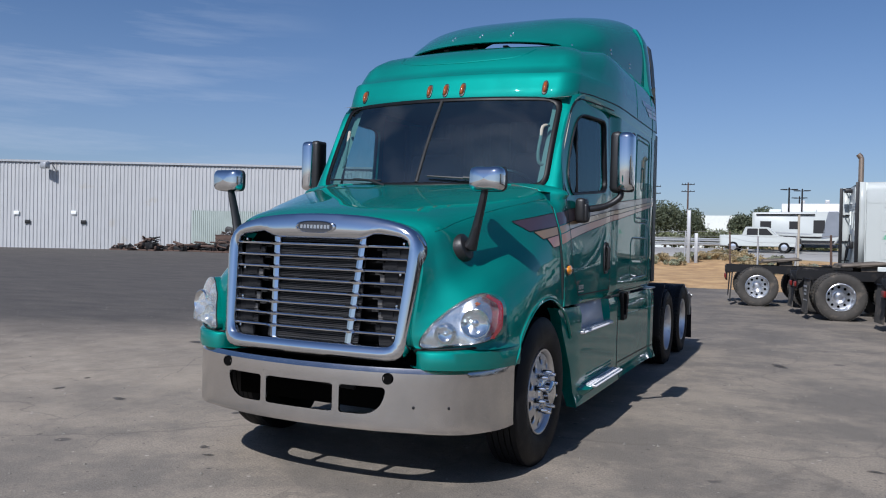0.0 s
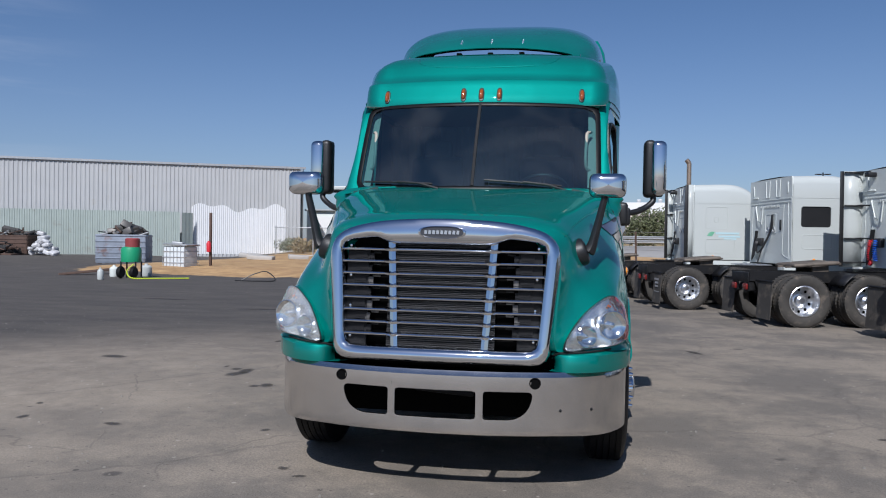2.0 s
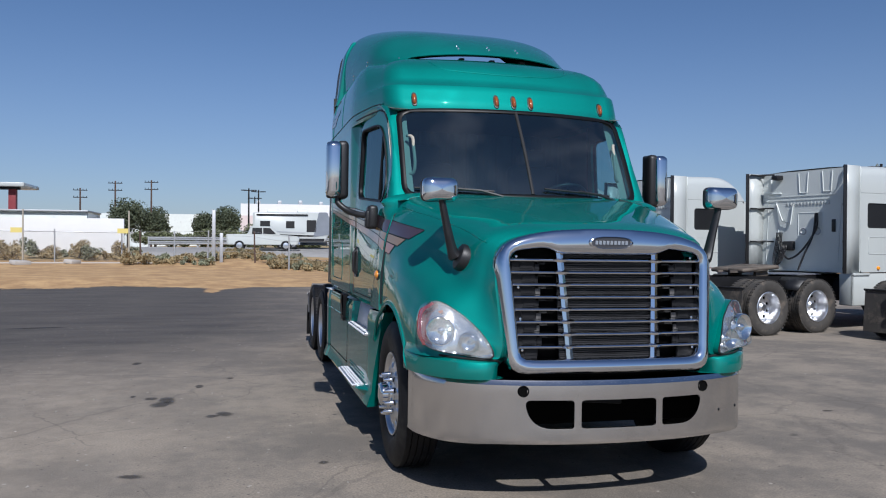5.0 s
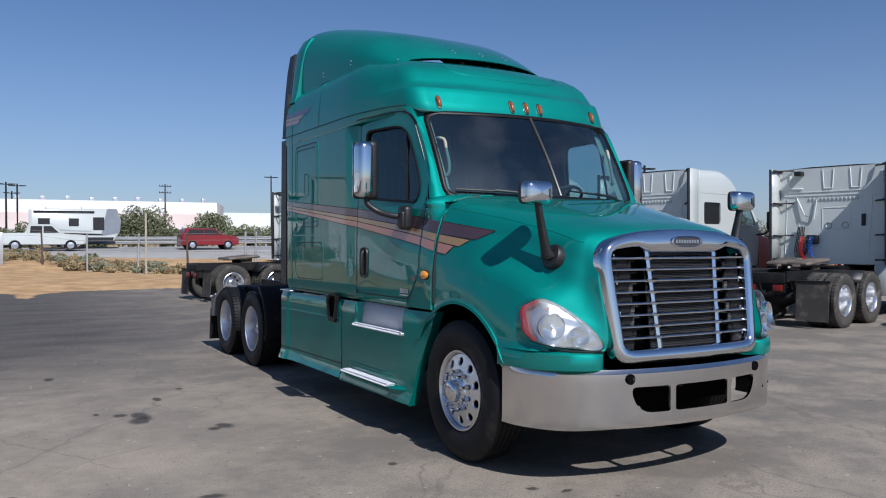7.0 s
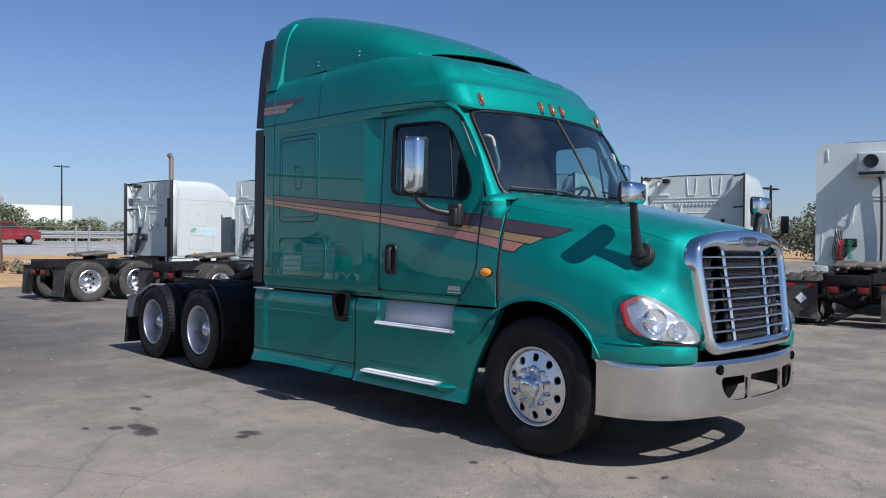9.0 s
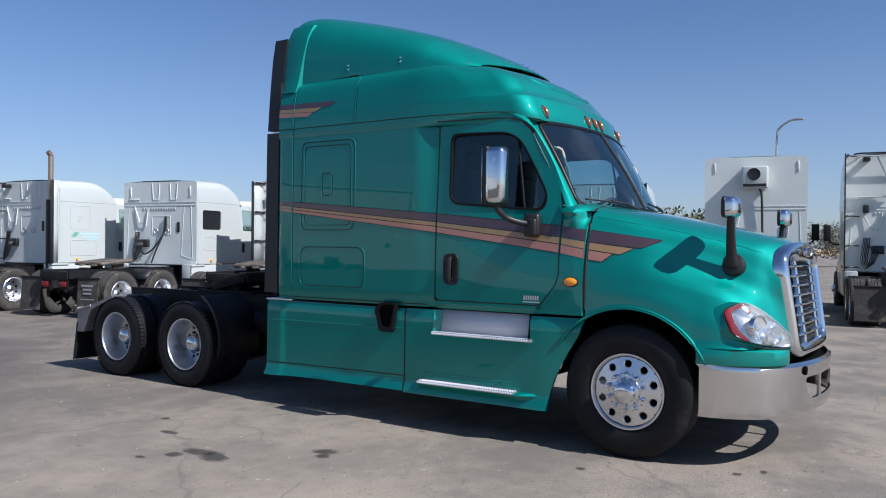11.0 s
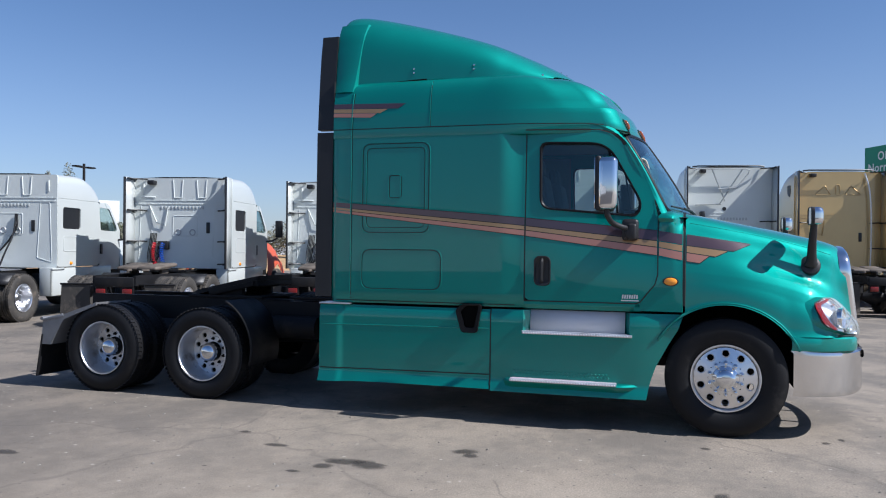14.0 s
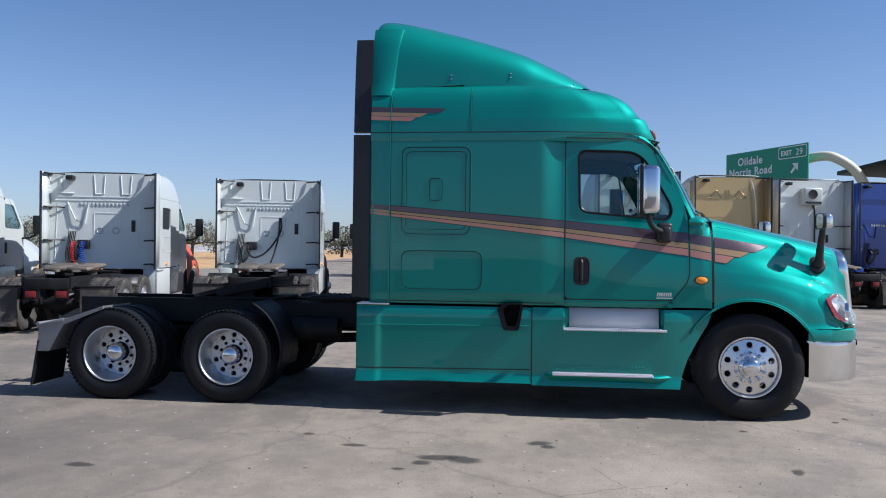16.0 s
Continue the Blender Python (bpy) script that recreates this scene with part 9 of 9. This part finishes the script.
for k, (x, y, rx, ry, tn) in enumerate(((-3.03, 4.18, 0.085, 0.135, 12), (-3.20, 4.28, 0.06, 0.085, 30), (-3.07, 3.96, 0.10, 0.13, -8), (-2.44, 3.34, 0.06, 0.12, 20), (-2.56, 3.28, 0.05, 0.07, 0), (-3.4, 4.43, 0.03, 0.05, 0), (-2.75, 4.94, 0.05, 0.09, 0), (-2.42, 5.42, 0.035, 0.06, 0), (-5.21, 4.86, 0.09, 0.20, 80), (-1.14, 0.42, 0.035, 0.045, 40), (-3.03, 1.37, 0.05, 0.08, 70), (-3.95, 1.45, 0.04, 0.07, 0), (-4.18, 1.99, 0.03, 0.05, 30), (-1.68, 1.44, 0.03, 0.05, 0), (-0.96, 0.27, 0.04, 0.03, 0), (-3.66, 6.89, 0.06, 0.11, 0), (3.4, 2.2, 0.05, 0.04, 0), (-6.0, 12.0, 0.5, 0.10, 10), (-9.5, 14.0, 0.6, 0.12, -8), (2.6, 7.2, 0.08, 0.16, 20))):
    stain(x, y, rx, ry, tn, k)


# ---- vehicles on the road ----
def road_car(name, at, turn, paint, label, category, profile, width, wheels, wr, windows, extra=None):
    """A vehicle from its side outline; its nose points along local +x."""
    t = thing(name, label, category, "", at, turn)
    bm = B()
    o = rounded(profile, 0.10, 4)
    half = width / 2
    rows = []
    for f, y in ((0.96, -half), (1.0, -half + 0.08), (1.0, half - 0.08), (0.96, half)):
        cx_ = sum(p[0] for p in o) / len(o)
        cz_ = sum(p[1] for p in o) / len(o)
        rows.append([(cx_ + (a - cx_) * f, y, cz_ + (b - cz_) * f) for a, b in o])
    vs_ = sheet(bm, rows, True)
    bm.faces.new(vs_[0][::-1]), bm.faces.new(vs_[-1])
    part("body", bm, paint, t)
    for q in windows:
        for s in (-1, 1):
            bm = B()
            extrude_poly(bm, q, 0, 0.02, lambda a, b, h: (a, s * (half - 0.005 + h), b))
            part("window", bm, BLACK, t)
    for x in wheels:
        for s in (-1, 1):
            w = new("wheel")
            w.parent = t
            bm = B()
            lathe(bm, [(0.0, 0.02), (wr * 0.6, 0.02), (wr * 0.64, 0.04), (wr * 0.9, 0.05), (wr, 0.0), (wr, -0.2)], (x, s * (half - 0.02), wr), "y", 24, s)
            part("tyre", bm, RUBBER, w)
            bm = B()
            lathe(bm, [(0.0, 0.06), (wr * 0.3, 0.05), (wr * 0.58, 0.03)], (x, s * (half - 0.02), wr), "y", 16, s)
            part("rim", bm, ALU, w)
    return t


pk = road_car("pickup_truck", (-0.7, 60.0, 1.06), -3, WHITE, "white crew-cab pickup truck on the road", "pickup", [(-2.7, 0.45), (2.75, 0.45), (2.85, 0.95), (2.7, 1.15), (1.35, 1.25), (0.65, 1.9), (-0.9, 1.92), (-1.15, 1.3), (-2.75, 1.28)], 1.95, (-1.75, 1.8), 0.4, [[(-0.8, 1.3), (-0.02, 1.3), (-0.02, 1.78), (-0.75, 1.78)], [(0.06, 1.3), (1.05, 1.3), (0.58, 1.78), (0.06, 1.78)]])
for s in (-1, 1):
    bm = B()
    box(bm, (2.80, s * 0.75, 0.98), (0.08, 0.3, 0.2), 0.02)
    part("headlight", bm, CHROME, pk)
bm = B()
box(bm, (2.82, 0, 0.9), (0.06, 1.1, 0.36), 0.02)
part("grille", bm, BLACK, pk)
bm = B()
box(bm, (2.84, 0, 0.55), (0.14, 1.9, 0.22), 0.04)
part("bumper", bm, CHROME, pk)
rv = road_car("travel_trailer", (1.8, 64.0, 1.2), -2, WHITE, "white travel trailer with dark windows on the road", "trailer", [(-3.2, 0.55), (2.7, 0.55), (3.1, 1.2), (3.2, 2.2), (2.9, 3.05), (-3.2, 3.0)], 2.4, (-0.9, 0.1), 0.36, [[(-2.6, 1.6), (-1.8, 1.6), (-1.8, 2.3), (-2.6, 2.3)], [(-0.5, 1.7), (0.2, 1.7), (0.2, 2.3), (-0.5, 2.3)], [(1.2, 1.4), (2.0, 1.4), (2.0, 2.4), (1.2, 2.4)], [(-3.1, 0.6), (2.6, 0.6), (2.7, 0.85), (-3.1, 0.85)]])
bm = B()
extrude_poly(bm, rounded([(1.75, 0.95), (3.12, 1.2), (3.22, 2.2), (2.92, 3.07), (2.2, 3.06)], 0.12, 4), -1.215, 1.215, lambda a, b, h: (a, h, b))
part("nose_cap", bm, mat("trailer_grey", (0.20, 0.22, 0.25), 0.4, 0.1, 0.1, 2), rv, "slate grey nose cap")
for s in (-1, 1):
    for q in ([(-3.0, 1.05), (1.7, 1.0), (1.9, 1.12), (-3.0, 1.25)], [(-2.2, 1.42), (0.9, 1.28), (1.2, 1.36), (-2.2, 1.52)]):
        bm = B()
        extrude_poly(bm, q, 0, 0.015, lambda a, b, h: (a, s * (1.2 + h), b))
        part("graphic_band", bm, CHASSIS if q[0][0] < -2.5 else GALV, rv, "dark swoosh graphic")
    bm = B()
    tube(bm, [(-2.9, s * 1.26, 2.82), (1.3, s * 1.26, 2.82)], 0.06, 8)
    part("awning_roll", bm, CHASSIS, rv, "rolled dark awning")
for x in (-1.6, 0.9):
    bm = B()
    box(bm, (x, 0, 3.14), (0.9, 0.7, 0.26), 0.08, (0, 0, 0), 3)
    part("roof_unit", bm, WHITE_PANEL, rv)
road_car("car", (11.0, 60.0, 1.06), 0, mat("car_red", (0.22, 0.012, 0.02), 0.3, 0.3, 0.1, 3, coat=0.8), "dark red sport utility car on the road", "car", [(-2.2, 0.35), (2.25, 0.35), (2.3, 0.85), (2.0, 1.05), (1.05, 1.15), (0.4, 1.66), (-1.8, 1.68), (-2.15, 1.1)], 1.85, (-1.35, 1.4), 0.36, [[(-1.75, 1.15), (-0.5, 1.15), (-0.5, 1.56), (-1.6, 1.56)], [(-0.42, 1.15), (0.85, 1.15), (0.38, 1.56), (-0.42, 1.56)]])
